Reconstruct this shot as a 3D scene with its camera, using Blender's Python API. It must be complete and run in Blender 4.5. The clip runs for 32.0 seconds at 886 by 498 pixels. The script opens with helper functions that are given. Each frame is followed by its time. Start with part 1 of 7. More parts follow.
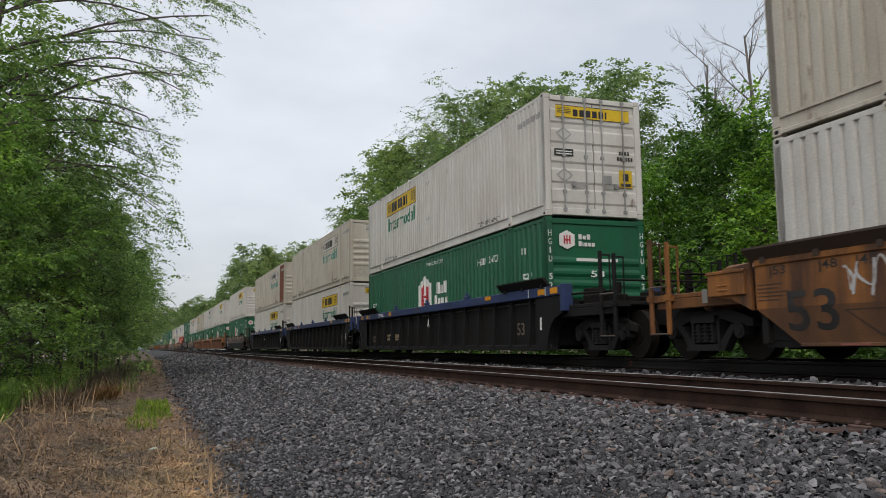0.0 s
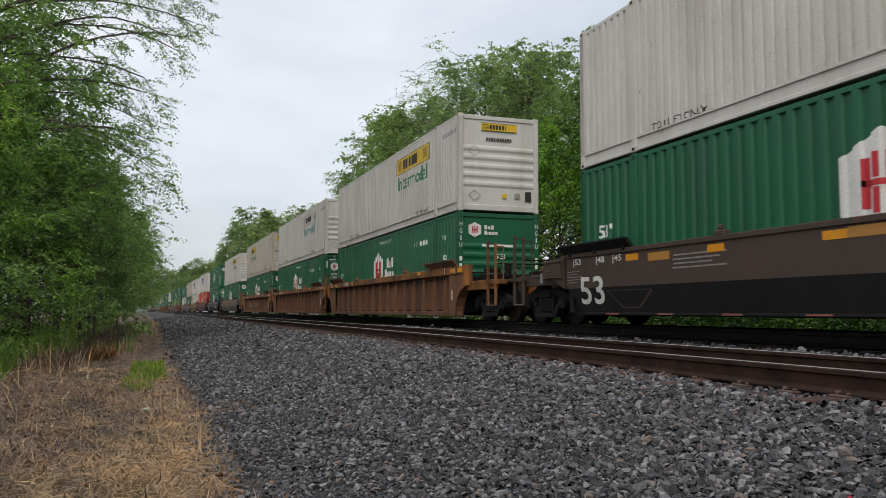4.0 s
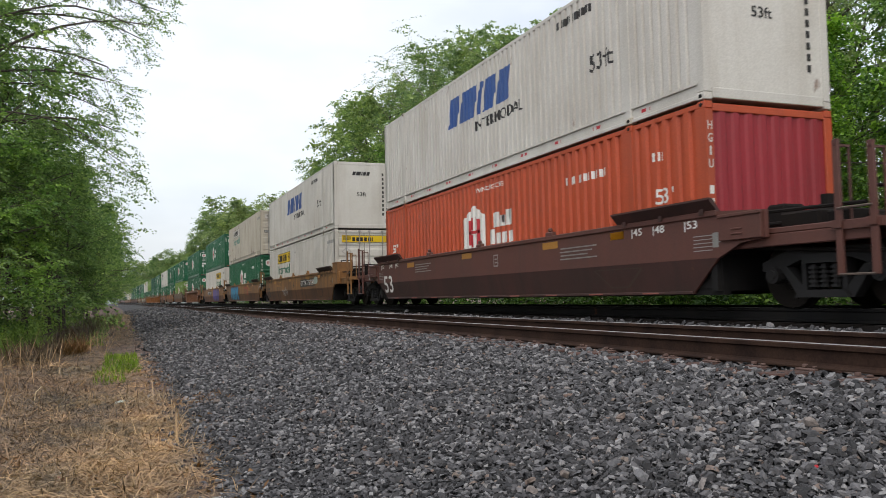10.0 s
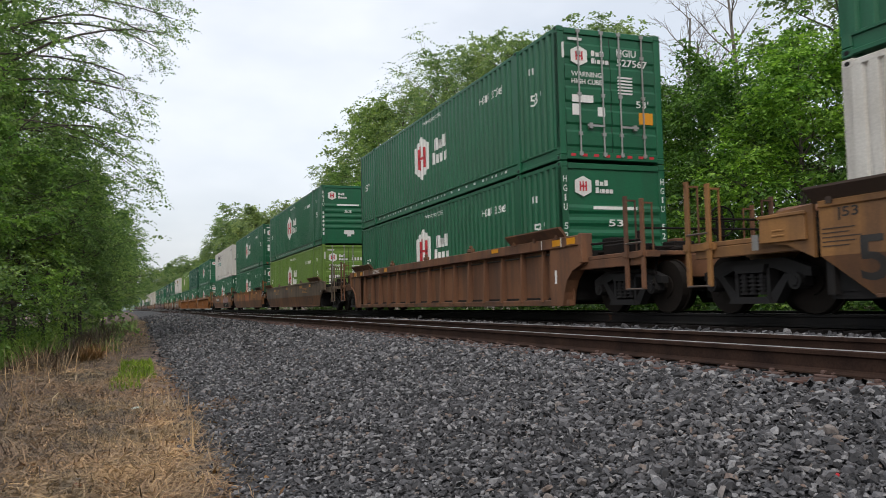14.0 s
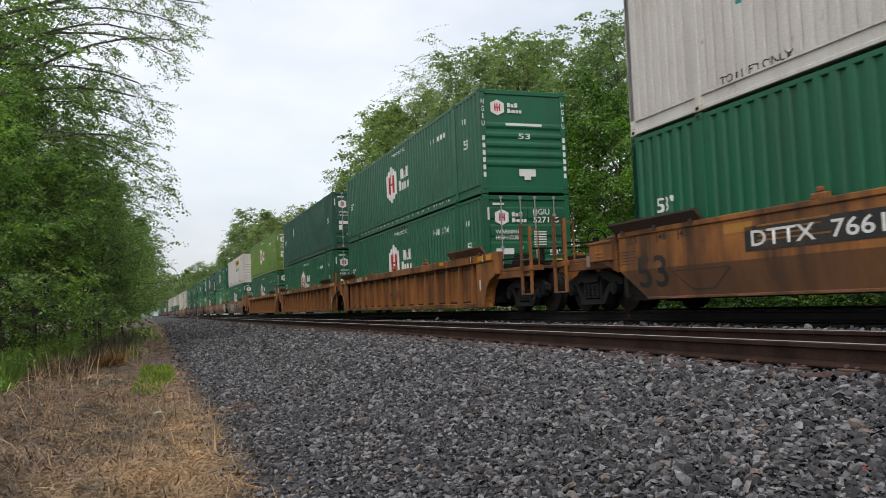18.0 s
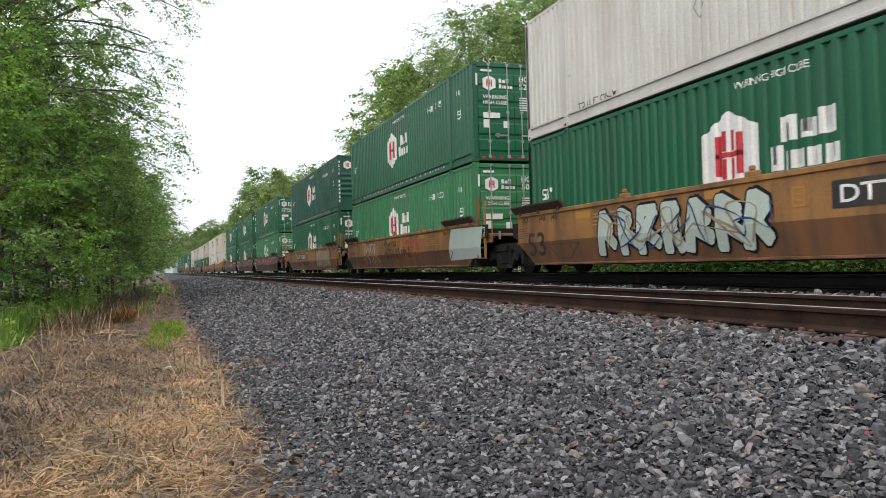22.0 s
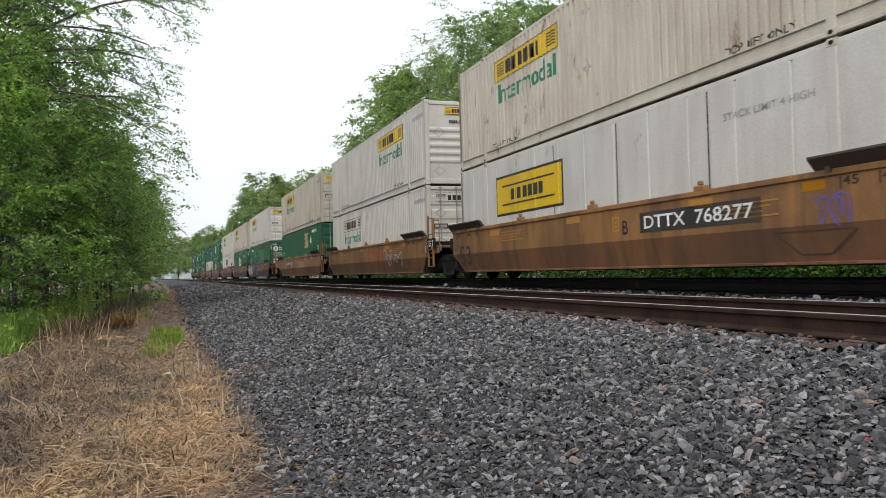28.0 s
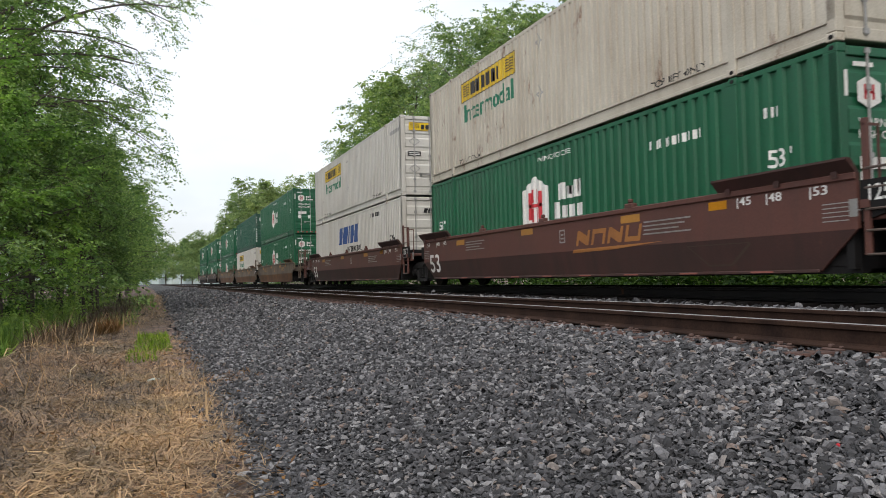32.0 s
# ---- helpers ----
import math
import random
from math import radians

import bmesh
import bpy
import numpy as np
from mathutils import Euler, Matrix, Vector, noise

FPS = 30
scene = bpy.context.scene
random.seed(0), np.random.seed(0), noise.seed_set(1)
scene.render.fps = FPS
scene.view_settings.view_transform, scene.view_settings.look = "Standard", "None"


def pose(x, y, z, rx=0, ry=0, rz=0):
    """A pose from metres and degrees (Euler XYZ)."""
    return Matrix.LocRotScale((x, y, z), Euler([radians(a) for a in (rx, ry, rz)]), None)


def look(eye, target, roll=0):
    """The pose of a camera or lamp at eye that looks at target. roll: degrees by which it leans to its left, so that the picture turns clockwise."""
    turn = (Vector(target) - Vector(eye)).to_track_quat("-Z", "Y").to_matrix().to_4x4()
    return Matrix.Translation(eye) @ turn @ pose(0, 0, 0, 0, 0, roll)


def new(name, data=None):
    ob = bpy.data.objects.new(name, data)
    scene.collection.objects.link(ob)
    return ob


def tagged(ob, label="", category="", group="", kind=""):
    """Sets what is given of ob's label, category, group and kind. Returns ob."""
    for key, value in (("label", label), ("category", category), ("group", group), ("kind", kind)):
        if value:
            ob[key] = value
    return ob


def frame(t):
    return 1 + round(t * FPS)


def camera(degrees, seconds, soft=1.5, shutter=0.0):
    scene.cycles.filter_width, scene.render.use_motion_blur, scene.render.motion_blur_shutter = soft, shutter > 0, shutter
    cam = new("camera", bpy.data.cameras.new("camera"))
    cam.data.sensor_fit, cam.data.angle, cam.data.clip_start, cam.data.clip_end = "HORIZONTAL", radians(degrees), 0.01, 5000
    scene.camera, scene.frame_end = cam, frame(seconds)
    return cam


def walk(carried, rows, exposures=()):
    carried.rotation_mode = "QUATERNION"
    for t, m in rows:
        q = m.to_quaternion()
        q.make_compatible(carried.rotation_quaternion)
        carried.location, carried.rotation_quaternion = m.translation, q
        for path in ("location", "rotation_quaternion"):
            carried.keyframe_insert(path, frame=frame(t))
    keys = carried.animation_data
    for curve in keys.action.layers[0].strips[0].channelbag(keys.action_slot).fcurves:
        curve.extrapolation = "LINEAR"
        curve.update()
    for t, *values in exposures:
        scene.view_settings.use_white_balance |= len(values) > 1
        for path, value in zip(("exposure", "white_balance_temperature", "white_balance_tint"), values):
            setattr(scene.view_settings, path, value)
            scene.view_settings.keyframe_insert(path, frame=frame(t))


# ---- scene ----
CZ = 1.15
# seconds, x, y, z, turn to the right, pitch, roll
PATH = [
    (0, -0.053, 0.073, 0.013, 19.650, 6.847, 0.573),
    (0.5, -0.053, 0.049, 0.038, 20.642, 6.879, 0.611),
    (1, -0.047, 0.025, 0.041, 21.535, 7.484, 0.604),
    (1.5, -0.009, -0.032, 0.054, 22.052, 7.454, 0.674),
    (2, -0.002, -0.016, 0.038, 21.657, 7.434, 0.329),
    (2.5, 0.002, 0.000, 0.011, 20.797, 6.080, 0.321),
    (3, 0.022, -0.003, 0.004, 20.241, 4.917, 0.142),
    (3.5, 0.024, 0.016, 0.015, 19.742, 4.420, -0.218),
    (5.5, 0.002, 0.016, 0.002, 19.580, 4.718, -0.101),
    (6, -0.001, 0.011, 0.007, 19.770, 4.922, 0.267),
    (6.5, -0.005, 0.002, -0.002, 20.058, 5.060, 0.552),
    (7, -0.002, 0.004, 0.013, 20.275, 4.796, 0.784),
    (7.5, 0.008, -0.008, 0.017, 20.653, 4.626, 0.706),
    (8, 0.009, -0.002, 0.025, 21.218, 4.521, 0.621),
    (8.5, 0.018, -0.015, 0.011, 21.476, 4.274, 0.831),
    (9, 0.016, -0.019, 0.009, 21.892, 3.920, 1.016),
    (9.5, 0.009, -0.019, 0.007, 21.879, 3.567, 1.141),
    (10, 0.008, -0.012, 0.010, 21.612, 3.348, 1.226),
    (10.5, 0.005, -0.008, 0.006, 21.529, 3.214, 1.326),
    (11, -0.002, -0.009, 0.012, 21.498, 3.277, 1.346),
    (11.5, -0.001, -0.010, 0.013, 21.366, 3.242, 1.286),
    (12, -0.005, -0.005, 0.014, 21.418, 3.301, 1.163),
    (12.5, -0.007, -0.006, 0.012, 21.158, 3.459, 1.092),
    (13, -0.007, -0.007, 0.012, 21.113, 3.569, 1.074),
    (13.5, -0.007, -0.006, 0.013, 20.871, 3.647, 1.197),
    (14, -0.002, -0.001, 0.014, 20.686, 3.784, 1.292),
    (14.5, 0.002, 0.001, 0.012, 20.610, 3.783, 1.420),
    (16.5, -0.007, -0.017, 0.002, 19.727, 4.012, 2.017),
    (17, -0.005, -0.011, -0.001, 19.643, 3.742, 2.081),
    (17.5, -0.005, -0.006, -0.001, 19.541, 3.457, 2.220),
    (18, -0.019, 0.005, -0.003, 19.593, 3.963, 2.173),
    (18.5, -0.016, 0.009, -0.010, 19.365, 4.245, 2.018),
    (19, -0.010, 0.005, -0.009, 19.010, 4.206, 1.889),
    (19.5, -0.006, 0.006, -0.008, 18.870, 3.999, 1.735),
    (20, -0.001, 0.009, -0.010, 18.543, 3.492, 1.711),
    (20.5, -0.009, 0.003, -0.008, 18.678, 2.915, 1.531),
    (21, -0.001, 0.008, -0.009, 18.850, 1.975, 1.426),
    (21.5, 0.003, 0.014, -0.009, 18.804, 1.498, 1.433),
    (22, 0.007, 0.010, -0.011, 18.735, 1.206, 1.419),
    (22.5, 0.005, 0.016, -0.013, 18.844, 0.977, 1.398),
    (23, -0.005, 0.016, -0.009, 18.937, 0.912, 1.152),
    (23.5, 0.002, 0.012, -0.004, 19.171, 1.045, 1.051),
    (24, -0.003, 0.014, -0.003, 19.383, 1.406, 0.964),
    (24.5, -0.003, 0.017, -0.003, 19.224, 1.499, 1.003),
    (25, 0.003, 0.002, 0.005, 18.993, 1.503, 1.180),
    (25.5, 0.008, -0.008, -0.001, 19.038, 1.839, 1.470),
    (27.5, 0.003, -0.002, -0.004, 18.954, 1.716, 1.555),
    (28, -0.001, 0.006, -0.006, 18.839, 1.600, 1.450),
    (28.5, 0.000, -0.000, -0.007, 18.878, 1.519, 1.306),
    (29, 0.008, 0.013, -0.002, 19.122, 1.544, 1.247),
    (29.5, 0.004, 0.008, -0.001, 19.361, 1.704, 1.085),
    (30, 0.011, 0.003, -0.002, 19.537, 1.921, 1.106),
    (30.5, 0.006, -0.004, -0.009, 19.674, 1.889, 1.177),
    (31, 0.004, -0.021, -0.001, 19.418, 1.786, 1.236),
    (31.5, 0.003, -0.028, -0.003, 19.591, 1.913, 1.272),
    (32, 0.017, -0.058, 0.002, 19.635, 2.023, 1.236),
]
cam = camera(57.64, 32.0, soft=0.6, shutter=0.06)


def eye_rows():
    rows = []
    for t, x, y, z, yaw, pitch, roll in PATH:
        m = Matrix.Translation((x, y, z + CZ)) @ Euler((0, 0, radians(-yaw))).to_matrix().to_4x4()
        m = m @ Euler((radians(90 + pitch), 0, 0)).to_matrix().to_4x4() @ Euler((0, 0, radians(-roll))).to_matrix().to_4x4()
        rows.append((t, m))
    return rows


EXPOSURES = [(0.0, -0.28), (1.0, -0.36), (2.0, -0.24), (3.0, -0.22), (6.0, -0.2), (8.0, -0.12), (9.0, 0.06), (10.0, 0.12), (11.0, 0.08), (12.0, -0.05), (14.0, -0.03), (19.0, -0.04), (20.0, 0.06), (21.0, 0.18), (22.5, 0.48), (25.0, 0.45), (28.0, 0.27), (32.0, 0.2)]
walk(cam, eye_rows(), exposures=EXPOSURES)

# ---- world: overcast sky, one very soft sun ----
world = bpy.data.worlds.new("overcast_sky")
scene.world = world
world.use_nodes = True
wn, wl = world.node_tree.nodes, world.node_tree.links
wn.clear()
w_out = wn.new("ShaderNodeOutputWorld")
w_sky = wn.new("ShaderNodeTexSky")
w_sky.sky_type, w_sky.sun_disc = "NISHITA", False
w_sky.sun_elevation, w_sky.sun_rotation = radians(52), radians(-150)
w_sky.dust_density = 5.0
w_bg = wn.new("ShaderNodeBackground")
w_bg.inputs["Strength"].default_value = 0.06
wl.new(w_sky.outputs[0], w_bg.inputs["Color"])
w_tc = wn.new("ShaderNodeTexCoord")
w_map = wn.new("ShaderNodeMapping")
w_map.inputs["Scale"].default_value = (1.0, 1.0, 2.2)
wl.new(w_tc.outputs["Generated"], w_map.inputs["Vector"])
w_noise = wn.new("ShaderNodeTexNoise")
w_noise.inputs["Scale"].default_value, w_noise.inputs["Detail"].default_value = 2.2, 5.0
wl.new(w_map.outputs[0], w_noise.inputs["Vector"])
w_ramp = wn.new("ShaderNodeValToRGB")
w_ramp.color_ramp.elements[0].position, w_ramp.color_ramp.elements[0].color = 0.36, (0.63, 0.66, 0.70, 1)
w_ramp.color_ramp.elements[1].position, w_ramp.color_ramp.elements[1].color = 0.62, (0.87, 0.88, 0.90, 1)
wl.new(w_noise.outputs["Fac"], w_ramp.inputs[0])
w_cloud = wn.new("ShaderNodeBackground")
w_cloud.inputs["Strength"].default_value = 1.03
wl.new(w_ramp.outputs[0], w_cloud.inputs["Color"])
w_add = wn.new("ShaderNodeAddShader")
wl.new(w_bg.outputs[0], w_add.inputs[0])
wl.new(w_cloud.outputs[0], w_add.inputs[1])
wl.new(w_add.outputs[0], w_out.inputs["Surface"])

sun_data = bpy.data.lights.new("sun", "SUN")
sun_data.energy, sun_data.angle, sun_data.color = 1.1, radians(40), (1.0, 0.97, 0.93)
sun = new("sun", sun_data)
sun.matrix_world = look((-16, -26, 48), (6, 12, 0))

# ---- materials ----


def node_mat(name):
    m = bpy.data.materials.new(name)
    m.use_nodes = True
    t = m.node_tree
    return m, t.nodes, t.links, t.nodes["Principled BSDF"]


def noise_node(n, l, coord, scale, detail=4.0, stretch=None, rough=0.55):
    tex = n.new("ShaderNodeTexNoise")
    tex.inputs["Scale"].default_value, tex.inputs["Detail"].default_value = scale, detail
    tex.inputs["Roughness"].default_value = rough
    if stretch:
        mp = n.new("ShaderNodeMapping")
        mp.inputs["Scale"].default_value = stretch
        l.new(coord, mp.inputs["Vector"])
        coord = mp.outputs[0]
    l.new(coord, tex.inputs["Vector"])
    return tex.outputs["Fac"]


def ramp_node(n, l, fac, stops):
    r = n.new("ShaderNodeValToRGB")
    e = r.color_ramp.elements
    while len(e) < len(stops):
        e.new(0.5)
    for i, (p, c) in enumerate(stops):
        e[i].position = p
        e[i].color = (*c, 1) if len(c) == 3 else c
    l.new(fac, r.inputs[0])
    return r.outputs["Color"]


def mix_node(n, l, fac, a, b, mode="MIX"):
    x = n.new("ShaderNodeMix")
    x.data_type, x.blend_type = "RGBA", mode
    for sock, v in ((x.inputs[0], fac), (x.inputs[6], a), (x.inputs[7], b)):
        if isinstance(v, (int, float)):
            sock.default_value = v
        elif isinstance(v, tuple):
            sock.default_value = (*v, 1)
        else:
            l.new(v, sock)
    return x.outputs[2]


def bump_node(n, l, height, strength, dist, bsdf):
    b = n.new("ShaderNodeBump")
    b.inputs["Strength"].default_value, b.inputs["Distance"].default_value = strength, dist
    l.new(height, b.inputs["Height"])
    l.new(b.outputs[0], bsdf.inputs["Normal"])


def paint(name, col, grime=(0.12, 0.10, 0.08), dirt=0.35, rust=0.0, rough=0.55, metal=0.0, vary=0.12, gloss=0.4):
    """Painted steel: streaked grime running down, fine specks, and rust patches."""
    m, n, l, b = node_mat(name)
    co = n.new("ShaderNodeTexCoord").outputs["Object"]
    info = n.new("ShaderNodeObjectInfo")
    streak = noise_node(n, l, co, 2.2, 5, (1.0, 1.0, 0.12))
    patch = noise_node(n, l, co, 0.7, 4)
    speck = noise_node(n, l, co, 38, 3)
    hard = dirt > 0.7
    fac1 = ramp_node(n, l, streak, [(0.43 if hard else 0.45, (0, 0, 0)), (0.66 if hard else 0.8, (dirt, dirt, dirt))])
    c = mix_node(n, l, fac1, col, grime)
    fac2 = ramp_node(n, l, patch, [(0.42 if hard else 0.45, (0, 0, 0)), (0.6 if hard else 0.75, (dirt * 0.6,) * 3)])
    c = mix_node(n, l, fac2, c, grime)
    if rust:
        rn = noise_node(n, l, co, 1.6, 8, (1.0, 1.0, 0.45), 0.7)
        fac3 = ramp_node(n, l, rn, [(0.66 - 0.12 * rust, (0, 0, 0)), (0.74 - 0.1 * rust, (0.85, 0.85, 0.85))])
        rc = ramp_node(n, l, speck, [(0.3, (0.06, 0.025, 0.012)), (0.7, (0.2, 0.075, 0.03))])
        c = mix_node(n, l, fac3, c, rc)
    fac4 = ramp_node(n, l, speck, [(0.42, (1 - vary, 1 - vary, 1 - vary)), (0.6, (1, 1, 1))])
    c = mix_node(n, l, 1.0, c, fac4, "MULTIPLY")
    rnd = ramp_node(n, l, info.outputs["Random"], [(0.0, (1 - vary,) * 3), (1.0, (1, 1, 1))])
    c = mix_node(n, l, 1.0, c, rnd, "MULTIPLY")
    l.new(c, b.inputs["Base Color"])
    b.inputs["Roughness"].default_value, b.inputs["Metallic"].default_value = rough, metal
    b.inputs["Specular IOR Level"].default_value = gloss
    bump_node(n, l, patch, 0.15, 0.02, b)
    return m


M = {
    "white": paint("white_paint", (0.60, 0.585, 0.54), (0.26, 0.21, 0.15), 0.36, 0.22, 0.55),
    "cream": paint("aged_cream_paint", (0.52, 0.485, 0.405), (0.22, 0.15, 0.085), 0.42, 0.58, 0.55),
    "green": paint("green_paint", (0.006, 0.106, 0.046), (0.02, 0.05, 0.03), 0.4, 0.0, 0.45),
    "dark_green": paint("dull_dark_green_and_shade_paint", (0.012, 0.085, 0.052), (0.02, 0.035, 0.03), 0.5, 0.0, 0.55),
    "lime": paint("sun_faded_lime_paint", (0.13, 0.235, 0.035), (0.07, 0.09, 0.03), 0.3, 0.0, 0.5),
    "light_green": paint("faded_light_green_paint", (0.035, 0.19, 0.075), (0.04, 0.08, 0.04), 0.3, 0.0, 0.5),
    "orange": paint("orange_red_paint", (0.46, 0.075, 0.025), (0.16, 0.04, 0.02), 0.35, 0.1, 0.5),
    "crimson": paint("crimson_paint", (0.30, 0.02, 0.03), (0.1, 0.02, 0.02), 0.3, 0.0, 0.5),
    "rust_panel": paint("rusted_panel", (0.19, 0.065, 0.035), (0.10, 0.035, 0.02), 0.5, 0.4, 0.8),
    "tan": paint("tan_yellow_paint", (0.31, 0.15, 0.045), (0.10, 0.052, 0.028), 0.75, 0.3, 0.6),
    # darker tan: shade of the lower side slope in the colour, also sprayed scribbles
    "tan_low": paint("dusty_brown_shade_and_spray", (0.19, 0.085, 0.032), (0.06, 0.034, 0.022), 0.75, 0.35, 0.65),
    "ochre": paint("worn_ochre_paint", (0.32, 0.125, 0.027), (0.05, 0.023, 0.013), 0.95, 0.65, 0.65),
    "rib_brown": paint("rusty_brown_paint", (0.19, 0.085, 0.04), (0.06, 0.034, 0.024), 0.8, 0.5, 0.7),
    "maroon": paint("maroon_brown_paint", (0.105, 0.040, 0.030), (0.05, 0.03, 0.025), 0.45, 0.15, 0.6),
    "navy": paint("navy_paint", (0.022, 0.042, 0.125), (0.03, 0.028, 0.03), 0.5, 0.05, 0.55),
    "deep_navy": paint("deep_navy_paint", (0.013, 0.018, 0.042), (0.022, 0.02, 0.02), 0.5, 0.05, 0.6),
    "soot_and_shade": paint("sooty_black_and_shade_paint", (0.010, 0.0097, 0.010), (0.024, 0.020, 0.017), 0.5, 0.05, 0.75, 0.0, 0.12, 0.2),
    "dark_brown": paint("dark_umber_paint", (0.060, 0.038, 0.026), (0.04, 0.03, 0.025), 0.5, 0.1, 0.65),
    "olive": paint("brown_grey_paint", (0.155, 0.112, 0.075), (0.05, 0.036, 0.027), 0.75, 0.2, 0.65),
    "rung_steel": paint("worn_rung_steel", (0.13, 0.10, 0.085), (0.06, 0.045, 0.035), 0.5, 0.1, 0.6, 0.4),
    "red_grey": paint("dusty_red_tape", (0.26, 0.09, 0.07), (0.14, 0.08, 0.06), 0.5, 0.0, 0.6),
    "dim_ink": paint("dusty_faded_stencil", (0.20, 0.16, 0.12), (0.06, 0.05, 0.04), 0.6, 0.0, 0.7),
    "tan_ink": paint("cream_tan_stencil", (0.46, 0.36, 0.22), (0.2, 0.15, 0.09), 0.4, 0.0, 0.7),
    "panel_black": paint("dusty_black_panel", (0.022, 0.021, 0.02), (0.09, 0.066, 0.045), 0.55, 0.0, 0.6),
    "gold": paint("orange_gold_lettering", (0.36, 0.15, 0.04), (0.16, 0.07, 0.035), 0.45, 0.0, 0.6),
    "faded_amber": paint("faded_amber_paint", (0.42, 0.2, 0.035), (0.25, 0.13, 0.05), 0.5, 0.0, 0.6),
    "cast": paint("grimy_cast_steel", (0.013, 0.0125, 0.013), (0.012, 0.010, 0.009), 0.55, 0.1, 0.7, 0.0, 0.12, 0.3),
    "truck": paint("greasy_truck_steel_and_tie_shade", (0.012, 0.0105, 0.010), (0.022, 0.016, 0.013), 0.5, 0.05, 0.85, 0.0, 0.12, 0.12),
    "wheel": paint("wheel_steel", (0.014, 0.011, 0.009), (0.012, 0.010, 0.008), 0.5, 0.2, 0.8, 0.0, 0.12, 0.15),
    "galv": paint("galvanised_steel", (0.36, 0.36, 0.35), (0.16, 0.13, 0.10), 0.5, 0.15, 0.5, 0.5),
    "grey": paint("grey_rubber", (0.045, 0.045, 0.045), (0.09, 0.07, 0.05), 0.4, 0.0, 0.8),
    "yellow": paint("yellow_sticker", (0.68, 0.46, 0.010), (0.22, 0.15, 0.03), 0.25, 0.0, 0.5),
    "amber": paint("amber_reflector", (0.70, 0.30, 0.012), (0.3, 0.13, 0.02), 0.2, 0.0, 0.35),
    "ink_black": paint("black_lettering", (0.018, 0.018, 0.018), (0.08, 0.07, 0.06), 0.3, 0.0, 0.6),
    "ink_white": paint("white_lettering", (0.74, 0.74, 0.71), (0.3, 0.28, 0.22), 0.3, 0.0, 0.6),
    "ink_green": paint("green_lettering", (0.012, 0.17, 0.095), (0.1, 0.16, 0.1), 0.3, 0.0, 0.6),
    "ink_teal": paint("faded_teal_lettering", (0.02, 0.25, 0.22), (0.3, 0.34, 0.28), 0.5, 0.0, 0.6),
    "ink_blue": paint("blue_lettering", (0.018, 0.075, 0.27), (0.12, 0.14, 0.2), 0.3, 0.0, 0.6),
    "ink_red": paint("red_lettering", (0.50, 0.022, 0.035), (0.35, 0.1, 0.08), 0.3, 0.0, 0.6),
    "spray_blue": paint("blue_spray_paint", (0.05, 0.27, 0.45), (0.1, 0.3, 0.4), 0.4, 0.0, 0.6),
    "spray_violet": paint("violet_spray_paint", (0.13, 0.10, 0.33), (0.1, 0.08, 0.2), 0.4, 0.0, 0.6),
    "spray_white": paint("white_spray_paint", (0.52, 0.52, 0.51), (0.3, 0.26, 0.2), 0.5, 0.0, 0.7),
    "spray_tan": paint("pale_tan_spray_paint", (0.33, 0.27, 0.18), (0.16, 0.11, 0.07), 0.5, 0.0, 0.7),
    "spray_pink": paint("dusty_pink_spray_paint", (0.27, 0.14, 0.14), (0.2, 0.1, 0.08), 0.5, 0.0, 0.7),
    # maroon darkened for the shade on the sloping lower side
    "maroon_low": paint("shaded_maroon_paint", (0.07, 0.029, 0.024), (0.04, 0.022, 0.018), 0.75, 0.15, 0.65),
    "spray_navy": paint("navy_spray_paint", (0.02, 0.06, 0.17), (0.02, 0.04, 0.1), 0.4, 0.0, 0.6),
    "spray_red": paint("red_spray_paint", (0.36, 0.06, 0.03), (0.2, 0.06, 0.04), 0.4, 0.0, 0.6),
    "spray_mint": paint("pale_mint_primer", (0.42, 0.50, 0.44), (0.25, 0.25, 0.2), 0.4, 0.1, 0.7),
}


def foliage(name, dark, light, trans=0.35):
    m, n, l, b = node_mat(name)
    geo = n.new("ShaderNodeNewGeometry")
    info = n.new("ShaderNodeObjectInfo")
    co = n.new("ShaderNodeTexCoord").outputs["Object"]
    big = noise_node(n, l, co, 0.55, 3)
    c = ramp_node(n, l, geo.outputs["Random Per Island"], [(0.0, dark), (1.0, light)])
    tone = ramp_node(n, l, big, [(0.3, (0.62, 0.7, 0.66)), (0.7, (1.2, 1.12, 0.95))])
    c = mix_node(n, l, 1.0, c, tone, "MULTIPLY")
    clump = noise_node(n, l, co, 2.1, 2)
    c = mix_node(n, l, 1.0, c, ramp_node(n, l, clump, [(0.35, (0.66, 0.7, 0.72)), (0.66, (1.3, 1.22, 1.0))]), "MULTIPLY")
    rnd = ramp_node(n, l, info.outputs["Random"], [(0.0, (0.8, 0.86, 0.8)), (1.0, (1.12, 1.05, 1.0))])
    c = mix_node(n, l, 1.0, c, rnd, "MULTIPLY")
    l.new(c, b.inputs["Base Color"])
    b.inputs["Roughness"].default_value = 0.6
    b.inputs["Specular IOR Level"].default_value = 0.3
    tr = n.new("ShaderNodeBsdfTranslucent")
    l.new(mix_node(n, l, 1.0, c, (1.12, 1.25, 0.72), "MULTIPLY"), tr.inputs["Color"])
    mx = n.new("ShaderNodeMixShader")
    mx.inputs[0].default_value = trans
    l.new(b.outputs[0], mx.inputs[1])
    l.new(tr.outputs[0], mx.inputs[2])
    l.new(mx.outputs[0], n["Material Output"].inputs["Surface"])
    return m


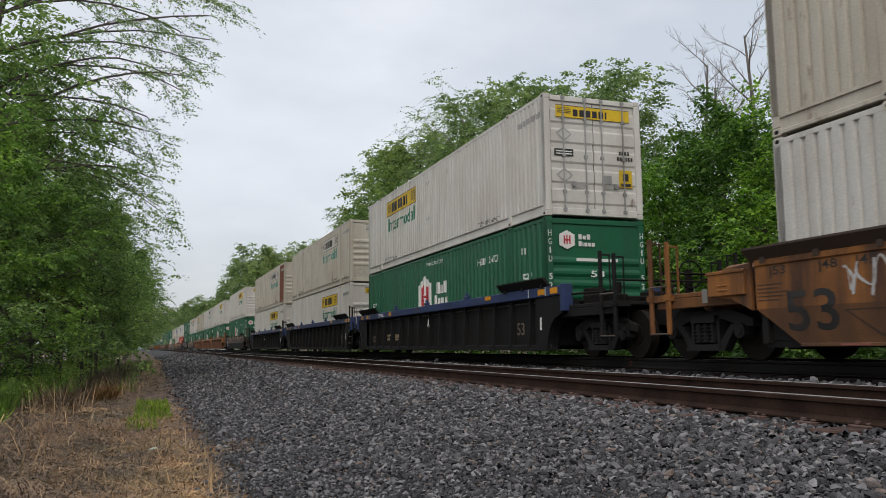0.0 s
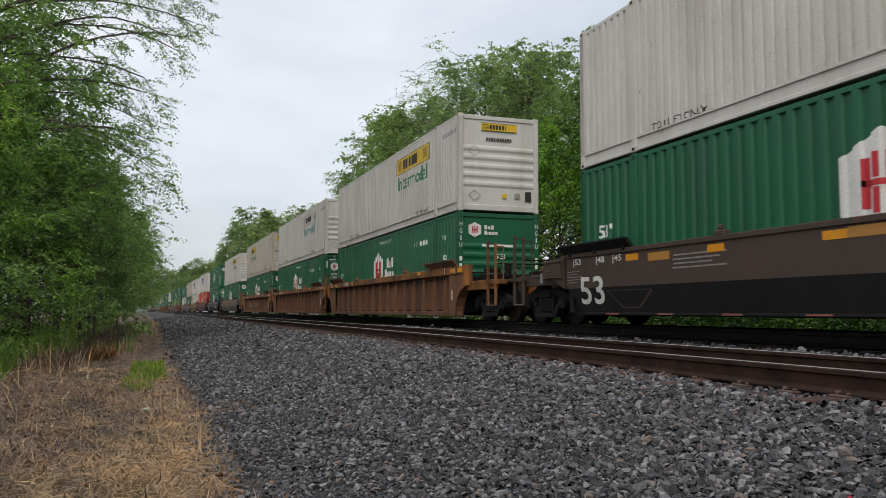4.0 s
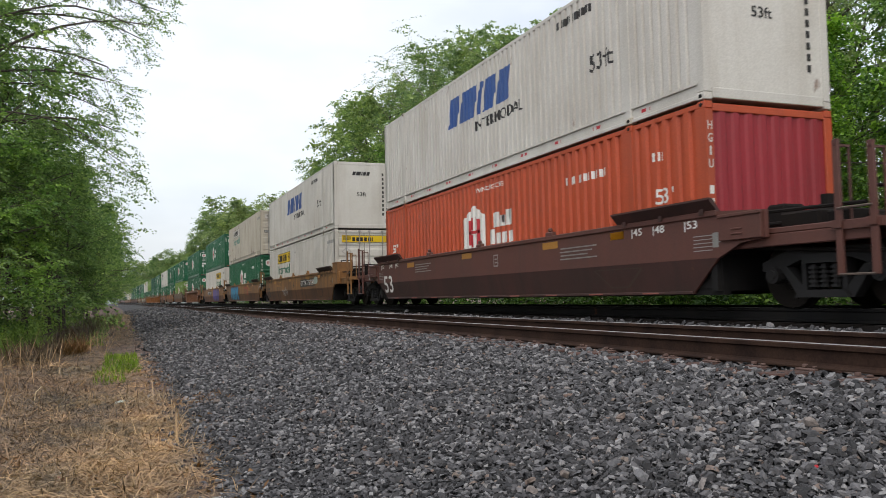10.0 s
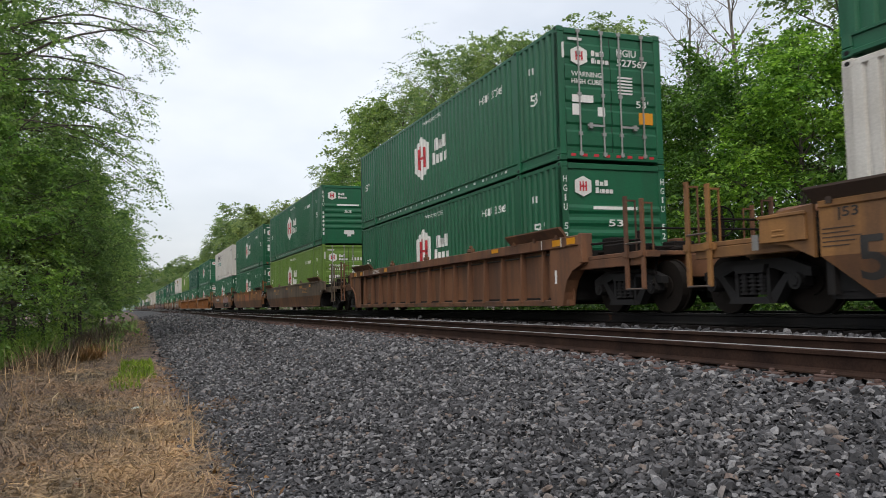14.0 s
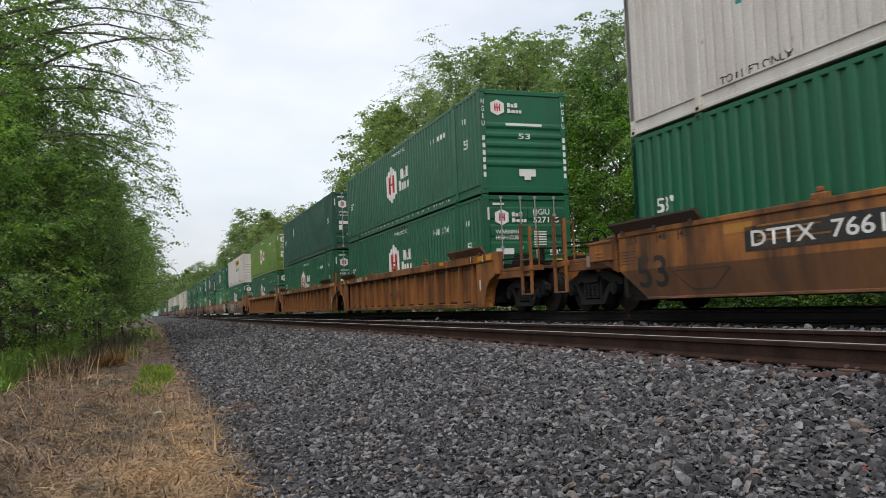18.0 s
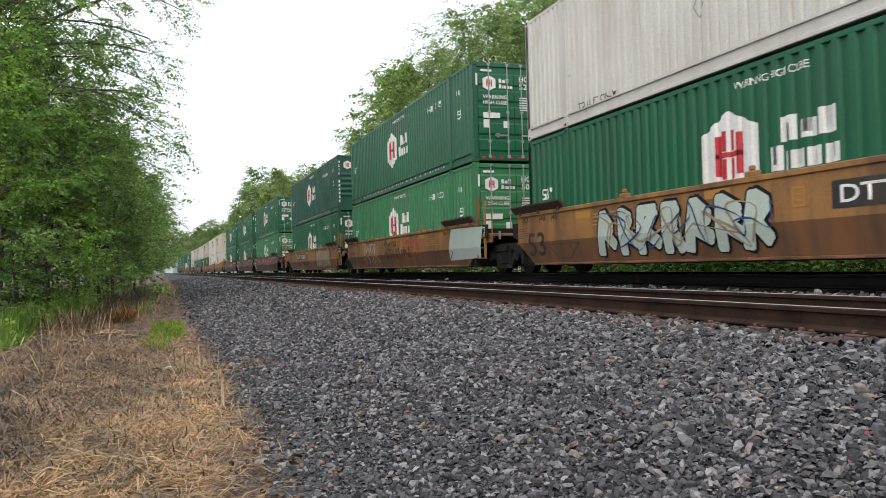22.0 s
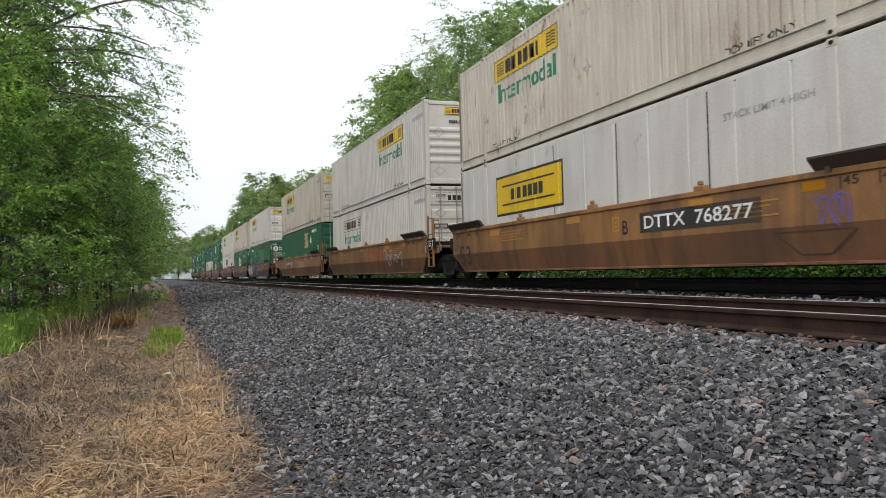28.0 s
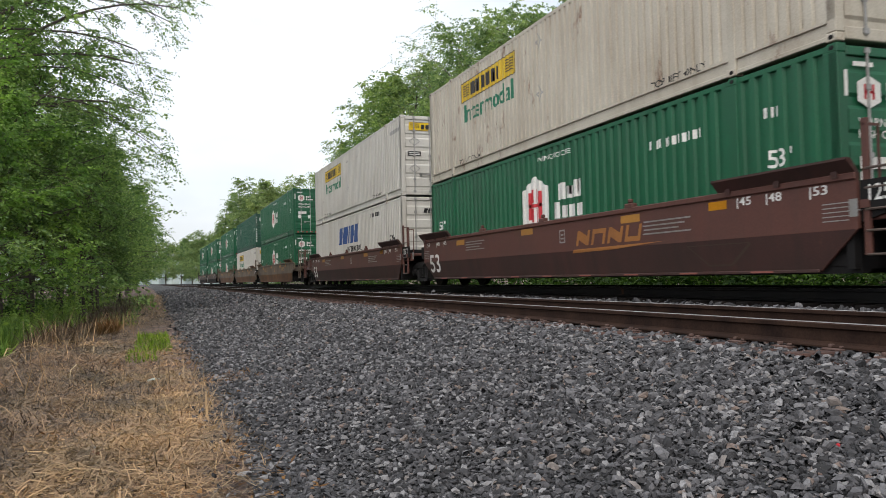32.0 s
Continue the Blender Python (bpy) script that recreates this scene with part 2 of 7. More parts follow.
M["leaf_mid"] = foliage("leaf_mid_green", (0.098, 0.18, 0.078), (0.31, 0.435, 0.215), 0.5)
M["leaf_fresh"] = foliage("leaf_fresh_green", (0.115, 0.21, 0.06), (0.34, 0.50, 0.18), 0.5)
M["leaf_dark"] = foliage("leaf_deep_green", (0.08, 0.16, 0.065), (0.26, 0.40, 0.18), 0.5)
M["leaf_lush"] = foliage("leaf_lush_green", (0.05, 0.145, 0.026), (0.32, 0.56, 0.12), 0.42)
# shaded copy of the lush green, shade put into the leaf colour
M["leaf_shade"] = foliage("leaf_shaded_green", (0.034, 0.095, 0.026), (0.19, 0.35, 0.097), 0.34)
# darkest leaf: shadow below the cars and trees painted into the brush
M["leaf_low_shade"] = foliage("leaf_low_shaded_green", (0.02, 0.06, 0.016), (0.11, 0.22, 0.055), 0.3)
# lighter and less saturated, with thin mist painted into the green
M["leaf_mist_soft"] = foliage("leaf_mist_soft_green", (0.15, 0.235, 0.11), (0.37, 0.47, 0.25), 0.5)
# paler, greyer green: distance haze is put into the leaf colour
M["leaf_haze"] = foliage("leaf_haze_pale_green", (0.16, 0.245, 0.15), (0.35, 0.45, 0.29), 0.5)
M["grass"] = foliage("grass_green", (0.10, 0.17, 0.012), (0.27, 0.38, 0.05))
M["straw"] = foliage("dry_straw", (0.20, 0.127, 0.10), (0.595, 0.42, 0.325), 0.1)
M["red_grass"] = foliage("reddish_dry_grass", (0.12, 0.055, 0.025), (0.26, 0.14, 0.06), 0.1)
M["grey_stem"] = foliage("grey_dead_stem", (0.058, 0.041, 0.039), (0.335, 0.242, 0.218), 0.0)
M["pale_cane"] = foliage("pale_dead_cane", (0.26, 0.19, 0.13), (0.52, 0.42, 0.31), 0.0)
M["twig"] = foliage("dead_twig", (0.045, 0.032, 0.024), (0.15, 0.105, 0.075), 0.0)


def bark_mat(name, a, b_):
    m, n, l, b = node_mat(name)
    co = n.new("ShaderNodeTexCoord").outputs["Object"]
    f = noise_node(n, l, co, 9, 6, (1, 1, 0.2))
    l.new(ramp_node(n, l, f, [(0.3, a), (0.7, b_)]), b.inputs["Base Color"])
    b.inputs["Roughness"].default_value = 0.9
    bump_node(n, l, f, 0.6, 0.03, b)
    return m


M["bark"] = bark_mat("bark", (0.028, 0.023, 0.018), (0.10, 0.085, 0.068))
M["pale_bark"] = bark_mat("pale_bark", (0.09, 0.08, 0.07), (0.22, 0.20, 0.18))


def ground_mats():
    m, n, l, b = node_mat("dry_earth")
    co = n.new("ShaderNodeTexCoord").outputs["Object"]
    big, mid, fine = noise_node(n, l, co, 0.55, 5), noise_node(n, l, co, 5, 6), noise_node(n, l, co, 45, 4)
    c = ramp_node(n, l, mid, [(0.32, (0.04, 0.029, 0.026)), (0.5, (0.14, 0.094, 0.077)), (0.7, (0.32, 0.22, 0.172))])
    c = mix_node(n, l, ramp_node(n, l, big, [(0.4, (0, 0, 0)), (0.65, (0.7, 0.7, 0.7))]), c, (0.10, 0.066, 0.050))
    c = mix_node(n, l, 1.0, c, ramp_node(n, l, fine, [(0.35, (0.4, 0.4, 0.4)), (0.65, (1.35, 1.3, 1.25))]), "MULTIPLY")
    l.new(c, b.inputs["Base Color"])
    b.inputs["Roughness"].default_value = 0.95
    bump_node(n, l, mix_node(n, l, 0.5, mid, fine), 0.9, 0.05, b)
    M["earth"] = m
    m, n, l, b = node_mat("ballast_bed")
    co = n.new("ShaderNodeTexCoord").outputs["Object"]
    v = n.new("ShaderNodeTexVoronoi")
    v.inputs["Scale"].default_value = 27
    l.new(co, v.inputs["Vector"])
    c = ramp_node(n, l, v.outputs["Color"], [(0.0, (0.022, 0.0222, 0.0235)), (0.5, (0.072, 0.0725, 0.076)), (1.0, (0.19, 0.19, 0.196))])
    # gaps of the stone pattern darken the colour too, as painted shade
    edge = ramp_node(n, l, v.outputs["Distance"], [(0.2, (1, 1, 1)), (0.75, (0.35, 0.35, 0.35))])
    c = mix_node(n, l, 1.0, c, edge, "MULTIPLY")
    big = noise_node(n, l, co, 0.5, 4)
    c = mix_node(n, l, ramp_node(n, l, big, [(0.5, (0, 0, 0)), (0.8, (0.35, 0.35, 0.35))]), c, (0.10, 0.085, 0.075))
    l.new(c, b.inputs["Base Color"])
    b.inputs["Roughness"].default_value = 0.85
    bump_node(n, l, edge, 1.0, 0.04, b)
    M["ballast"] = m
    m, n, l, b = node_mat("crushed_stone")
    geo = n.new("ShaderNodeNewGeometry")
    co = n.new("ShaderNodeTexCoord").outputs["Object"]
    c = ramp_node(n, l, geo.outputs["Random Per Island"], [(0.0, (0.011, 0.0113, 0.013)), (0.35, (0.037, 0.0365, 0.0395)), (0.75, (0.099, 0.0972, 0.1035)), (0.94, (0.23, 0.227, 0.23)), (0.98, (0.16, 0.128, 0.108)), (1.0, (0.14, 0.095, 0.078))])
    f = noise_node(n, l, co, 60, 4)
    c = mix_node(n, l, 1.0, c, ramp_node(n, l, f, [(0.3, (0.68, 0.68, 0.68)), (0.7, (1.18, 1.18, 1.18))]), "MULTIPLY")
    l.new(c, b.inputs["Base Color"])
    b.inputs["Roughness"].default_value = 0.72
    bump_node(n, l, f, 0.35, 0.01, b)
    M["stone"] = m
    m, n, l, b = node_mat("rail_steel")
    co = n.new("ShaderNodeTexCoord").outputs["Object"]
    f, g = noise_node(n, l, co, 3, 6), noise_node(n, l, co, 50, 4)
    c = ramp_node(n, l, f, [(0.3, (0.018, 0.010, 0.008)), (0.7, (0.045, 0.025, 0.017))])
    c = mix_node(n, l, 1.0, c, ramp_node(n, l, g, [(0.3, (0.7, 0.7, 0.7)), (0.7, (1.2, 1.2, 1.2))]), "MULTIPLY")
    l.new(c, b.inputs["Base Color"])
    b.inputs["Roughness"].default_value, b.inputs["Metallic"].default_value = 0.9, 0.0
    b.inputs["Specular IOR Level"].default_value = 0.15
    bump_node(n, l, g, 0.2, 0.01, b)
    M["rail"] = m
    m, n, l, b = node_mat("polished_rail_head")
    b.inputs["Base Color"].default_value = (0.42, 0.41, 0.40, 1)
    b.inputs["Metallic"].default_value, b.inputs["Roughness"].default_value = 0.9, 0.32
    M["rail_head"] = m
    m, n, l, b = node_mat("weathered_tie_wood")
    co = n.new("ShaderNodeTexCoord").outputs["Object"]
    info = n.new("ShaderNodeObjectInfo")
    f = noise_node(n, l, co, 14, 6, (0.12, 1, 1))
    c = ramp_node(n, l, f, [(0.3, (0.022, 0.012, 0.010)), (0.7, (0.095, 0.048, 0.036))])
    c = mix_node(n, l, 1.0, c, ramp_node(n, l, info.outputs["Random"], [(0.0, (0.65, 0.65, 0.65)), (1.0, (1.25, 1.1, 1.0))]), "MULTIPLY")
    l.new(c, b.inputs["Base Color"])
    b.inputs["Roughness"].default_value = 0.9
    bump_node(n, l, f, 0.6, 0.02, b)
    M["tie"] = m
    M["plate"] = paint("rusty_tie_plate", (0.115, 0.072, 0.06), (0.06, 0.036, 0.028), 0.5, 0.3, 0.8)
    # pale mottle of far woods, the mist mixed into the base colour
    m, n, l, b = node_mat("mist_painted_woods")
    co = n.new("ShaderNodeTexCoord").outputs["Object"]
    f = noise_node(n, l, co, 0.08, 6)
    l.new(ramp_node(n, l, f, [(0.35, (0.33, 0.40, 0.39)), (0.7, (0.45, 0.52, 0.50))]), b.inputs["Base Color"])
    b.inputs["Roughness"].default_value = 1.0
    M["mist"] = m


ground_mats()

# ---- mesh helpers ----
CACHE = {}


def link_mesh(name, mesh, parent=None, m=None):
    ob = new(name, mesh)
    if parent is not None:
        ob.parent = parent
    if m is not None:
        ob.matrix_basis = m
    return ob


def mesh_from(name, bm, mat):
    me = bpy.data.meshes.new(name)
    bm.normal_update()
    bm.to_mesh(me)
    bm.free()
    me.materials.append(mat)
    return me


def part(name, bm, mat, parent, label="", m=None):
    ob = link_mesh(name, mesh_from(name, bm, mat), parent, m)
    return tagged(ob, label) if label else ob


def shared(key, name, build, mat, parent, m=None, label=""):
    """A part whose mesh is made once for each key and material."""
    k = (key, mat.name)
    if k not in CACHE:
        CACHE[k] = mesh_from(name, build(), mat)
    ob = link_mesh(name, CACHE[k], parent, m)
    return tagged(ob, label) if label else ob


def box(bm, x0, x1, y0, y1, z0, z1, bevel=0.0):
    v = [bm.verts.new((x, y, z)) for x in (x0, x1) for y in (y0, y1) for z in (z0, z1)]
    fs = [bm.faces.new([v[i] for i in f]) for f in ((0, 1, 3, 2), (4, 6, 7, 5), (0, 4, 5, 1), (2, 3, 7, 6), (0, 2, 6, 4), (1, 5, 7, 3))]
    if bevel:
        es = list({e for f in fs for e in f.edges})
        bmesh.ops.bevel(bm, geom=es, offset=bevel, segments=1, affect="EDGES")
    return v


def boxes(*dims, bevel=0.0):
    bm = bmesh.new()
    for d in dims:
        box(bm, *d, bevel=bevel)
    return bm


def prism(bm, pts, axis, a, b):
    """A closed outline (pairs of coordinates) drawn out from a to b along axis 'x' or 'y'."""
    def at(p, k):
        return (k, p[0], p[1]) if axis == "x" else (p[0], k, p[1])
    lo, hi = [bm.verts.new(at(p, a)) for p in pts], [bm.verts.new(at(p, b)) for p in pts]
    n = len(pts)
    for i in range(n):
        bm.faces.new((lo[i], lo[(i + 1) % n], hi[(i + 1) % n], hi[i]))
    bm.faces.new(lo[::-1])
    bm.faces.new(hi)
    bmesh.ops.recalc_face_normals(bm, faces=bm.faces[:])


def rod(bm, p, q, r, n=8, r2=None):
    """A round bar from p to q."""
    p, q = Vector(p), Vector(q)
    d = (q - p).normalized()
    u = d.orthogonal().normalized()
    w = d.cross(u)
    r2 = r if r2 is None else r2
    a = [bm.verts.new(p + r * (math.cos(k) * u + math.sin(k) * w)) for k in (2 * math.pi * i / n for i in range(n))]
    b = [bm.verts.new(q + r2 * (math.cos(k) * u + math.sin(k) * w)) for k in (2 * math.pi * i / n for i in range(n))]
    for i in range(n):
        bm.faces.new((a[i], a[(i + 1) % n], b[(i + 1) % n], b[i]))
    bm.faces.new(a[::-1])
    bm.faces.new(b)


def mesh_np(name, verts, quads, mat):
    me = bpy.data.meshes.new(name)
    verts, quads = np.asarray(verts, dtype=np.float32), np.asarray(quads, dtype=np.int32)
    k = quads.shape[1]
    me.vertices.add(len(verts))
    me.vertices.foreach_set("co", verts.ravel())
    me.loops.add(quads.size)
    me.loops.foreach_set("vertex_index", quads.ravel())
    me.polygons.add(len(quads))
    me.polygons.foreach_set("loop_start", np.arange(0, quads.size, k, dtype=np.int32))
    me.polygons.foreach_set("use_smooth", np.zeros(len(quads), dtype=bool))
    me.update(calc_edges=True)
    me.validate()
    me.materials.append(mat)
    return me


# ---- writing ----


def letters(text, size, spread=1.0):
    """Outline of a word in the built-in font as a flat bmesh in x and y, its lower left corner at the origin."""
    cu = bpy.data.curves.new("word", "FONT")
    cu.body, cu.size, cu.space_character, cu.resolution_u, cu.offset = text, size, spread, 3, size * 0.012
    ob = new("word", cu)
    dg = bpy.context.evaluated_depsgraph_get()
    me = ob.evaluated_get(dg).to_mesh()
    bm = bmesh.new()
    bm.from_mesh(me)
    ob.evaluated_get(dg).to_mesh_clear()
    bpy.data.objects.remove(ob)
    bpy.data.curves.remove(cu)
    fit_to(bm)
    return bm


def fit_to(bm, width=None, height=None):
    xs, ys = [v.co.x for v in bm.verts], [v.co.y for v in bm.verts]
    x0, y0 = min(xs), min(ys)
    kx = width / (max(xs) - x0) if width else 1.0
    ky = height / (max(ys) - y0) if height else 1.0
    for v in bm.verts:
        v.co.x, v.co.y = (v.co.x - x0) * kx, (v.co.y - y0) * ky


def word(text, width, height):
    bm = letters(text, 1.0)
    fit_to(bm, width, height)
    return bm


def flat_poly(*outlines):
    bm = bmesh.new()
    for pts in outlines:
        bm.faces.new([bm.verts.new((x, y, 0)) for x, y in pts])
    bmesh.ops.triangulate(bm, faces=bm.faces[:])
    return bm


def rect(x0, y0, x1, y1):
    return [(x0, y0), (x1, y0), (x1, y1), (x0, y1)]


def glyph_bars(widths, height, gap, talls=(), low=0.72, slant=0.0):
    """Plain letter-sized blocks in a row, in place of a name."""
    out, x = [], 0.0
    for i, w in enumerate(widths):
        h = height if i in talls else height * low
        s = slant * h
        out.append([(x, 0), (x + w, 0), (x + w + s, h), (x + s, h)])
        x += w + gap
    return out


def hexagon(cx_, cy_, w, h):
    return [(cx_ - w / 2, cy_ - h * 0.28), (cx_, cy_ - h / 2), (cx_ + w / 2, cy_ - h * 0.28), (cx_ + w / 2, cy_ + h * 0.28), (cx_, cy_ + h / 2), (cx_ - w / 2, cy_ + h * 0.28)]


# ---- lie of the land ----
ZR = 0.89
XC = 9.595
XN = 5.655
SPEED = 20.15
BEND = -4.3e-5


def bend(y):
    return BEND * y * y if y > 0 else 0.0


# heaps of matted dead stems on the path: place, reach across and along, height
MOUNDS = [(-1.35, 6.6, 0.9, 1.3, 0.16), (-1.75, 9.4, 1.0, 1.8, 0.20), (-0.75, 8.2, 0.7, 1.0, 0.07), (-1.5, 13.0, 0.9, 2.0, 0.16), (-0.35, 5.6, 0.6, 0.9, 0.05), (-1.9, 17.5, 0.8, 2.2, 0.15)]


def land(x, y):
    """Height of the bare ground: a low path, then the shoulder of the ballast, two beds of track, and a ditch beyond."""
    x = x - bend(y)
    z = float(np.interp(x, [-60, -9, -4, -2.2, 0.5, 3.6, 4.25, 7.3, 8.0, 11.2, 13.0, 60], [-0.5, -0.6, -0.38, -0.08, 0.03, 0.43, 0.475, 0.475, 0.56, 0.56, 0.1, 0.0]))
    if -6 < x < 0.8:
        z += 0.05 * noise.noise((x * 1.3, y * 0.6, 0.0)) + 0.02 * noise.noise((x * 5, y * 5, 3.0))
    if 0.4 < x < 4.2 and -2 < y < 60:
        z += (0.030 * noise.noise((x * 1.1, y * 0.9, 5.0)) + 0.016 * noise.noise((x * 3.1, y * 2.7, 9.0))) * min(1.0, (x - 0.4) * 2, (4.2 - x) * 2)
    for mx, my, rx, ry, h in MOUNDS:
        d = ((x - mx) / rx) ** 2 + ((y - my) / ry) ** 2
        if d < 1:
            z += h * (1 - d) ** 2
    return z


def sheet(name, xs, ys, lift, mat, edge=0.0):
    verts, quads = [], []
    for y in ys:
        for i, x in enumerate(xs):
            e = edge * noise.noise((0.0, y * 1.1, 7.0)) if i == 0 else 0.0
            px = x + e + bend(y)
            verts.append((px, y, land(px, y) + lift))
    n = len(xs)
    for j in range(len(ys) - 1):
        for i in range(n - 1):
            a = j * n + i
            quads.append((a, a + 1, a + n + 1, a + n))
    me = mesh_np(name, verts, quads, mat)
    me.polygons.foreach_set("use_smooth", np.ones(len(quads), dtype=bool))
    return new(name, me)


ys_land = [-400, -100, -40, -15, -6] + [k * 0.3 for k in range(-15, 70)] + [21 + k * 1.5 for k in range(40)] + [85, 95, 110, 130, 160, 200, 260, 340, 450, 620, 900]
xs_land = [-900, -200, -60, -25, -14, -9, -6.5, -5, -4] + [-3.4 + k * 0.2 for k in range(22)] + [1.1 + k * 0.25 for k in range(13)] + [4.3, 7.3, 8.0, 11.2, 13, 20, 60, 250, 900]
ground = tagged(sheet("ground", xs_land, ys_land, 0.0, M["earth"]), "dry brown earth with leaf litter beside the tracks", "ground", kind="structure")
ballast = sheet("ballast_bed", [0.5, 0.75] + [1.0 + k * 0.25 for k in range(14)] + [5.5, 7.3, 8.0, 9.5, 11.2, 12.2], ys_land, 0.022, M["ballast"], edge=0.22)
tagged(ballast, "grey crushed stone bed under two railway tracks", "ballast", kind="structure")

# ---- track ----


def rail_profile():
    half = [(0.073, 0.0), (0.073, 0.012), (0.03, 0.028), (0.010, 0.042), (0.010, 0.132), (0.036, 0.146), (0.037, 0.176), (0.030, 0.185)]
    return half + [(-x, z) for x, z in half[::-1]]


def rail(name, xc, z0, label, mat="rail"):
    """One rail drawn along the bend of the line, with its polished running band as a part."""
    prof = rail_profile()
    ys = [-300, -60, -10, 0, 10, 20, 30, 40, 55, 70, 90, 110, 140, 170, 210, 260, 320, 400, 500, 650]
    verts, quads = [], []
    n = len(prof)
    for y in ys:
        for x, z in prof:
            verts.append((xc + bend(y) + x, y, z0 + z))
    for j in range(len(ys) - 1):
        for i in range(n):
            a, b = j * n + i, j * n + (i + 1) % n
            quads.append((a, b, b + n, a + n))
    ob = tagged(new(name, mesh_np(name, verts, quads, M[mat])), label, "rail", group="rails of the two tracks", kind="structure")
    verts, quads = [], []
    for y in ys:
        for x, z in ((-0.022, 0.1885), (0.022, 0.1885), (0.030, 0.180), (-0.030, 0.180)):
            verts.append((xc + bend(y) + x, y, z0 + z))
    for j in range(len(ys) - 1):
        for i in range(4):
            a, b = j * 4 + i, j * 4 + (i + 1) % 4
            quads.append((a, b, b + 4, a + 4))
    head = new("running_surface", mesh_np("running_surface", verts, quads, M["rail_head"]))
    head.parent = ob
    tagged(head, "bright worn running surface")
    return ob


ZN = 0.745
RAILS = [
    rail("rail", XN - 0.755, ZN - 0.19, "rusty brown steel rail of the empty track"),
    rail("rail", XN + 0.755, ZN - 0.19, "rusty brown steel rail of the empty track"),
    # train rails take near-black paint: shade under the cars put into the colour
    rail("rail", XC - 0.755, ZR - 0.19, "steel rail painted shade-dark under the freight train", "soot_and_shade"),
    rail("rail", XC + 0.755, ZR - 0.19, "steel rail painted shade-dark under the freight train", "soot_and_shade"),
]


def tie_bm():
    bm = bmesh.new()
    box(bm, -1.3, 1.3, -0.115, 0.115, -0.16, 0.0, bevel=0.012)
    return bm


def plate_bm():
    bm = bmesh.new()
    box(bm, -0.17, 0.17, -0.09, 0.09, 0.0, 0.016, bevel=0.004)
    for x in (-0.105, 0.105):
        for y in (-0.05, 0.05):
            box(bm, x - 0.02, x + 0.02, y - 0.018, y + 0.018, 0.016, 0.034 + 0.01 * (y > 0), bevel=0.006)
    return bm


def ties(xc, ztop, y0, y1, label):
    rnd = random.Random(5)
    k = y0
    while k < y1:
        tie = shared("tie", "railway_tie", tie_bm, M["tie"], None, pose(xc + bend(k) + rnd.uniform(-0.05, 0.05), k, ztop - 0.012 + rnd.uniform(-0.012, 0.006), 0, 0, rnd.uniform(-1.5, 1.5)))
        tagged(tie, label, "railway tie", group="wooden ties of the empty track", kind="structure")
        for x in (-0.755, 0.755):
            shared("plate", "tie_plate", plate_bm, M["plate"], tie, pose(x, 0, 0.0, 0, 0, rnd.uniform(-2, 2)))
        k += 0.53
    return k


end_of_ties = ties(XN, ZN - 0.19 - 0.006, 1.5, 45, "weathered wooden tie half buried in ballast")


def far_ties(xc, ztop, y0, y1):
    bm = bmesh.new()
    k = y0
    while k < y1:
        box(bm, xc + bend(k) - 1.3, xc + bend(k) + 1.3, k - 0.115, k + 0.115, ztop - 0.15, ztop)
        k += 0.55
    return bm


tagged(part("railway_ties", far_ties(XN, ZN - 0.2, end_of_ties, 160), M["tie"], None), "row of wooden ties further along the track", "railway ties", kind="stuff")
# ties below the train darkened to stand in for its shadow
tagged(part("railway_ties", far_ties(XC, ZR - 0.2, -5, 160), M["truck"], None), "row of wooden ties painted shade-dark under the freight train", "railway ties", kind="stuff")


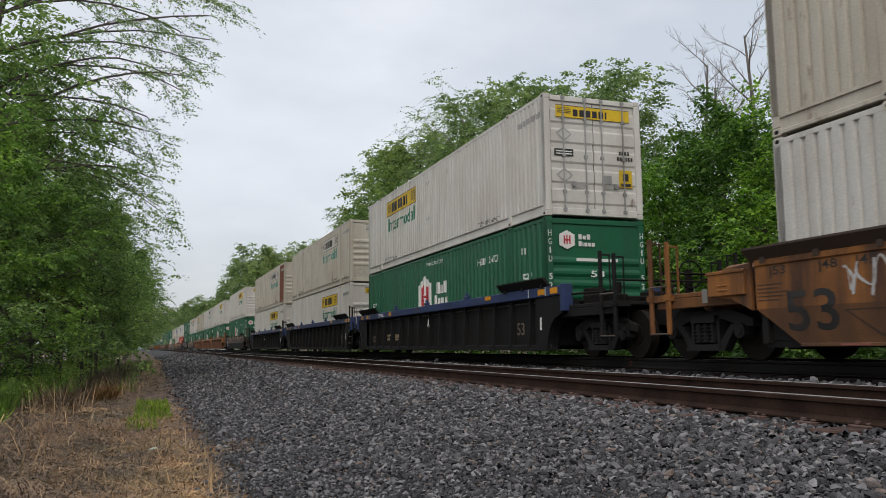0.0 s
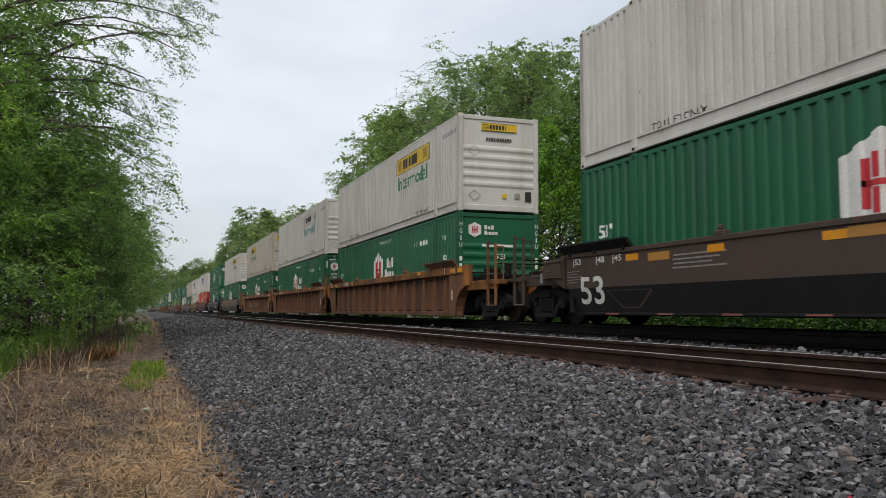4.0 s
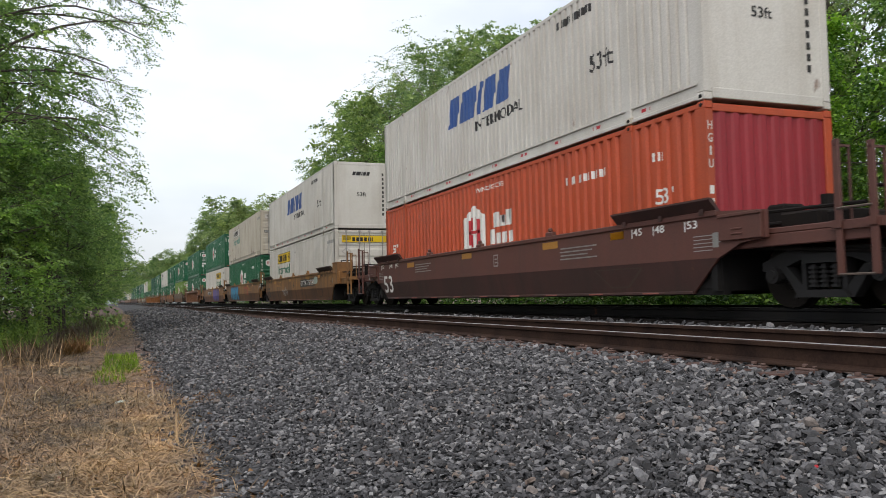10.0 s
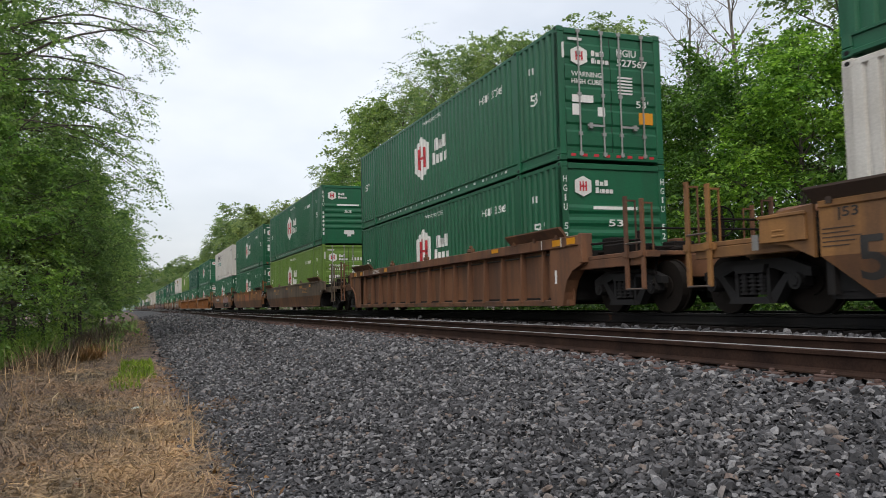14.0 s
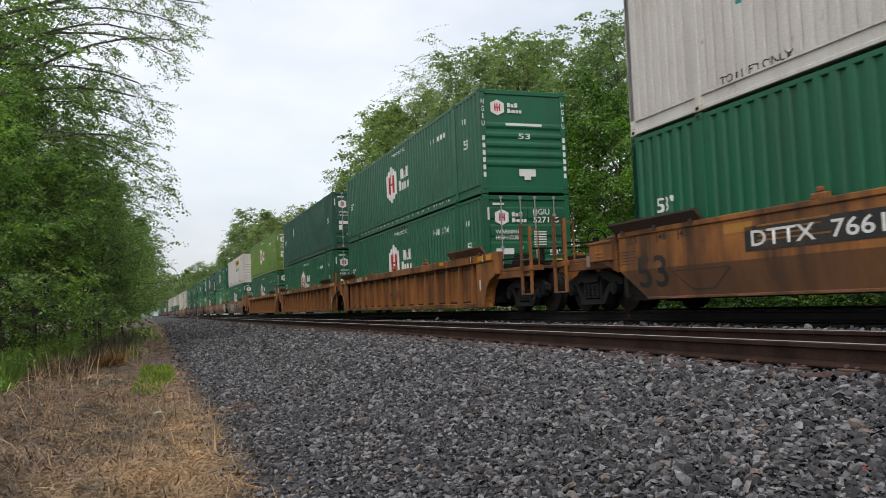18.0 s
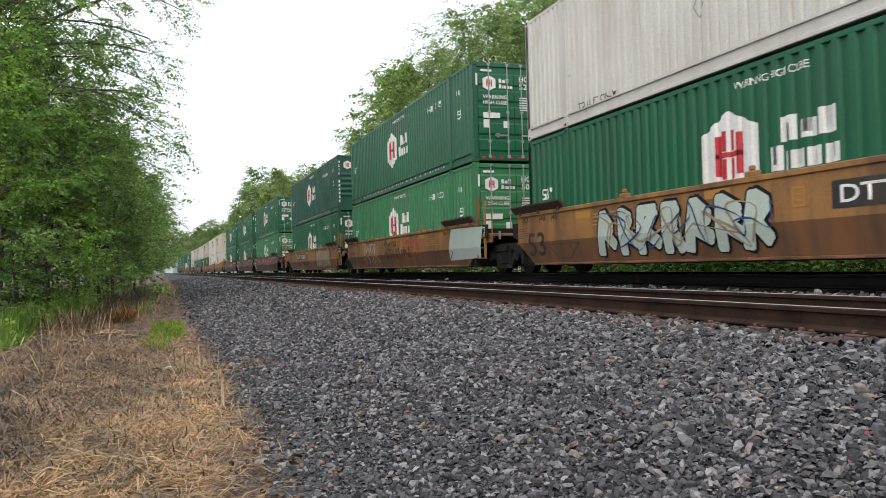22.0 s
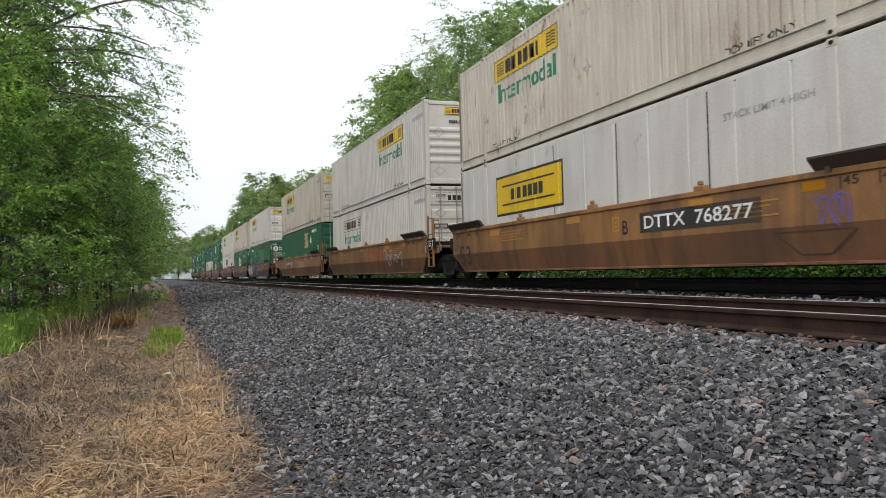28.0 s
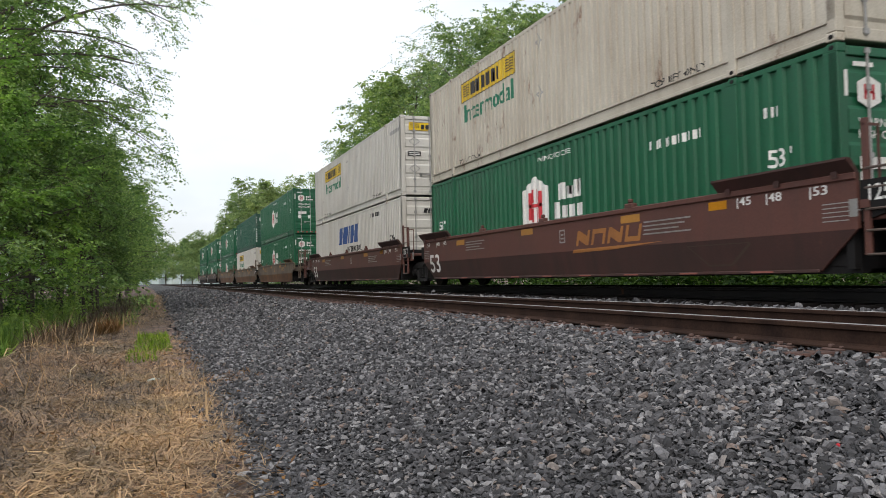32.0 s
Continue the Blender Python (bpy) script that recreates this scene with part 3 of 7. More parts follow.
def stones(name, areas, seed, label):
    """Angular crushed stone: jittered blocks strewn over strips (x0, x1, y0, y1, spacing, size)."""
    rng = np.random.default_rng(seed)
    ring = [k * 2 * math.pi / 5 for k in range(5)]
    base = np.array([[math.cos(a), math.sin(a), -1.0] for a in ring] + [[math.cos(a + 0.3), math.sin(a + 0.3), 1.0] for a in ring])
    faces = np.array([f for k in range(5) for f in ((k, (k + 1) % 5, 5 + k), ((k + 1) % 5, 5 + (k + 1) % 5, 5 + k))] + [(5, 6, 7), (5, 7, 8), (5, 8, 9)])
    vs, fs, count = [], [], 0
    for x0, x1, y0, y1, gap, size in areas:
        gx, gy = np.meshgrid(np.arange(x0, x1, gap), np.arange(y0, y1, gap))
        n = gx.size
        px = gx.ravel() + rng.uniform(-0.5, 0.5, n) * gap
        py = gy.ravel() + rng.uniform(-0.5, 0.5, n) * gap
        lim = np.array([0.55 + 0.25 * noise.noise((0.0, b * 1.1, 7.0)) for b in py]) + rng.exponential(0.10, n) * np.where(rng.random(n) < 0.25, -1.5, 1)
        keep = px > lim
        px, py = px[keep], py[keep]
        n = len(px)
        s = size * np.clip(rng.lognormal(0, 0.34, n), 0.5, 1.9) * np.clip(0.74 + 0.11 * px, 0.78, 1.12)
        dims = np.stack([s * rng.uniform(1.0, 1.8, n), s * rng.uniform(0.6, 1.05, n), s * rng.uniform(0.26, 0.58, n)], 1) * 0.53
        v = base[None] * dims[:, None, :] * rng.uniform(0.62, 1.2, (n, 10, 3))
        shrink = rng.uniform(0.3, 0.95, n)[:, None]
        v[:, 5:, 0] = v[:, 5:, 0] * shrink + (dims[:, 0] * rng.uniform(-0.4, 0.4, n))[:, None]
        v[:, 5:, 1] = v[:, 5:, 1] * shrink + (dims[:, 1] * rng.uniform(-0.4, 0.4, n))[:, None]
        a, b, c = rng.uniform(0, 6.28, n), rng.normal(0, 0.44, n), rng.normal(0, 0.44, n)
        ca, sa, cb, sb, cc, sc = np.cos(a), np.sin(a), np.cos(b), np.sin(b), np.cos(c), np.sin(c)
        z0, o = np.zeros(n), np.ones(n)
        rz = np.stack([ca, -sa, z0, sa, ca, z0, z0, z0, o], 1).reshape(n, 3, 3)
        rx = np.stack([o, z0, z0, z0, cb, -sb, z0, sb, cb], 1).reshape(n, 3, 3)
        ry = np.stack([cc, z0, sc, z0, o, z0, -sc, z0, cc], 1).reshape(n, 3, 3)
        v = np.einsum("nij,nkj->nki", rz @ rx @ ry, v)
        pz = np.array([land(p + bend(q), q) for p, q in zip(px, py)]) + 0.022 + dims[:, 2] * rng.uniform(0.1, 1.5, n) + 0.7 * size * rng.random(n) ** 2
        v += np.stack([px + np.array([bend(q) for q in py]), py, pz], 1)[:, None, :]
        vs.append(v.reshape(-1, 3))
        fs.append((faces[None] + (count + np.arange(n) * 10)[:, None, None]).reshape(-1, 3))
        count += n * 10
    ob = new(name, mesh_np(name, np.concatenate(vs), np.concatenate(fs), M["stone"]))
    return tagged(ob, label, "ballast stones", kind="stuff")


stones("ballast_stones", [(0.3, 4.3, 1.7, 8.5, 0.0265, 0.0285), (0.3, 4.3, 8.5, 16, 0.034, 0.034), (0.3, 4.3, 16, 30, 0.055, 0.046), (0.3, 4.3, 30, 55, 0.085, 0.066), (0.3, 4.3, 55, 110, 0.17, 0.11)], 3, "loose grey crushed stones on the track shoulder")
stones("ballast_stones", [(4.3, 4.85, 1.7, 20, 0.04, 0.036), (4.95, 6.3, 2, 20, 0.1, 0.055), (6.5, 8.6, 2, 30, 0.07, 0.06)], 4, "loose grey crushed stones between the rails")

# ---- trees ----


def tube(vs, fs, pts, radii, n=6):
    """A tapered limb through pts, added to lists of vertices and quads."""
    base = len(vs)
    for i, p in enumerate(pts):
        d = (pts[min(i + 1, len(pts) - 1)] - pts[max(i - 1, 0)]).normalized()
        u = d.orthogonal().normalized()
        w = d.cross(u)
        for k in range(n):
            a = 2 * math.pi * k / n
            q = p + radii[i] * (math.cos(a) * u + math.sin(a) * w)
            vs.append((q.x, q.y, q.z))
    for i in range(len(pts) - 1):
        for k in range(n):
            a, b = base + i * n + k, base + i * n + (k + 1) % n
            fs.append((a, b, b + n, a + n))


def limb(rnd, start, way, length, r, segs=6, droop=0.0, wander=0.25):
    pts, radii, p, d = [start.copy()], [r], start.copy(), way.normalized()
    for i in range(segs):
        d = (d + Vector((rnd.gauss(0, wander), rnd.gauss(0, wander), rnd.gauss(0, wander) - droop)) * 0.35).normalized()
        p = p + d * length / segs
        pts.append(p.copy())
        radii.append(r * (1 - 0.85 * (i + 1) / segs))
    return pts, radii


def rhombs(p, ax, up, ln, rng):
    """Pointed folded leaves at p along ax, facing up, of length ln: vertices and quads."""
    n = len(p)
    ax = ax / np.maximum(np.linalg.norm(ax, axis=1, keepdims=True), 1e-6)
    side = np.cross(ax, up)
    side /= np.maximum(np.linalg.norm(side, axis=1, keepdims=True), 1e-6)
    nrm = np.cross(side, ax)
    wd = ln * rng.uniform(0.26, 0.40, (n, 1))
    fold = wd * 0.25
    v = np.stack([p, p + ax * ln * 0.45 + side * wd + nrm * fold, p + ax * ln - nrm * fold * 0.5, p + ax * ln * 0.45 - side * wd + nrm * fold], 1).reshape(-1, 3)
    return v, np.arange(n * 4, dtype=np.int32).reshape(-1, 4)


def leaf_mesh(name, centres, spread, per, size, rng, mat, droop=0.3, flat=0.6):
    """Loose leaves strewn round each centre."""
    c = np.repeat(np.asarray(centres, dtype=float), per, axis=0)
    n = len(c)
    off = rng.normal(0, 1, (n, 3))
    off /= np.maximum(np.linalg.norm(off, axis=1, keepdims=True), 1e-6)
    off *= (rng.random((n, 1)) ** 0.45) * spread
    off[:, 2] *= flat
    ax = rng.normal(0, 1, (n, 3)) + off / max(spread, 1e-6) * 0.8
    ax[:, 2] = ax[:, 2] * 0.5 - droop
    v, q = rhombs(c + off, ax, rng.normal(0, 0.55, (n, 3)) + np.array([0, 0, 1.0]), size * rng.uniform(0.6, 1.35, (n, 1)), rng)
    return mesh_np(name, v, q, mat)


def spray_mesh(name, tips, sprays, leaves, length, size, rng, mat, droop=0.2, fan=0.75):
    """Flat leafy sprays that fan out from each tip (place, way): leaves set in two rows along a drooping stalk."""
    p = np.repeat(np.array([tuple(a) for a, b in tips]), sprays, axis=0)
    a = np.repeat(np.array([tuple(b) for a, b in tips]), sprays, axis=0)
    n = len(p)
    a = a / np.maximum(np.linalg.norm(a, axis=1, keepdims=True), 1e-6) + rng.normal(0, fan, (n, 3))
    a[:, 2] = a[:, 2] * 0.4 - droop * rng.random(n)
    a /= np.maximum(np.linalg.norm(a, axis=1, keepdims=True), 1e-6)
    long = length * rng.uniform(0.55, 1.3, (n, 1))
    up = np.array([0, 0, 1.0]) + rng.normal(0, 0.28, (n, 3)) - a * 0.2
    side = np.cross(a, up)
    side /= np.maximum(np.linalg.norm(side, axis=1, keepdims=True), 1e-6)
    vs, qs = [], []
    for k in range(leaves):
        f = (k + 0.6) / leaves
        hand = 0.0 if k == leaves - 1 else (1.0 if k % 2 else -1.0)
        at = p + a * long * f - np.array([0, 0, 1.0]) * long * 0.28 * f * f + rng.normal(0, 0.03 * length, (n, 3))
        ax = a * 0.6 + side * hand * (1.0 - 0.3 * f) + rng.normal(0, 0.28, (n, 3)) - np.array([0, 0, 0.2])
        v, q = rhombs(at, ax, up + rng.normal(0, 0.35, (n, 3)), size * rng.uniform(0.65, 1.3, (n, 1)) * (1.1 - 0.3 * f), rng)
        qs.append(q + sum(len(w) for w in vs))
        vs.append(v)
    return mesh_np(name, np.concatenate(vs), np.concatenate(qs), mat)


TREES = {}


def tree_meshes(key, h, crown_r, seed, leaf, per, size, low=0.25, lean=(0, 0), limbs=16, bare=False, spread=0.9, bark="bark", trunk_r=None, flat=0.42):
    """Trunk-and-limb mesh and crown mesh of one tree of height h, base at the origin."""
    rnd, rng = random.Random(seed), np.random.default_rng(seed)
    vs, fs, tips = [], [], []
    r0 = trunk_r or h * 0.014 + 0.02
    trunk, tr = limb(rnd, Vector((0, 0, -0.3)), Vector((lean[0], lean[1], 1)), h * 0.9, r0, 9, -0.15, 0.12)
    tube(vs, fs, trunk, tr, 7)
    for i in range(limbs):
        f = low + (1 - low) * (i + rnd.random()) / limbs
        k = min(int(f * 9), 8)
        start = trunk[k].lerp(trunk[k + 1], f * 9 - k)
        a = i * 2.4 + rnd.uniform(-0.5, 0.5)
        reach = crown_r * (1.05 - 0.65 * max(0.0, f - 0.35)) * rnd.uniform(0.6, 1.12)
        way = Vector((math.cos(a), math.sin(a), 0.35 + 0.8 * f + rnd.uniform(-0.15, 0.2)))
        pts, rad = limb(rnd, start, way, reach, max(0.015, tr[k] * 0.5), 6, 0.12 if not bare else -0.1)
        tube(vs, fs, pts, rad, 4)
        for j in range(2, 7):
            for s in range(2):
                w2 = (pts[j] - pts[j - 1]).normalized() + Vector((rnd.gauss(0, 0.7), rnd.gauss(0, 0.7), rnd.gauss(0.1, 0.5)))
                p2, r2 = limb(rnd, pts[j], w2, reach * rnd.uniform(0.22, 0.42), max(0.007, rad[j] * 0.55), 2 if not bare else 3, 0.05)
                tube(vs, fs, p2, r2, 3)
                out = Vector((p2[-1].x - trunk[k].x, p2[-1].y - trunk[k].y, 0.0)).normalized() * 0.6 + (p2[-1] - p2[-2]).normalized()
                tips += [(p2[-1], out), (p2[-2], out)]
                if bare:
                    for q in range(2):
                        w3 = w2 + Vector((rnd.gauss(0, 0.9), rnd.gauss(0, 0.9), rnd.gauss(0.3, 0.4)))
                        p3, r3 = limb(rnd, p2[1 + q], w3, reach * 0.18, 0.006, 2, 0)
                        tube(vs, fs, p3, r3, 3)
    TREES[key] = (mesh_np("trunk", vs, fs, M[bark]), spray_mesh("crown", tips, max(2, round(per / 8)), 8, crown_r * 0.2 * spread, size, rng, M[leaf], 0.35, 0.7 + flat * 0.2) if per else None)


def tree(key, x, y, turn, scale, label, category="tree", group="", height=None):
    px = x + bend(y)
    if height:
        scale = height / max(v.co.z for v in TREES[key][0].vertices)
    base = new("tree")
    base.matrix_basis = pose(px, y, land(px, y) - 0.05, 0, 0, turn) @ Matrix.Diagonal((scale, scale, scale, 1))
    tagged(base, label, category, group=group)
    link_mesh("trunk", TREES[key][0], base)
    if TREES[key][1]:
        link_mesh("crown", TREES[key][1], base)
    return base


tree_meshes("bush_a", 5.5, 2.9, 11, "leaf_mid", 32, 0.12, 0.1, (0.05, 0), 18, spread=0.85, trunk_r=0.07)
tree_meshes("bush_b", 6.5, 3.0, 12, "leaf_fresh", 32, 0.12, 0.12, (-0.05, 0.1), 18, spread=0.85, trunk_r=0.08)
tree_meshes("mid_a", 11, 4.0, 13, "leaf_mid", 32, 0.17, 0.15, (0.1, 0), 24, spread=0.9)
tree_meshes("mid_b", 12, 4.2, 14, "leaf_dark", 32, 0.17, 0.2, (0, 0.06), 24, spread=0.9)
tree_meshes("edge", 10, 4.3, 25, "leaf_mid", 32, 0.13, 0.16, (0.12, -0.03), 28, spread=0.78)
tree_meshes("lush", 8.5, 3.6, 15, "leaf_lush", 48, 0.15, 0.08, (0, 0), 26, spread=1.0, flat=0.6)
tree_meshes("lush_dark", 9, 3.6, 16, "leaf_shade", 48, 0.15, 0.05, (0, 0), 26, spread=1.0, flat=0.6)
tree_meshes("tall_a", 18, 5.2, 17, "leaf_haze", 24, 0.27, 0.3, (0.06, 0), 34, spread=1.0)
tree_meshes("tall_b", 19, 5.0, 18, "leaf_haze", 24, 0.24, 0.3, (-0.05, 0), 34, spread=0.9)
tree_meshes("tall_c", 20, 5.6, 19, "leaf_mist_soft", 32, 0.30, 0.25, (0, 0), 34, spread=1.0)
tree_meshes("misty", 20, 7.4, 26, "leaf_haze", 40, 0.46, 0.15, (0, 0), 30, spread=1.0)
tree_meshes("sparse", 17, 4.5, 20, "leaf_haze", 16, 0.15, 0.3, (0, 0), 28, spread=1.0, bark="pale_bark")
tree_meshes("bare", 12, 2.6, 21, "leaf_haze", 0, 0.2, 0.45, (0, 0), 16, bare=True, bark="pale_bark")

# wood beside the path
for key, x, y, turn, s, lab in [
    ("bush_a", -4.6, 17.5, 40, 0.8, "bushy green sapling at the edge of the path"),
    ("bush_b", -5.0, 21.5, 200, 1.05, "bushy green sapling at the edge of the path"),
    ("bush_a", -5.4, 25, 120, 1.15, "leafy young tree with thin dark stems"),
    ("edge", -6.6, 28.5, 10, 1.22, "leafy young tree with thin dark stems"),
    ("bush_b", -4.2, 31, 80, 1.0, "leafy young tree with thin dark stems"),
    ("edge", -4.6, 35, 250, 1.08, "leafy tree leaning over the path"),
    ("mid_b", -7.4, 36, 250, 1.3, "dense green tree beside the path"),
    ("edge", -4.0, 40.5, 170, 1.12, "leafy tree leaning over the path"),
    ("bush_a", -3.2, 45, 300, 1.0, "low leafy tree beside the path"),
    ("mid_a", -4.2, 47, 33, 1.0, "dense green tree beside the path"),
    ("edge", -3.8, 55, 95, 1.05, "leafy tree leaning over the path"),
    ("bush_b", -2.9, 60, 10, 1.1, "low leafy tree beside the path"),
    ("mid_b", -3.8, 66, 140, 1.05, "dense green tree beside the path"),
    ("mid_a", -3.2, 76, 220, 1.0, "dense green tree beside the path"),
    ("mid_a", -3.6, 88, 15, 1.1, "dense green tree beside the path"),
    ("mid_b", -2.8, 102, 60, 1.1, "dense green tree beside the path"),
    ("mid_b", -3.4, 120, 320, 1.2, "dense green tree beside the path"),
    ("mid_a", -3.4, 142, 100, 1.3, "dense green tree beside the path"),
    ("misty", -3.6, 168, 70, 0.75, "distant tree in haze-pale green beside the path"),
    ("misty", -3.5, 200, 10, 0.75, "distant tree in haze-pale green beside the path"),
    ("misty", -3.5, 240, 110, 0.8, "distant tree in haze-pale green beside the path"),
    ("misty", -3.0, 300, 10, 0.85, "distant tree in haze-pale green beside the path"),
    ("misty", -2.0, 370, 210, 0.9, "distant tree in haze-pale green beside the path"),
    ("mid_b", -9.5, 42, 77, 1.15, "dense green tree further into the wood"),
    ("mid_a", -10, 50, 20, 1.2, "dense green tree further into the wood"),
    ("mid_b", -10, 60, 200, 1.25, "dense green tree further into the wood"),
    ("mid_a", -11, 74, 20, 1.3, "dense green tree further into the wood"),
    ("mid_b", -12, 92, 130, 1.3, "dense green tree further into the wood"),
    ("edge", -8.8, 32, 150, 1.4, "leafy young tree further into the wood"),
    ("bush_a", -7.4, 24, 10, 1.1, "leafy young tree further into the wood"),
]:
    tree(key, x, y, turn, s, lab, group="trees beside the path")

tree_meshes("stem", 8.5, 1.3, 27, "leaf_mid", 14, 0.12, 0.45, (0.06, 0), 12, spread=1.2, trunk_r=0.085)
for x, y, turn, s in [(-4.9, 19.5, 0, 0.8), (-4.5, 23.5, 120, 0.9), (-4.3, 26.5, 60, 1.0), (-4.9, 28, 250, 1.1), (-3.9, 33, 200, 0.9), (-3.7, 38, 300, 1.0), (-3.4, 42.5, 30, 0.95), (-3.1, 50, 90, 1.0), (-3.9, 30, 75, 1.05), (-3.2, 32, 15, 0.9), (-2.75, 36, 140, 0.95), (-2.4, 39.5, 220, 1.0), (-2.9, 43.5, 310, 1.05), (-1.9, 50, 45, 0.95)]:
    tree("stem", x, y, turn, s, "slender dark-stemmed sapling at the edge of the wood", group="trees beside the path")

# wood behind the train
for key, x, y, turn, s, lab in [
    ("lush", 16.5, 7.5, 10, 0.95, "lush bright green tree behind the train"),
    ("lush_dark", 17.5, 12, 60, 0.95, "lush tree in shade-dark green behind the train"),
    ("lush", 16.5, 16.5, 200, 0.95, "lush bright green tree behind the train"),
    ("lush_dark", 17.5, 20, 130, 0.84, "lush tree in shade-dark green behind the train"),
    ("lush", 17.2, 24, 300, 0.82, "lush bright green tree behind the train"),
    ("lush_dark", 18.6, 28, 20, 1.05, "lush tree in shade-dark green behind the train"),
    ("lush", 16.6, 31, 20, 0.95, "lush bright green tree behind the train"),
    ("mid_b", 19, 36, 90, 0.95, "dense green tree behind the train"),
    ("lush", 17, 40, 40, 1.1, "lush bright green tree behind the train"),
    ("mid_a", 17.5, 48, 10, 1.05, "dense green tree behind the train"),
    ("lush", 17, 56, 70, 1.2, "lush bright green tree behind the train"),
    ("mid_b", 17, 66, 210, 1.05, "dense green tree behind the train"),
    ("mid_b", 18.5, 116, 95, 0.95, "dense green tree behind the train"),
    ("mid_a", 18.5, 128, 95, 0.95, "dense green tree behind the train"),
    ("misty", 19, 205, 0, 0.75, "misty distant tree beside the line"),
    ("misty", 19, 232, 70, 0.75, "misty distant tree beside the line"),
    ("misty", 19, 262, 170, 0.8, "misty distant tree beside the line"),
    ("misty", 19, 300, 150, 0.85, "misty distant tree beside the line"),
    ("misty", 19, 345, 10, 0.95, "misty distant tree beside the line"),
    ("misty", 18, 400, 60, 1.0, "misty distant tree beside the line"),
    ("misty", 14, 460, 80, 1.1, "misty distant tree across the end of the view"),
    ("lush_dark", 20.6, 25.5, 70, 1.0, "lush tree in shade-dark green behind the train"),
    ("lush_dark", 19.6, 22.3, 20, 1.0, "lush tree in shade-dark green behind the train"),
    ("lush_dark", 20.6, 19.5, 200, 0.95, "lush tree in shade-dark green behind the train"),
    ("bare", 23.5, 26.2, 20, 1.35, "leafless tree with fine pale twigs"),
    ("bare", 24, 29.5, 130, 1.2, "leafless tree with fine pale twigs"),
    ("bare", 24.5, 32, 240, 1.4, "leafless tree with fine pale twigs"),
    ("tall_b", 22.3, 19.5, 250, 0.8, "tall dark-leaved tree behind the train"),
    ("mid_b", 24, 8, 250, 1.2, "dense green tree behind the train"),
]:
    tree(key, x, y, turn, s, lab, group="trees behind the train")


# tall row at the back of that wood, by height
for key, x, y, turn, h, lab in [
    ("tall_b", 22.0, 34.5, 30, 14.6, "tall thin-leaved tree with drooping sprays"),
    ("tall_b", 22.0, 37.5, 160, 16.6, "tall thin-leaved tree with drooping sprays"),
    ("tall_b", 21.5, 43.5, 240, 18.4, "tall thin-leaved tree with drooping sprays"),
    ("tall_a", 22.2, 48.5, 70, 19.4, "tall tree in haze-pale green"),
    ("tall_b", 21.5, 53.0, 100, 20.0, "tall thin-leaved tree with drooping sprays"),
    ("sparse", 21.5, 59.5, 10, 22.0, "thinly leafed pale tree behind the train"),
    ("sparse", 21.8, 64.5, 110, 22.4, "thinly leafed pale tree behind the train"),
    ("tall_c", 21.5, 70.5, 30, 20.5, "tall fresh-green tree behind the train"),
    ("tall_c", 24.0, 80, 160, 22.0, "tall fresh-green tree behind the train"),
    ("tall_a", 23.0, 93, 250, 19.0, "tall tree in haze-pale green"),
    ("tall_a", 22.5, 106, 10, 16.5, "tall tree in haze-pale green"),
    ("tall_b", 22.0, 120, 200, 14.5, "tall thin-leaved tree with drooping sprays"),
    ("misty", 22.5, 152, 10, 21.0, "tall round-topped tree in the mist"),
    ("misty", 22.3, 172, 200, 22.5, "tall round-topped tree in the mist"),
    ("misty", 21.0, 192, 100, 23.0, "tall round-topped tree in the mist"),
]:
    tree(key, x, y, turn, 1.0, lab, group="trees behind the train", height=h)


def spread_at(z):
    """How far the sprays reach out over the path at a height up the trunk: widest near the top."""
    return float(np.interp(z, [9, 10.6, 11.6, 12.4, 13.2, 20], [7.2, 8.1, 8.4, 8.6, 9.7, 9.9]))


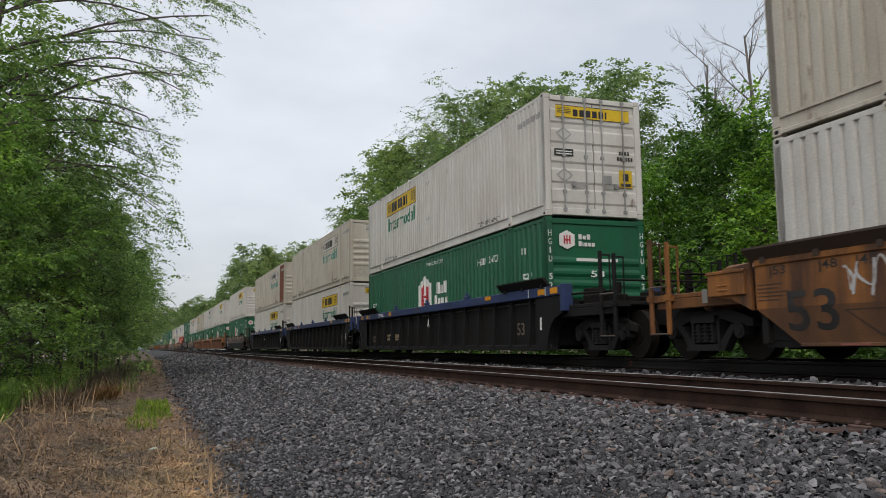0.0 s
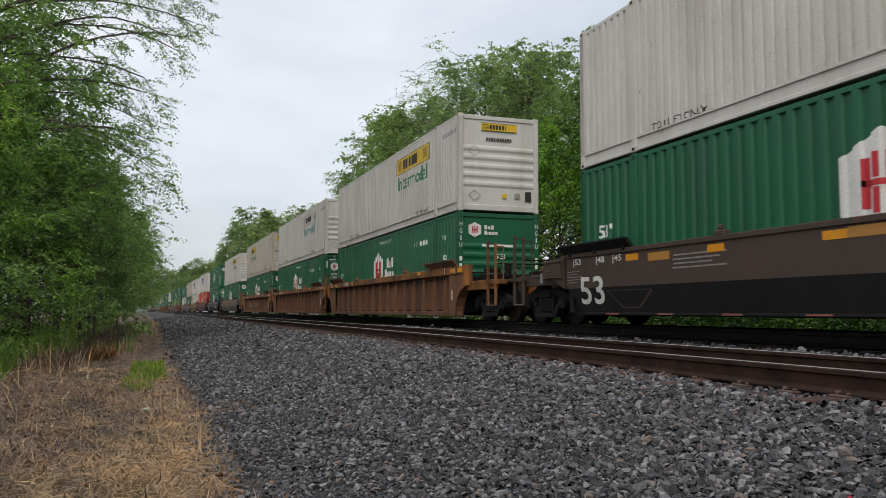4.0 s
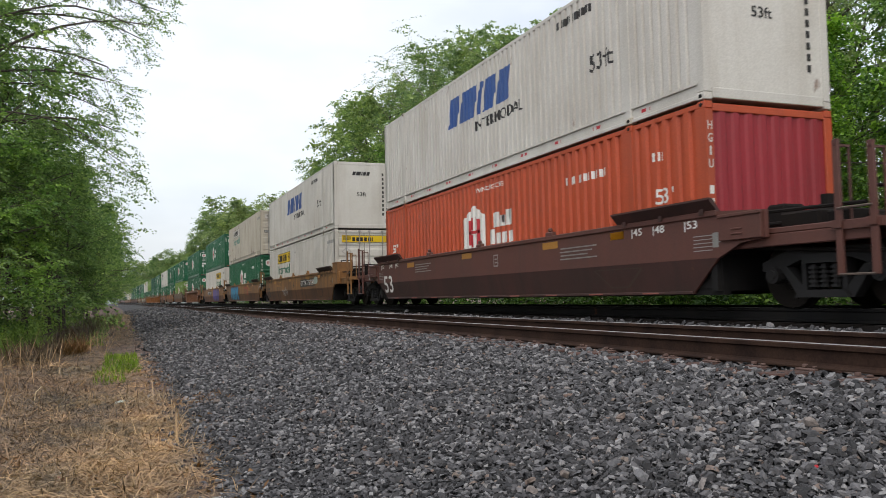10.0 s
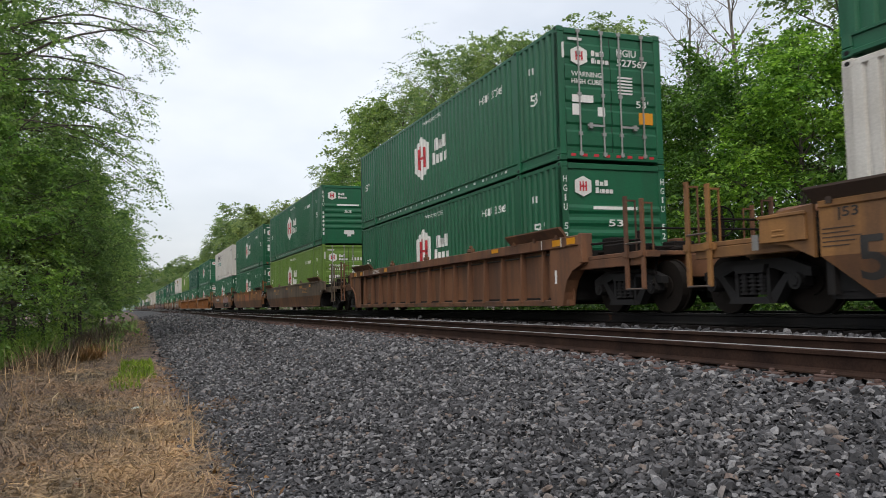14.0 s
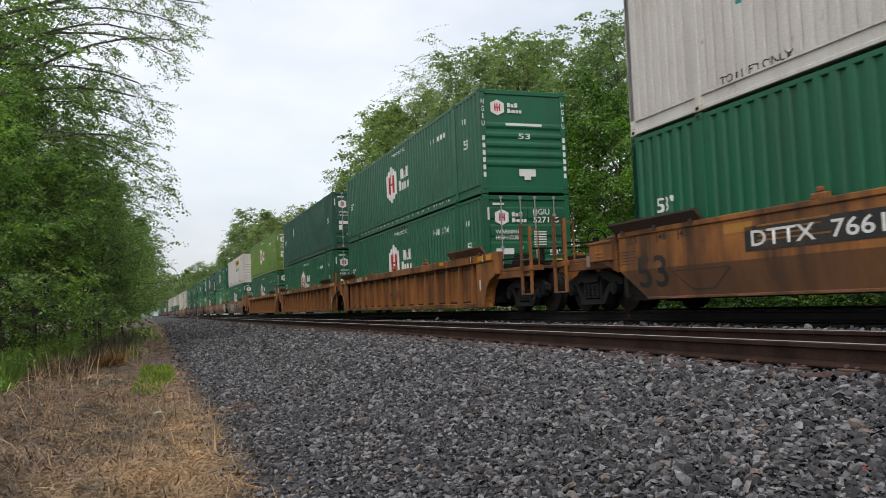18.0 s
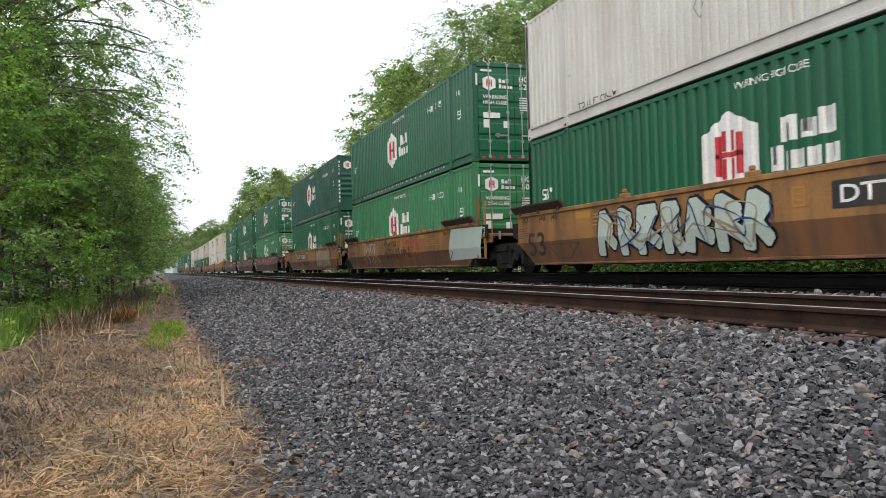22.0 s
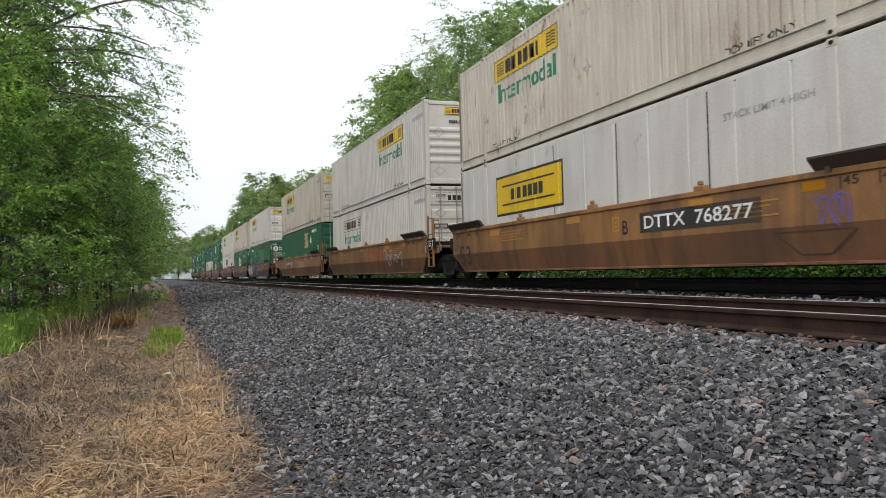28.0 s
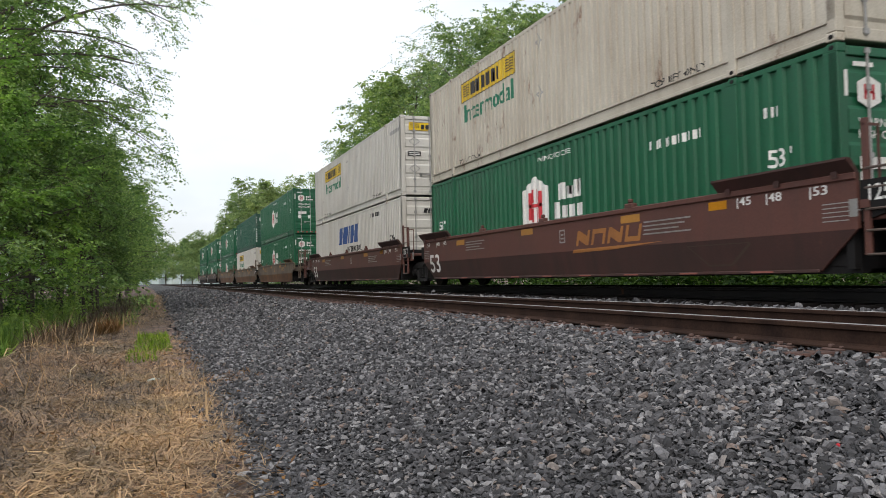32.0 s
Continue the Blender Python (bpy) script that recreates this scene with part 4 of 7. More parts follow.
def overhanging_tree():
    """The tall tree whose long bare-stemmed limbs reach out over the path."""
    rnd, rng = random.Random(31), np.random.default_rng(31)
    vs, fs, tips = [], [], []
    trunk, tr = limb(rnd, Vector((0, 0, -0.3)), Vector((0.05, 0, 1)), 17, 0.26, 12, -0.1, 0.08)
    tube(vs, fs, trunk, tr, 9)
    # start height, way x/y/z, length, thickness
    for z, wx, wy, wz, ln, r in [(7.0, 1.0, 0.0, 0.55, 7.4, 0.09), (7.6, 1.0, 0.1, 0.75, 8.0, 0.08), (8.4, 1.0, -0.1, 0.65, 8.6, 0.09), (9.2, 0.9, 0.1, 0.95, 8.8, 0.11), (10.0, 0.9, 0.2, 0.85, 9.2, 0.08), (10.8, 1.0, 0.0, 0.65, 9.2, 0.08), (11.8, 1.0, 0.1, 0.55, 9.0, 0.07), (6.4, 1.0, 0.15, 0.4, 6.6, 0.05), (6.0, 1.0, -0.1, 0.35, 5.6, 0.045), (9.6, 1.0, 0.3, 0.45, 8.0, 0.06), (12.5, 0.85, 0.0, 0.75, 8.4, 0.06), (11.4, 1.0, 0.0, 0.6, 11.2, 0.08), (12.2, 1.0, 0.1, 0.62, 11.4, 0.07), (12.8, 1.0, -0.1, 0.5, 11.0, 0.07), (12.9, 1.0, 0.2, 0.7, 11.6, 0.07), (10.4, 1.0, 0.05, 0.5, 9.8, 0.07), (8.0, 0.9, -0.25, 0.6, 7.6, 0.06), (11.0, -0.6, 0.5, 0.8, 5.0, 0.07), (12.5, 0.3, -0.5, 1.0, 4.5, 0.06)]:
        k = min(int((z + 0.3) / 17 * 12), 11)
        pts, rad = limb(rnd, trunk[k], Vector((wx, wy, wz)), ln - 0.6, r * 0.6, 9, 0.36, 0.2)
        pts = [p for p in pts if p.x < spread_at(p.z) - 0.6]
        rad = rad[:len(pts)]
        tube(vs, fs, pts, rad, 6)
        for j in range(2, len(pts)):
            for s in range(3):
                w2 = (pts[j] - pts[j - 1]).normalized() + Vector((rnd.gauss(0.1, 0.55), rnd.gauss(0, 0.7), rnd.gauss(-0.1, 0.5)))
                p2, r2 = limb(rnd, pts[j], w2, rnd.uniform(0.7, 1.7), max(0.006, rad[j] * 0.45), 4, 0.2)
                if p2[-1].x > spread_at(p2[-1].z):
                    continue
                tube(vs, fs, p2, r2, 4)
                tips += [(q, w2) for q in p2[-3:] if q.x < spread_at(q.z)]
    base = new("tree")
    base.matrix_basis = pose(-6.6, 28, -0.4)
    tagged(base, "tall tree with long limbs hanging over the path", "tree", group="trees beside the path")
    link_mesh("trunk", mesh_np("trunk", vs, fs, M["bark"]), base)
    link_mesh("crown", spray_mesh("crown", tips, 3, 8, 0.42, 0.088, rng, M["leaf_dark"], 0.45, 0.75), base)


overhanging_tree()


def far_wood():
    """A wall of woods that closes the end of the cutting, its mist painted into the pale colour."""
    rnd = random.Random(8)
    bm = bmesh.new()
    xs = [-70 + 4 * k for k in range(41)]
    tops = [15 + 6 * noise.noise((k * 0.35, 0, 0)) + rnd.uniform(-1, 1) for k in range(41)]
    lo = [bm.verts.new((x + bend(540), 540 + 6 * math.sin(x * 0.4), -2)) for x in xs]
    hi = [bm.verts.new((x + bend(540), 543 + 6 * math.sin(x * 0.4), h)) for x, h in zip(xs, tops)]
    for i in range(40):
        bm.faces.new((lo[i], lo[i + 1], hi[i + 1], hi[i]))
    tagged(part("backdrop", bm, M["mist"], None), "woods painted mist-pale closing the far end of the line", "distant woods", kind="structure")


far_wood()

# ---- undergrowth and litter ----


def blades(name, mat, spots, seed, label, category, width=0.006, lie=0.6, curl=0.5):
    """Bent ribbons of grass: spots are (x, y, spread x, spread y, how many, length)."""
    rng = np.random.default_rng(seed)
    vs, qs, count = [], [], 0
    for x, y, sx, sy, n, ln in spots:
        px, py = x + rng.uniform(-sx, sx, n), y + rng.uniform(-sy, sy, n)
        pz = np.array([land(a, b) for a, b in zip(px, py)])
        a = rng.uniform(0, 6.283, n)
        el = np.clip(rng.normal(1.5708 * (1 - lie), 0.3, n), 0.04, 1.55)
        le = ln * rng.uniform(0.5, 1.4, n)
        d0 = np.stack([np.cos(a) * np.cos(el), np.sin(a) * np.cos(el), np.sin(el)], 1)
        d1 = d0 - np.array([0, 0, 1.0]) * (curl * rng.random((n, 1)) * 1.2)
        d1 /= np.linalg.norm(d1, axis=1, keepdims=True)
        side = np.stack([-np.sin(a + rng.normal(0, 0.6, n)), np.cos(a), np.zeros(n)], 1) * (width * rng.uniform(0.6, 1.5, n))[:, None]
        p0 = np.stack([px, py, pz + 0.003 + 0.04 * rng.random(n) * lie], 1)
        p1 = p0 + d0 * (le * 0.55)[:, None]
        p2 = p1 + d1 * (le * 0.45)[:, None]
        p2[:, 2] = np.maximum(p2[:, 2], pz + 0.004)
        v = np.stack([p0 - side, p0 + side, p1 + side * 0.8, p1 - side * 0.8, p2 + side * 0.25, p2 - side * 0.25], 1)
        idx = count + np.arange(n)[:, None] * 6
        qs.append(np.concatenate([idx + np.array([0, 1, 2, 3]), idx + np.array([3, 2, 4, 5])]))
        vs.append(v.reshape(-1, 3))
        count += n * 6
    ob = new(name, mesh_np(name, np.concatenate(vs), np.concatenate(qs), mat))
    return tagged(ob, label, category, kind="stuff")


def matted(name, mat, spots, seed, label, category, width=0.003, rise=0.05):
    """Long bent stems lying in tufts that share a direction: spots are (x, y, reach x, reach y, tufts, stems a tuft, length)."""
    rng = np.random.default_rng(seed)
    vs, qs, count = [], [], 0
    for x, y, sx, sy, tufts, each, ln in spots:
        tx, ty = x + rng.uniform(-sx, sx, tufts), y + rng.uniform(-sy, sy, tufts)
        n = tufts * each
        px = np.repeat(tx, each) + rng.normal(0, 0.10, n)
        py = np.repeat(ty, each) + rng.normal(0, 0.10, n)
        ang = np.repeat(rng.uniform(0, 6.283, tufts), each) + rng.normal(0, 0.5, n)
        le = ln * np.repeat(rng.uniform(0.7, 1.3, tufts), each) * rng.uniform(0.4, 1.25, n)
        bow = np.abs(rng.normal(0, rise, n)) + 0.006
        swerve = rng.normal(0, 0.5, n)
        w = width * rng.uniform(0.6, 1.5, n)
        rows = []
        for f in (0.0, 0.35, 0.7, 1.0):
            a = ang + swerve * f
            qx, qy = px + np.cos(a) * le * f, py + np.sin(a) * le * f
            qz = np.array([land(u, v) for u, v in zip(qx, qy)]) + 0.004 + bow * math.sin(math.pi * min(0.95, f * 0.9 + 0.08)) + 0.012 * rng.random(n)
            c = np.stack([qx, qy, qz], 1)
            side = np.stack([-np.sin(a), np.cos(a), rng.normal(0, 0.5, n)], 1) * (w * (1.0 - 0.6 * f))[:, None]
            rows += [c - side, c + side]
        v = np.stack(rows, 1)
        idx = count + np.arange(n)[:, None] * 8
        qs += [idx + np.array([2 * k, 2 * k + 1, 2 * k + 3, 2 * k + 2]) for k in range(3)]
        vs.append(v.reshape(-1, 3))
        count += n * 8
    ob = new(name, mesh_np(name, np.concatenate(vs), np.concatenate(qs), mat))
    return tagged(ob, label, category, kind="stuff")


matted("flattened_straw", M["straw"], [(-0.55, 4.9, 0.8, 1.1, 270, 16, 0.28), (-0.2, 7.0, 0.5, 1.5, 230, 14, 0.26), (-0.7, 9.5, 0.9, 2.0, 160, 12, 0.3), (-0.6, 14, 1.0, 3.5, 150, 10, 0.35), (-1.8, 8, 0.7, 4, 40, 10, 0.34), (0.3, 7.5, 0.2, 3.0, 36, 8, 0.16)], 71, "flattened pale tan straw lying in tufts", "dry grass", 0.0028, 0.035)
matted("dead_brush", M["grey_stem"], [(-1.35, 6.6, 0.75, 1.1, 230, 18, 0.28), (-1.75, 9.4, 0.9, 1.6, 280, 18, 0.32), (-0.75, 8.2, 0.6, 0.9, 90, 12, 0.2), (-1.5, 13, 0.9, 2.2, 200, 14, 0.4), (-0.9, 11, 0.8, 2.5, 130, 12, 0.25), (-1.5, 18, 1.0, 3.5, 160, 12, 0.5), (-0.8, 27, 1.0, 6, 160, 10, 0.6)], 72, "heaps of grey-brown dead brush on the bank", "dead brush", 0.0032, 0.05)
matted("fallen_canes", M["pale_cane"], [(-1.7, 15.6, 0.7, 1.6, 12, 5, 1.0), (-1.6, 7.2, 0.5, 0.8, 4, 2, 0.55), (-1.2, 11, 0.8, 2, 7, 3, 0.7)], 73, "pale broken canes fallen across the bank", "dead canes", 0.007, 0.10)


blades("dry_grass", M["straw"], [(0.0, 6.6, 0.5, 1.5, 3200, 0.13), (-0.4, 5.2, 0.9, 1.0, 1800, 0.12), (-0.1, 9.0, 0.6, 1.8, 2400, 0.15), (-1.3, 9, 0.6, 3.5, 1900, 0.24), (-0.5, 14, 0.9, 3, 1600, 0.16), (-1.4, 20, 1.2, 7, 2000, 0.24), (0.35, 7, 0.3, 2.8, 1000, 0.12)], 41, "matted dry tan grass along the path", "dry grass", 0.0024, 0.9)
blades("dry_twigs", M["twig"], [(-1.0, 7, 1.1, 3, 9000, 0.11), (-1.2, 12, 1.3, 4, 6000, 0.15), (-0.1, 8, 0.8, 4, 4000, 0.08), (-1.2, 22, 1.5, 8, 4500, 0.22), (-1.2, 40, 1.4, 12, 3000, 0.3)], 42, "dark dead stems and leaf litter on the ground", "leaf litter", 0.0032, 0.94, 0.2)
blades("dead_leaves", M["red_grass"], [(-0.5, 7, 1.3, 3.5, 3500, 0.04), (-0.8, 13, 1.4, 4, 2500, 0.05)], 49, "scattered reddish-brown dead leaves on the earth", "leaf litter", 0.012, 0.9, 0.2)
blades("grass_patch", M["grass"], [(-0.05, 16.3, 0.3, 2.1, 1300, 0.12), (-0.2, 13.4, 0.22, 1.2, 350, 0.09), (-0.9, 25, 0.4, 1.5, 250, 0.12)], 43, "patch of fresh bright green grass on the path", "grass", 0.006, 0.35)
blades("tall_grass", M["leaf_fresh"], [(-3.7, 18, 0.75, 3.2, 2200, 0.6), (-4.0, 22, 0.8, 3, 1600, 0.6), (-3.6, 30, 0.7, 6, 1200, 0.55)], 44, "tall green grass under the trees", "grass", 0.009, 0.2)
blades("dry_stalks", M["straw"], [(-1.6, 16.3, 0.5, 1.6, 55, 0.55), (-1.5, 11, 0.5, 2.0, 16, 0.5), (-1.25, 8.6, 0.25, 0.8, 10, 0.5), (-0.9, 22, 0.6, 3.0, 60, 0.55), (-0.4, 12, 0.6, 3, 40, 0.3), (0.3, 9, 0.2, 2.5, 40, 0.25)], 45, "upright dry stalks among the dead grass", "dry stalks", 0.0045, 0.28, 0.2)
blades("reddish_clump", M["red_grass"], [(-1.07, 20.4, 0.22, 0.4, 900, 0.36)], 46, "reddish dead clump of grass beside the path", "dry grass", 0.005, 0.45)
blades("weeds", M["leaf_fresh"], [(-2.9, 16, 0.3, 1.2, 350, 0.26), (-2.6, 26, 0.5, 4, 700, 0.28), (13.6, 16, 1.0, 10, 3000, 0.6), (13.5, 34, 1.0, 9, 2500, 0.6)], 47, "low green weeds at the foot of the trees", "weeds", 0.02, 0.35)
blades("red_stems", M["red_grass"], [(0.75, 9.1, 0.3, 0.35, 400, 0.1), (0.45, 12, 0.2, 3, 300, 0.08)], 48, "reddish dry runners creeping over the stones", "dry stems", 0.004, 0.9, 0.1)


def low_brush(name, strips, seed, mat, per, size, label):
    """Knee-high leafy brush: sprays of leaves over strips (x0, x1, y0, y1, how many, height)."""
    rng = np.random.default_rng(seed)
    cs = []
    for x0, x1, y0, y1, n, h in strips:
        for x, y, f in zip(rng.uniform(x0, x1, n), rng.uniform(y0, y1, n), rng.random(n)):
            cs.append((x + bend(y), y, land(x + bend(y), y) + 0.1 + h * f))
    ob = new(name, leaf_mesh(name, cs, 0.4, per, size, rng, M[mat], 0.2, 0.8))
    return tagged(ob, label, "undergrowth", kind="stuff")


low_brush("undergrowth", [(12.9, 15.5, -2, 26, 900, 1.1), (12.9, 15.5, 26, 70, 700, 1.2), (12.9, 16, 70, 150, 350, 1.4)], 61, "leaf_low_shade", 14, 0.16, "low brush in shade-darkened green behind the track")
low_brush("undergrowth", [(-4.6, -2.9, 15, 26, 130, 0.55), (-4.4, -2.3, 26, 60, 320, 0.8)], 62, "leaf_fresh", 14, 0.11, "low green brush at the foot of the trees")
low_brush("undergrowth", [(-10, -4.4, 17, 34, 420, 0.7), (-10, -4.0, 34, 70, 420, 0.9)], 64, "leaf_low_shade", 13, 0.15, "brush in shade-darkened green under the trees")
blades("brush_heap", M["twig"], [(-1.9, 20, 0.5, 3.5, 1600, 0.42), (-1.6, 31, 0.6, 6, 2200, 0.5), (-1.4, 50, 0.9, 12, 1800, 0.6)], 63, "heap of dead brown brush beside the path", "dead brush", 0.006, 0.6, 0.5)
blades("path_grass", M["straw"], [(-0.6, 36, 0.9, 10, 2200, 0.22), (-0.5, 60, 1.0, 16, 1800, 0.35)], 65, "thin dry grass further along the path", "dry grass", 0.006, 0.7)
blades("path_weeds", M["leaf_mid"], [(-1.3, 34, 0.7, 8, 900, 0.22), (-1.1, 56, 0.9, 14, 1200, 0.4)], 66, "low green weeds further along the path", "weeds", 0.015, 0.5)


def litter_piece(name, x, y, w, d, h, mat, label, seed):
    rnd = random.Random(seed)
    bm = bmesh.new()
    bmesh.ops.create_icosphere(bm, subdivisions=2, radius=1)
    for v in bm.verts:
        k = 1 + 0.35 * noise.noise(Vector(v.co) * 2 + Vector((seed, 0, 0)))
        v.co = Vector((v.co.x * w * k, v.co.y * d * k, v.co.z * h * k))
    m = pose(x, y, land(x, y) + h * 0.6 + 0.012, 0, 0, rnd.uniform(0, 180))
    return tagged(part(name, bm, mat, None, m=m), label, "litter")


litter_piece("crumpled_bottle", -0.02, 9.75, 0.075, 0.045, 0.03, M["spray_mint"], "crushed pale green plastic bottle on the path", 1)
litter_piece("paper_scrap", -0.38, 5.85, 0.055, 0.04, 0.02, M["spray_white"], "crumpled white paper scrap on dry grass", 2)
litter_piece("paper_scrap", 0.49, 4.66, 0.07, 0.045, 0.012, M["galv"], "flat grey paper scrap at the edge of the stones", 3)
litter_piece("rusty_scrap", -0.36, 5.55, 0.035, 0.03, 0.025, M["rust_panel"], "small orange-brown scrap on dry grass", 4)
litter_piece("red_scrap", 2.91, 2.8, 0.013, 0.009, 0.016, M["ink_red"], "tiny bright red scrap among the stones", 5)


def fallen_log(x, y, ln, r, turn):
    rnd = random.Random(int(x * 10 + y))
    vs, fs = [], []
    pts, rad = limb(rnd, Vector((0, 0, 0)), Vector((1, 0, 0)), ln, r, 6, 0, 0.1)
    tube(vs, fs, pts, [r * (1 - 0.08 * i) for i in range(7)], 8)
    ob = new("fallen_log", mesh_np("fallen_log", vs, fs, M["bark"]))
    ob.matrix_basis = pose(x, y, land(x, y) + r * 0.5, 0, 0, turn)
    tagged(ob, "dark weathered piece of wood lying on the path", "log")


fallen_log(0.0, 28.5, 0.8, 0.06, 20)
fallen_log(-0.4, 31, 1.1, 0.07, 170)
fallen_log(-3.2, 19, 1.8, 0.08, 100)

# ---- containers ----
CL, CW, CH = 16.154, 1.2955, 2.896
POSTS = [(1.90, 2.06), (14.09, 14.25)]
GROOVE = {"corrugated": (0.28, 0.03, 0.11, 0.05), "plate": (1.19, 0.02, 0.03, 0.02), "fine": (0.225, 0.02, 0.06, 0.045)}


def wall_profile(style):
    """Pairs of place along the wall and depth of the corrugation there."""
    pitch, slope, floor, depth = GROOVE[style]
    pts = [(0.0, 0.0)]
    for a, b in ((0.14, 1.90), (2.06, 14.09), (14.25, CL - 0.14)):
        n = int((b - a - 0.06) / pitch)
        lead = (b - a - n * pitch + (pitch - floor - 2 * slope)) / 2
        for i in range(n):
            y = a + lead + i * pitch
            pts += [(y, 0.0), (y + slope, depth), (y + slope + floor, depth), (y + 2 * slope + floor, 0.0)]
    return pts + [(CL, 0.0)]


PROFILES = {k: wall_profile(k) for k in GROOVE}


def side_panel_bm(style):
    bm = bmesh.new()
    cols = [(bm.verts.new((-CW + d, y, 0.29)), bm.verts.new((-CW + d, y, 2.80))) for y, d in PROFILES[style]]
    for a, b in zip(cols, cols[1:]):
        bm.faces.new((a[0], a[1], b[1], b[0]))
    return bm


def frame_bm():
    """Rails, corner posts, lift posts, roof and floor of a container."""
    bm = bmesh.new()
    w = CW
    for s in (-1, 1):
        a, b = sorted((s * w, s * (w - 0.07)))
        box(bm, a, b, 0.16, CL - 0.16, 2.79, CH - 0.02, 0.012)
        box(bm, a, b, 0.16, CL - 0.16, 0.255, 0.30, 0.006)
        box(bm, a, b, 0.16, CL - 0.16, 0.02, 0.085, 0.008)
        a1, b1 = sorted((s * (w - 0.03), s * (w - 0.07)))
        box(bm, a1, b1, 0.16, CL - 0.16, 0.085, 0.255)
        for y in (0.0, CL - 0.16):
            a2, b2 = sorted((s * w, s * (w - 0.16)))
            box(bm, a2, b2, y, y + 0.16, 0.118, CH - 0.118, 0.015)
        for p, q in POSTS:
            a3, b3 = sorted((s * (w + 0.018), s * (w - 0.09)))
            box(bm, a3, b3, p, q, 0.02, CH - 0.01, 0.01)
    box(bm, -w + 0.16, w - 0.16, 0.0, 0.1, 2.74, CH - 0.03, 0.012)
    box(bm, -w + 0.16, w - 0.16, 0.0, 0.1, 0.03, 0.2, 0.012)
    box(bm, -w + 0.16, w - 0.16, CL - 0.1, CL, 2.74, CH - 0.03)
    box(bm, -w + 0.16, w - 0.16, CL - 0.1, CL, 0.03, 0.2)
    return bm


def shell_bm():
    bm = bmesh.new()
    box(bm, -CW + 0.07, CW - 0.03, 0.05, CL - 0.03, 0.06, CH - 0.035)
    return bm


def casting_bm():
    bm = bmesh.new()
    box(bm, -0.081, 0.081, -0.089, 0.089, -0.059, 0.059, 0.012)
    return bm


# dark oval on the casting's face, painted for the shade inside its hole
def slot_bm():
    bm = bmesh.new()
    bmesh.ops.create_uvsphere(bm, u_segments=10, v_segments=6, radius=1)
    for v in bm.verts:
        v.co = Vector((v.co.x * 0.006, v.co.y * 0.045, v.co.z * 0.032))
    return bm


def pressed_bm(x0, x1, ridges, face, crest, z0, z1):
    """A sheet with ridges pressed across it, as one closed body."""
    pts = [(0.07, z1), (0.07, z0), (face, z0)]
    for a, b, c, d in ridges:
        pts += [(face, a), (crest, b), (crest, c), (face, d)]
    bm = bmesh.new()
    prism(bm, pts + [(face, z1)], "x", x0, x1)
    return bm


def door_bm(side):
    """One leaf of the cargo doors with its pressed panels."""
    x0, x1 = (-CW + 0.17, -0.012) if side < 0 else (0.012, CW - 0.17)
    ridges = [(0.30 + 0.475 * k, 0.35 + 0.475 * k, 0.61 + 0.475 * k, 0.66 + 0.475 * k) for k in range(5)]
    return pressed_bm(x0, x1, ridges, 0.035, 0.010, 0.21, 2.73)


def bar_bm(x):
    bm = bmesh.new()
    rod(bm, (x, -0.012, 0.1), (x, -0.012, 2.83), 0.019, 8)
    for z in (0.12, 0.55, 1.4, 2.3, 2.78):
        box(bm, x - 0.045, x + 0.045, -0.03, 0.02, z, z + 0.07)
    return bm


def handle_bm(x, d):
    bm = bmesh.new()
    box(bm, min(x, x + d), max(x, x + d), -0.05, -0.03, 0.74, 0.785)
    box(bm, x + d * 0.8 - 0.04, x + d * 0.8 + 0.04, -0.05, 0.012, 0.7, 0.82)
    return bm


def front_wall_bm():
    """Ribbed blank end: a plain upper panel and pressed ridges below."""
    ridges = [(0.72 + 0.265 * k, 0.79 + 0.265 * k, 0.85 + 0.265 * k, 0.92 + 0.265 * k) for k in range(5)]
    return pressed_bm(-CW + 0.15, CW - 0.15, ridges, 0.034, 0.002, 0.19, 2.75)


def plain_wall_bm():
    bm = bmesh.new()
    box(bm, -CW + 0.15, CW - 0.15, 0.008, 0.07, 0.19, 2.75)
    return bm


def upright_wall_bm():
    bm = bmesh.new()
    line, x = [(-CW + 0.15, 0.04)], -CW + 0.25
    while x < CW - 0.4:
        line += [(x, 0.04), (x + 0.04, 0.008), (x + 0.14, 0.008), (x + 0.18, 0.04)]
        x += 0.27
    line.append((CW - 0.15, 0.04))
    cols = [(bm.verts.new((p, q, 0.19)), bm.verts.new((p, q, 2.75))) for p, q in line]
    for a, c in zip(cols, cols[1:]):
        bm.faces.new((a[0], c[0], c[1], a[1]))
    return bm


def on_side(bm, y_left, z_low, style, lift=0.004):
    """Lay a flat outline on the corrugated wall: it starts at y_left and reads towards smaller y."""
    prof = PROFILES[style]
    for v in bm.verts:
        v.co = Vector((0.0, y_left - v.co.x, z_low + v.co.y))
    lo, hi = min(v.co.y for v in bm.verts), max(v.co.y for v in bm.verts)
    for y, d in prof:
        if lo + 0.002 < y < hi - 0.002:
            bmesh.ops.bisect_plane(bm, geom=bm.verts[:] + bm.edges[:] + bm.faces[:], dist=1e-5, plane_co=(0, y, 0), plane_no=(0, 1, 0))
    ys, ds = [p[0] for p in prof], [p[1] for p in prof]
    for v in bm.verts:
        v.co.x = -CW + float(np.interp(v.co.y, ys, ds)) - lift
    for f in bm.faces:
        f.normal_update()
        if f.normal.x > 0:
            f.normal_flip()
    return bm


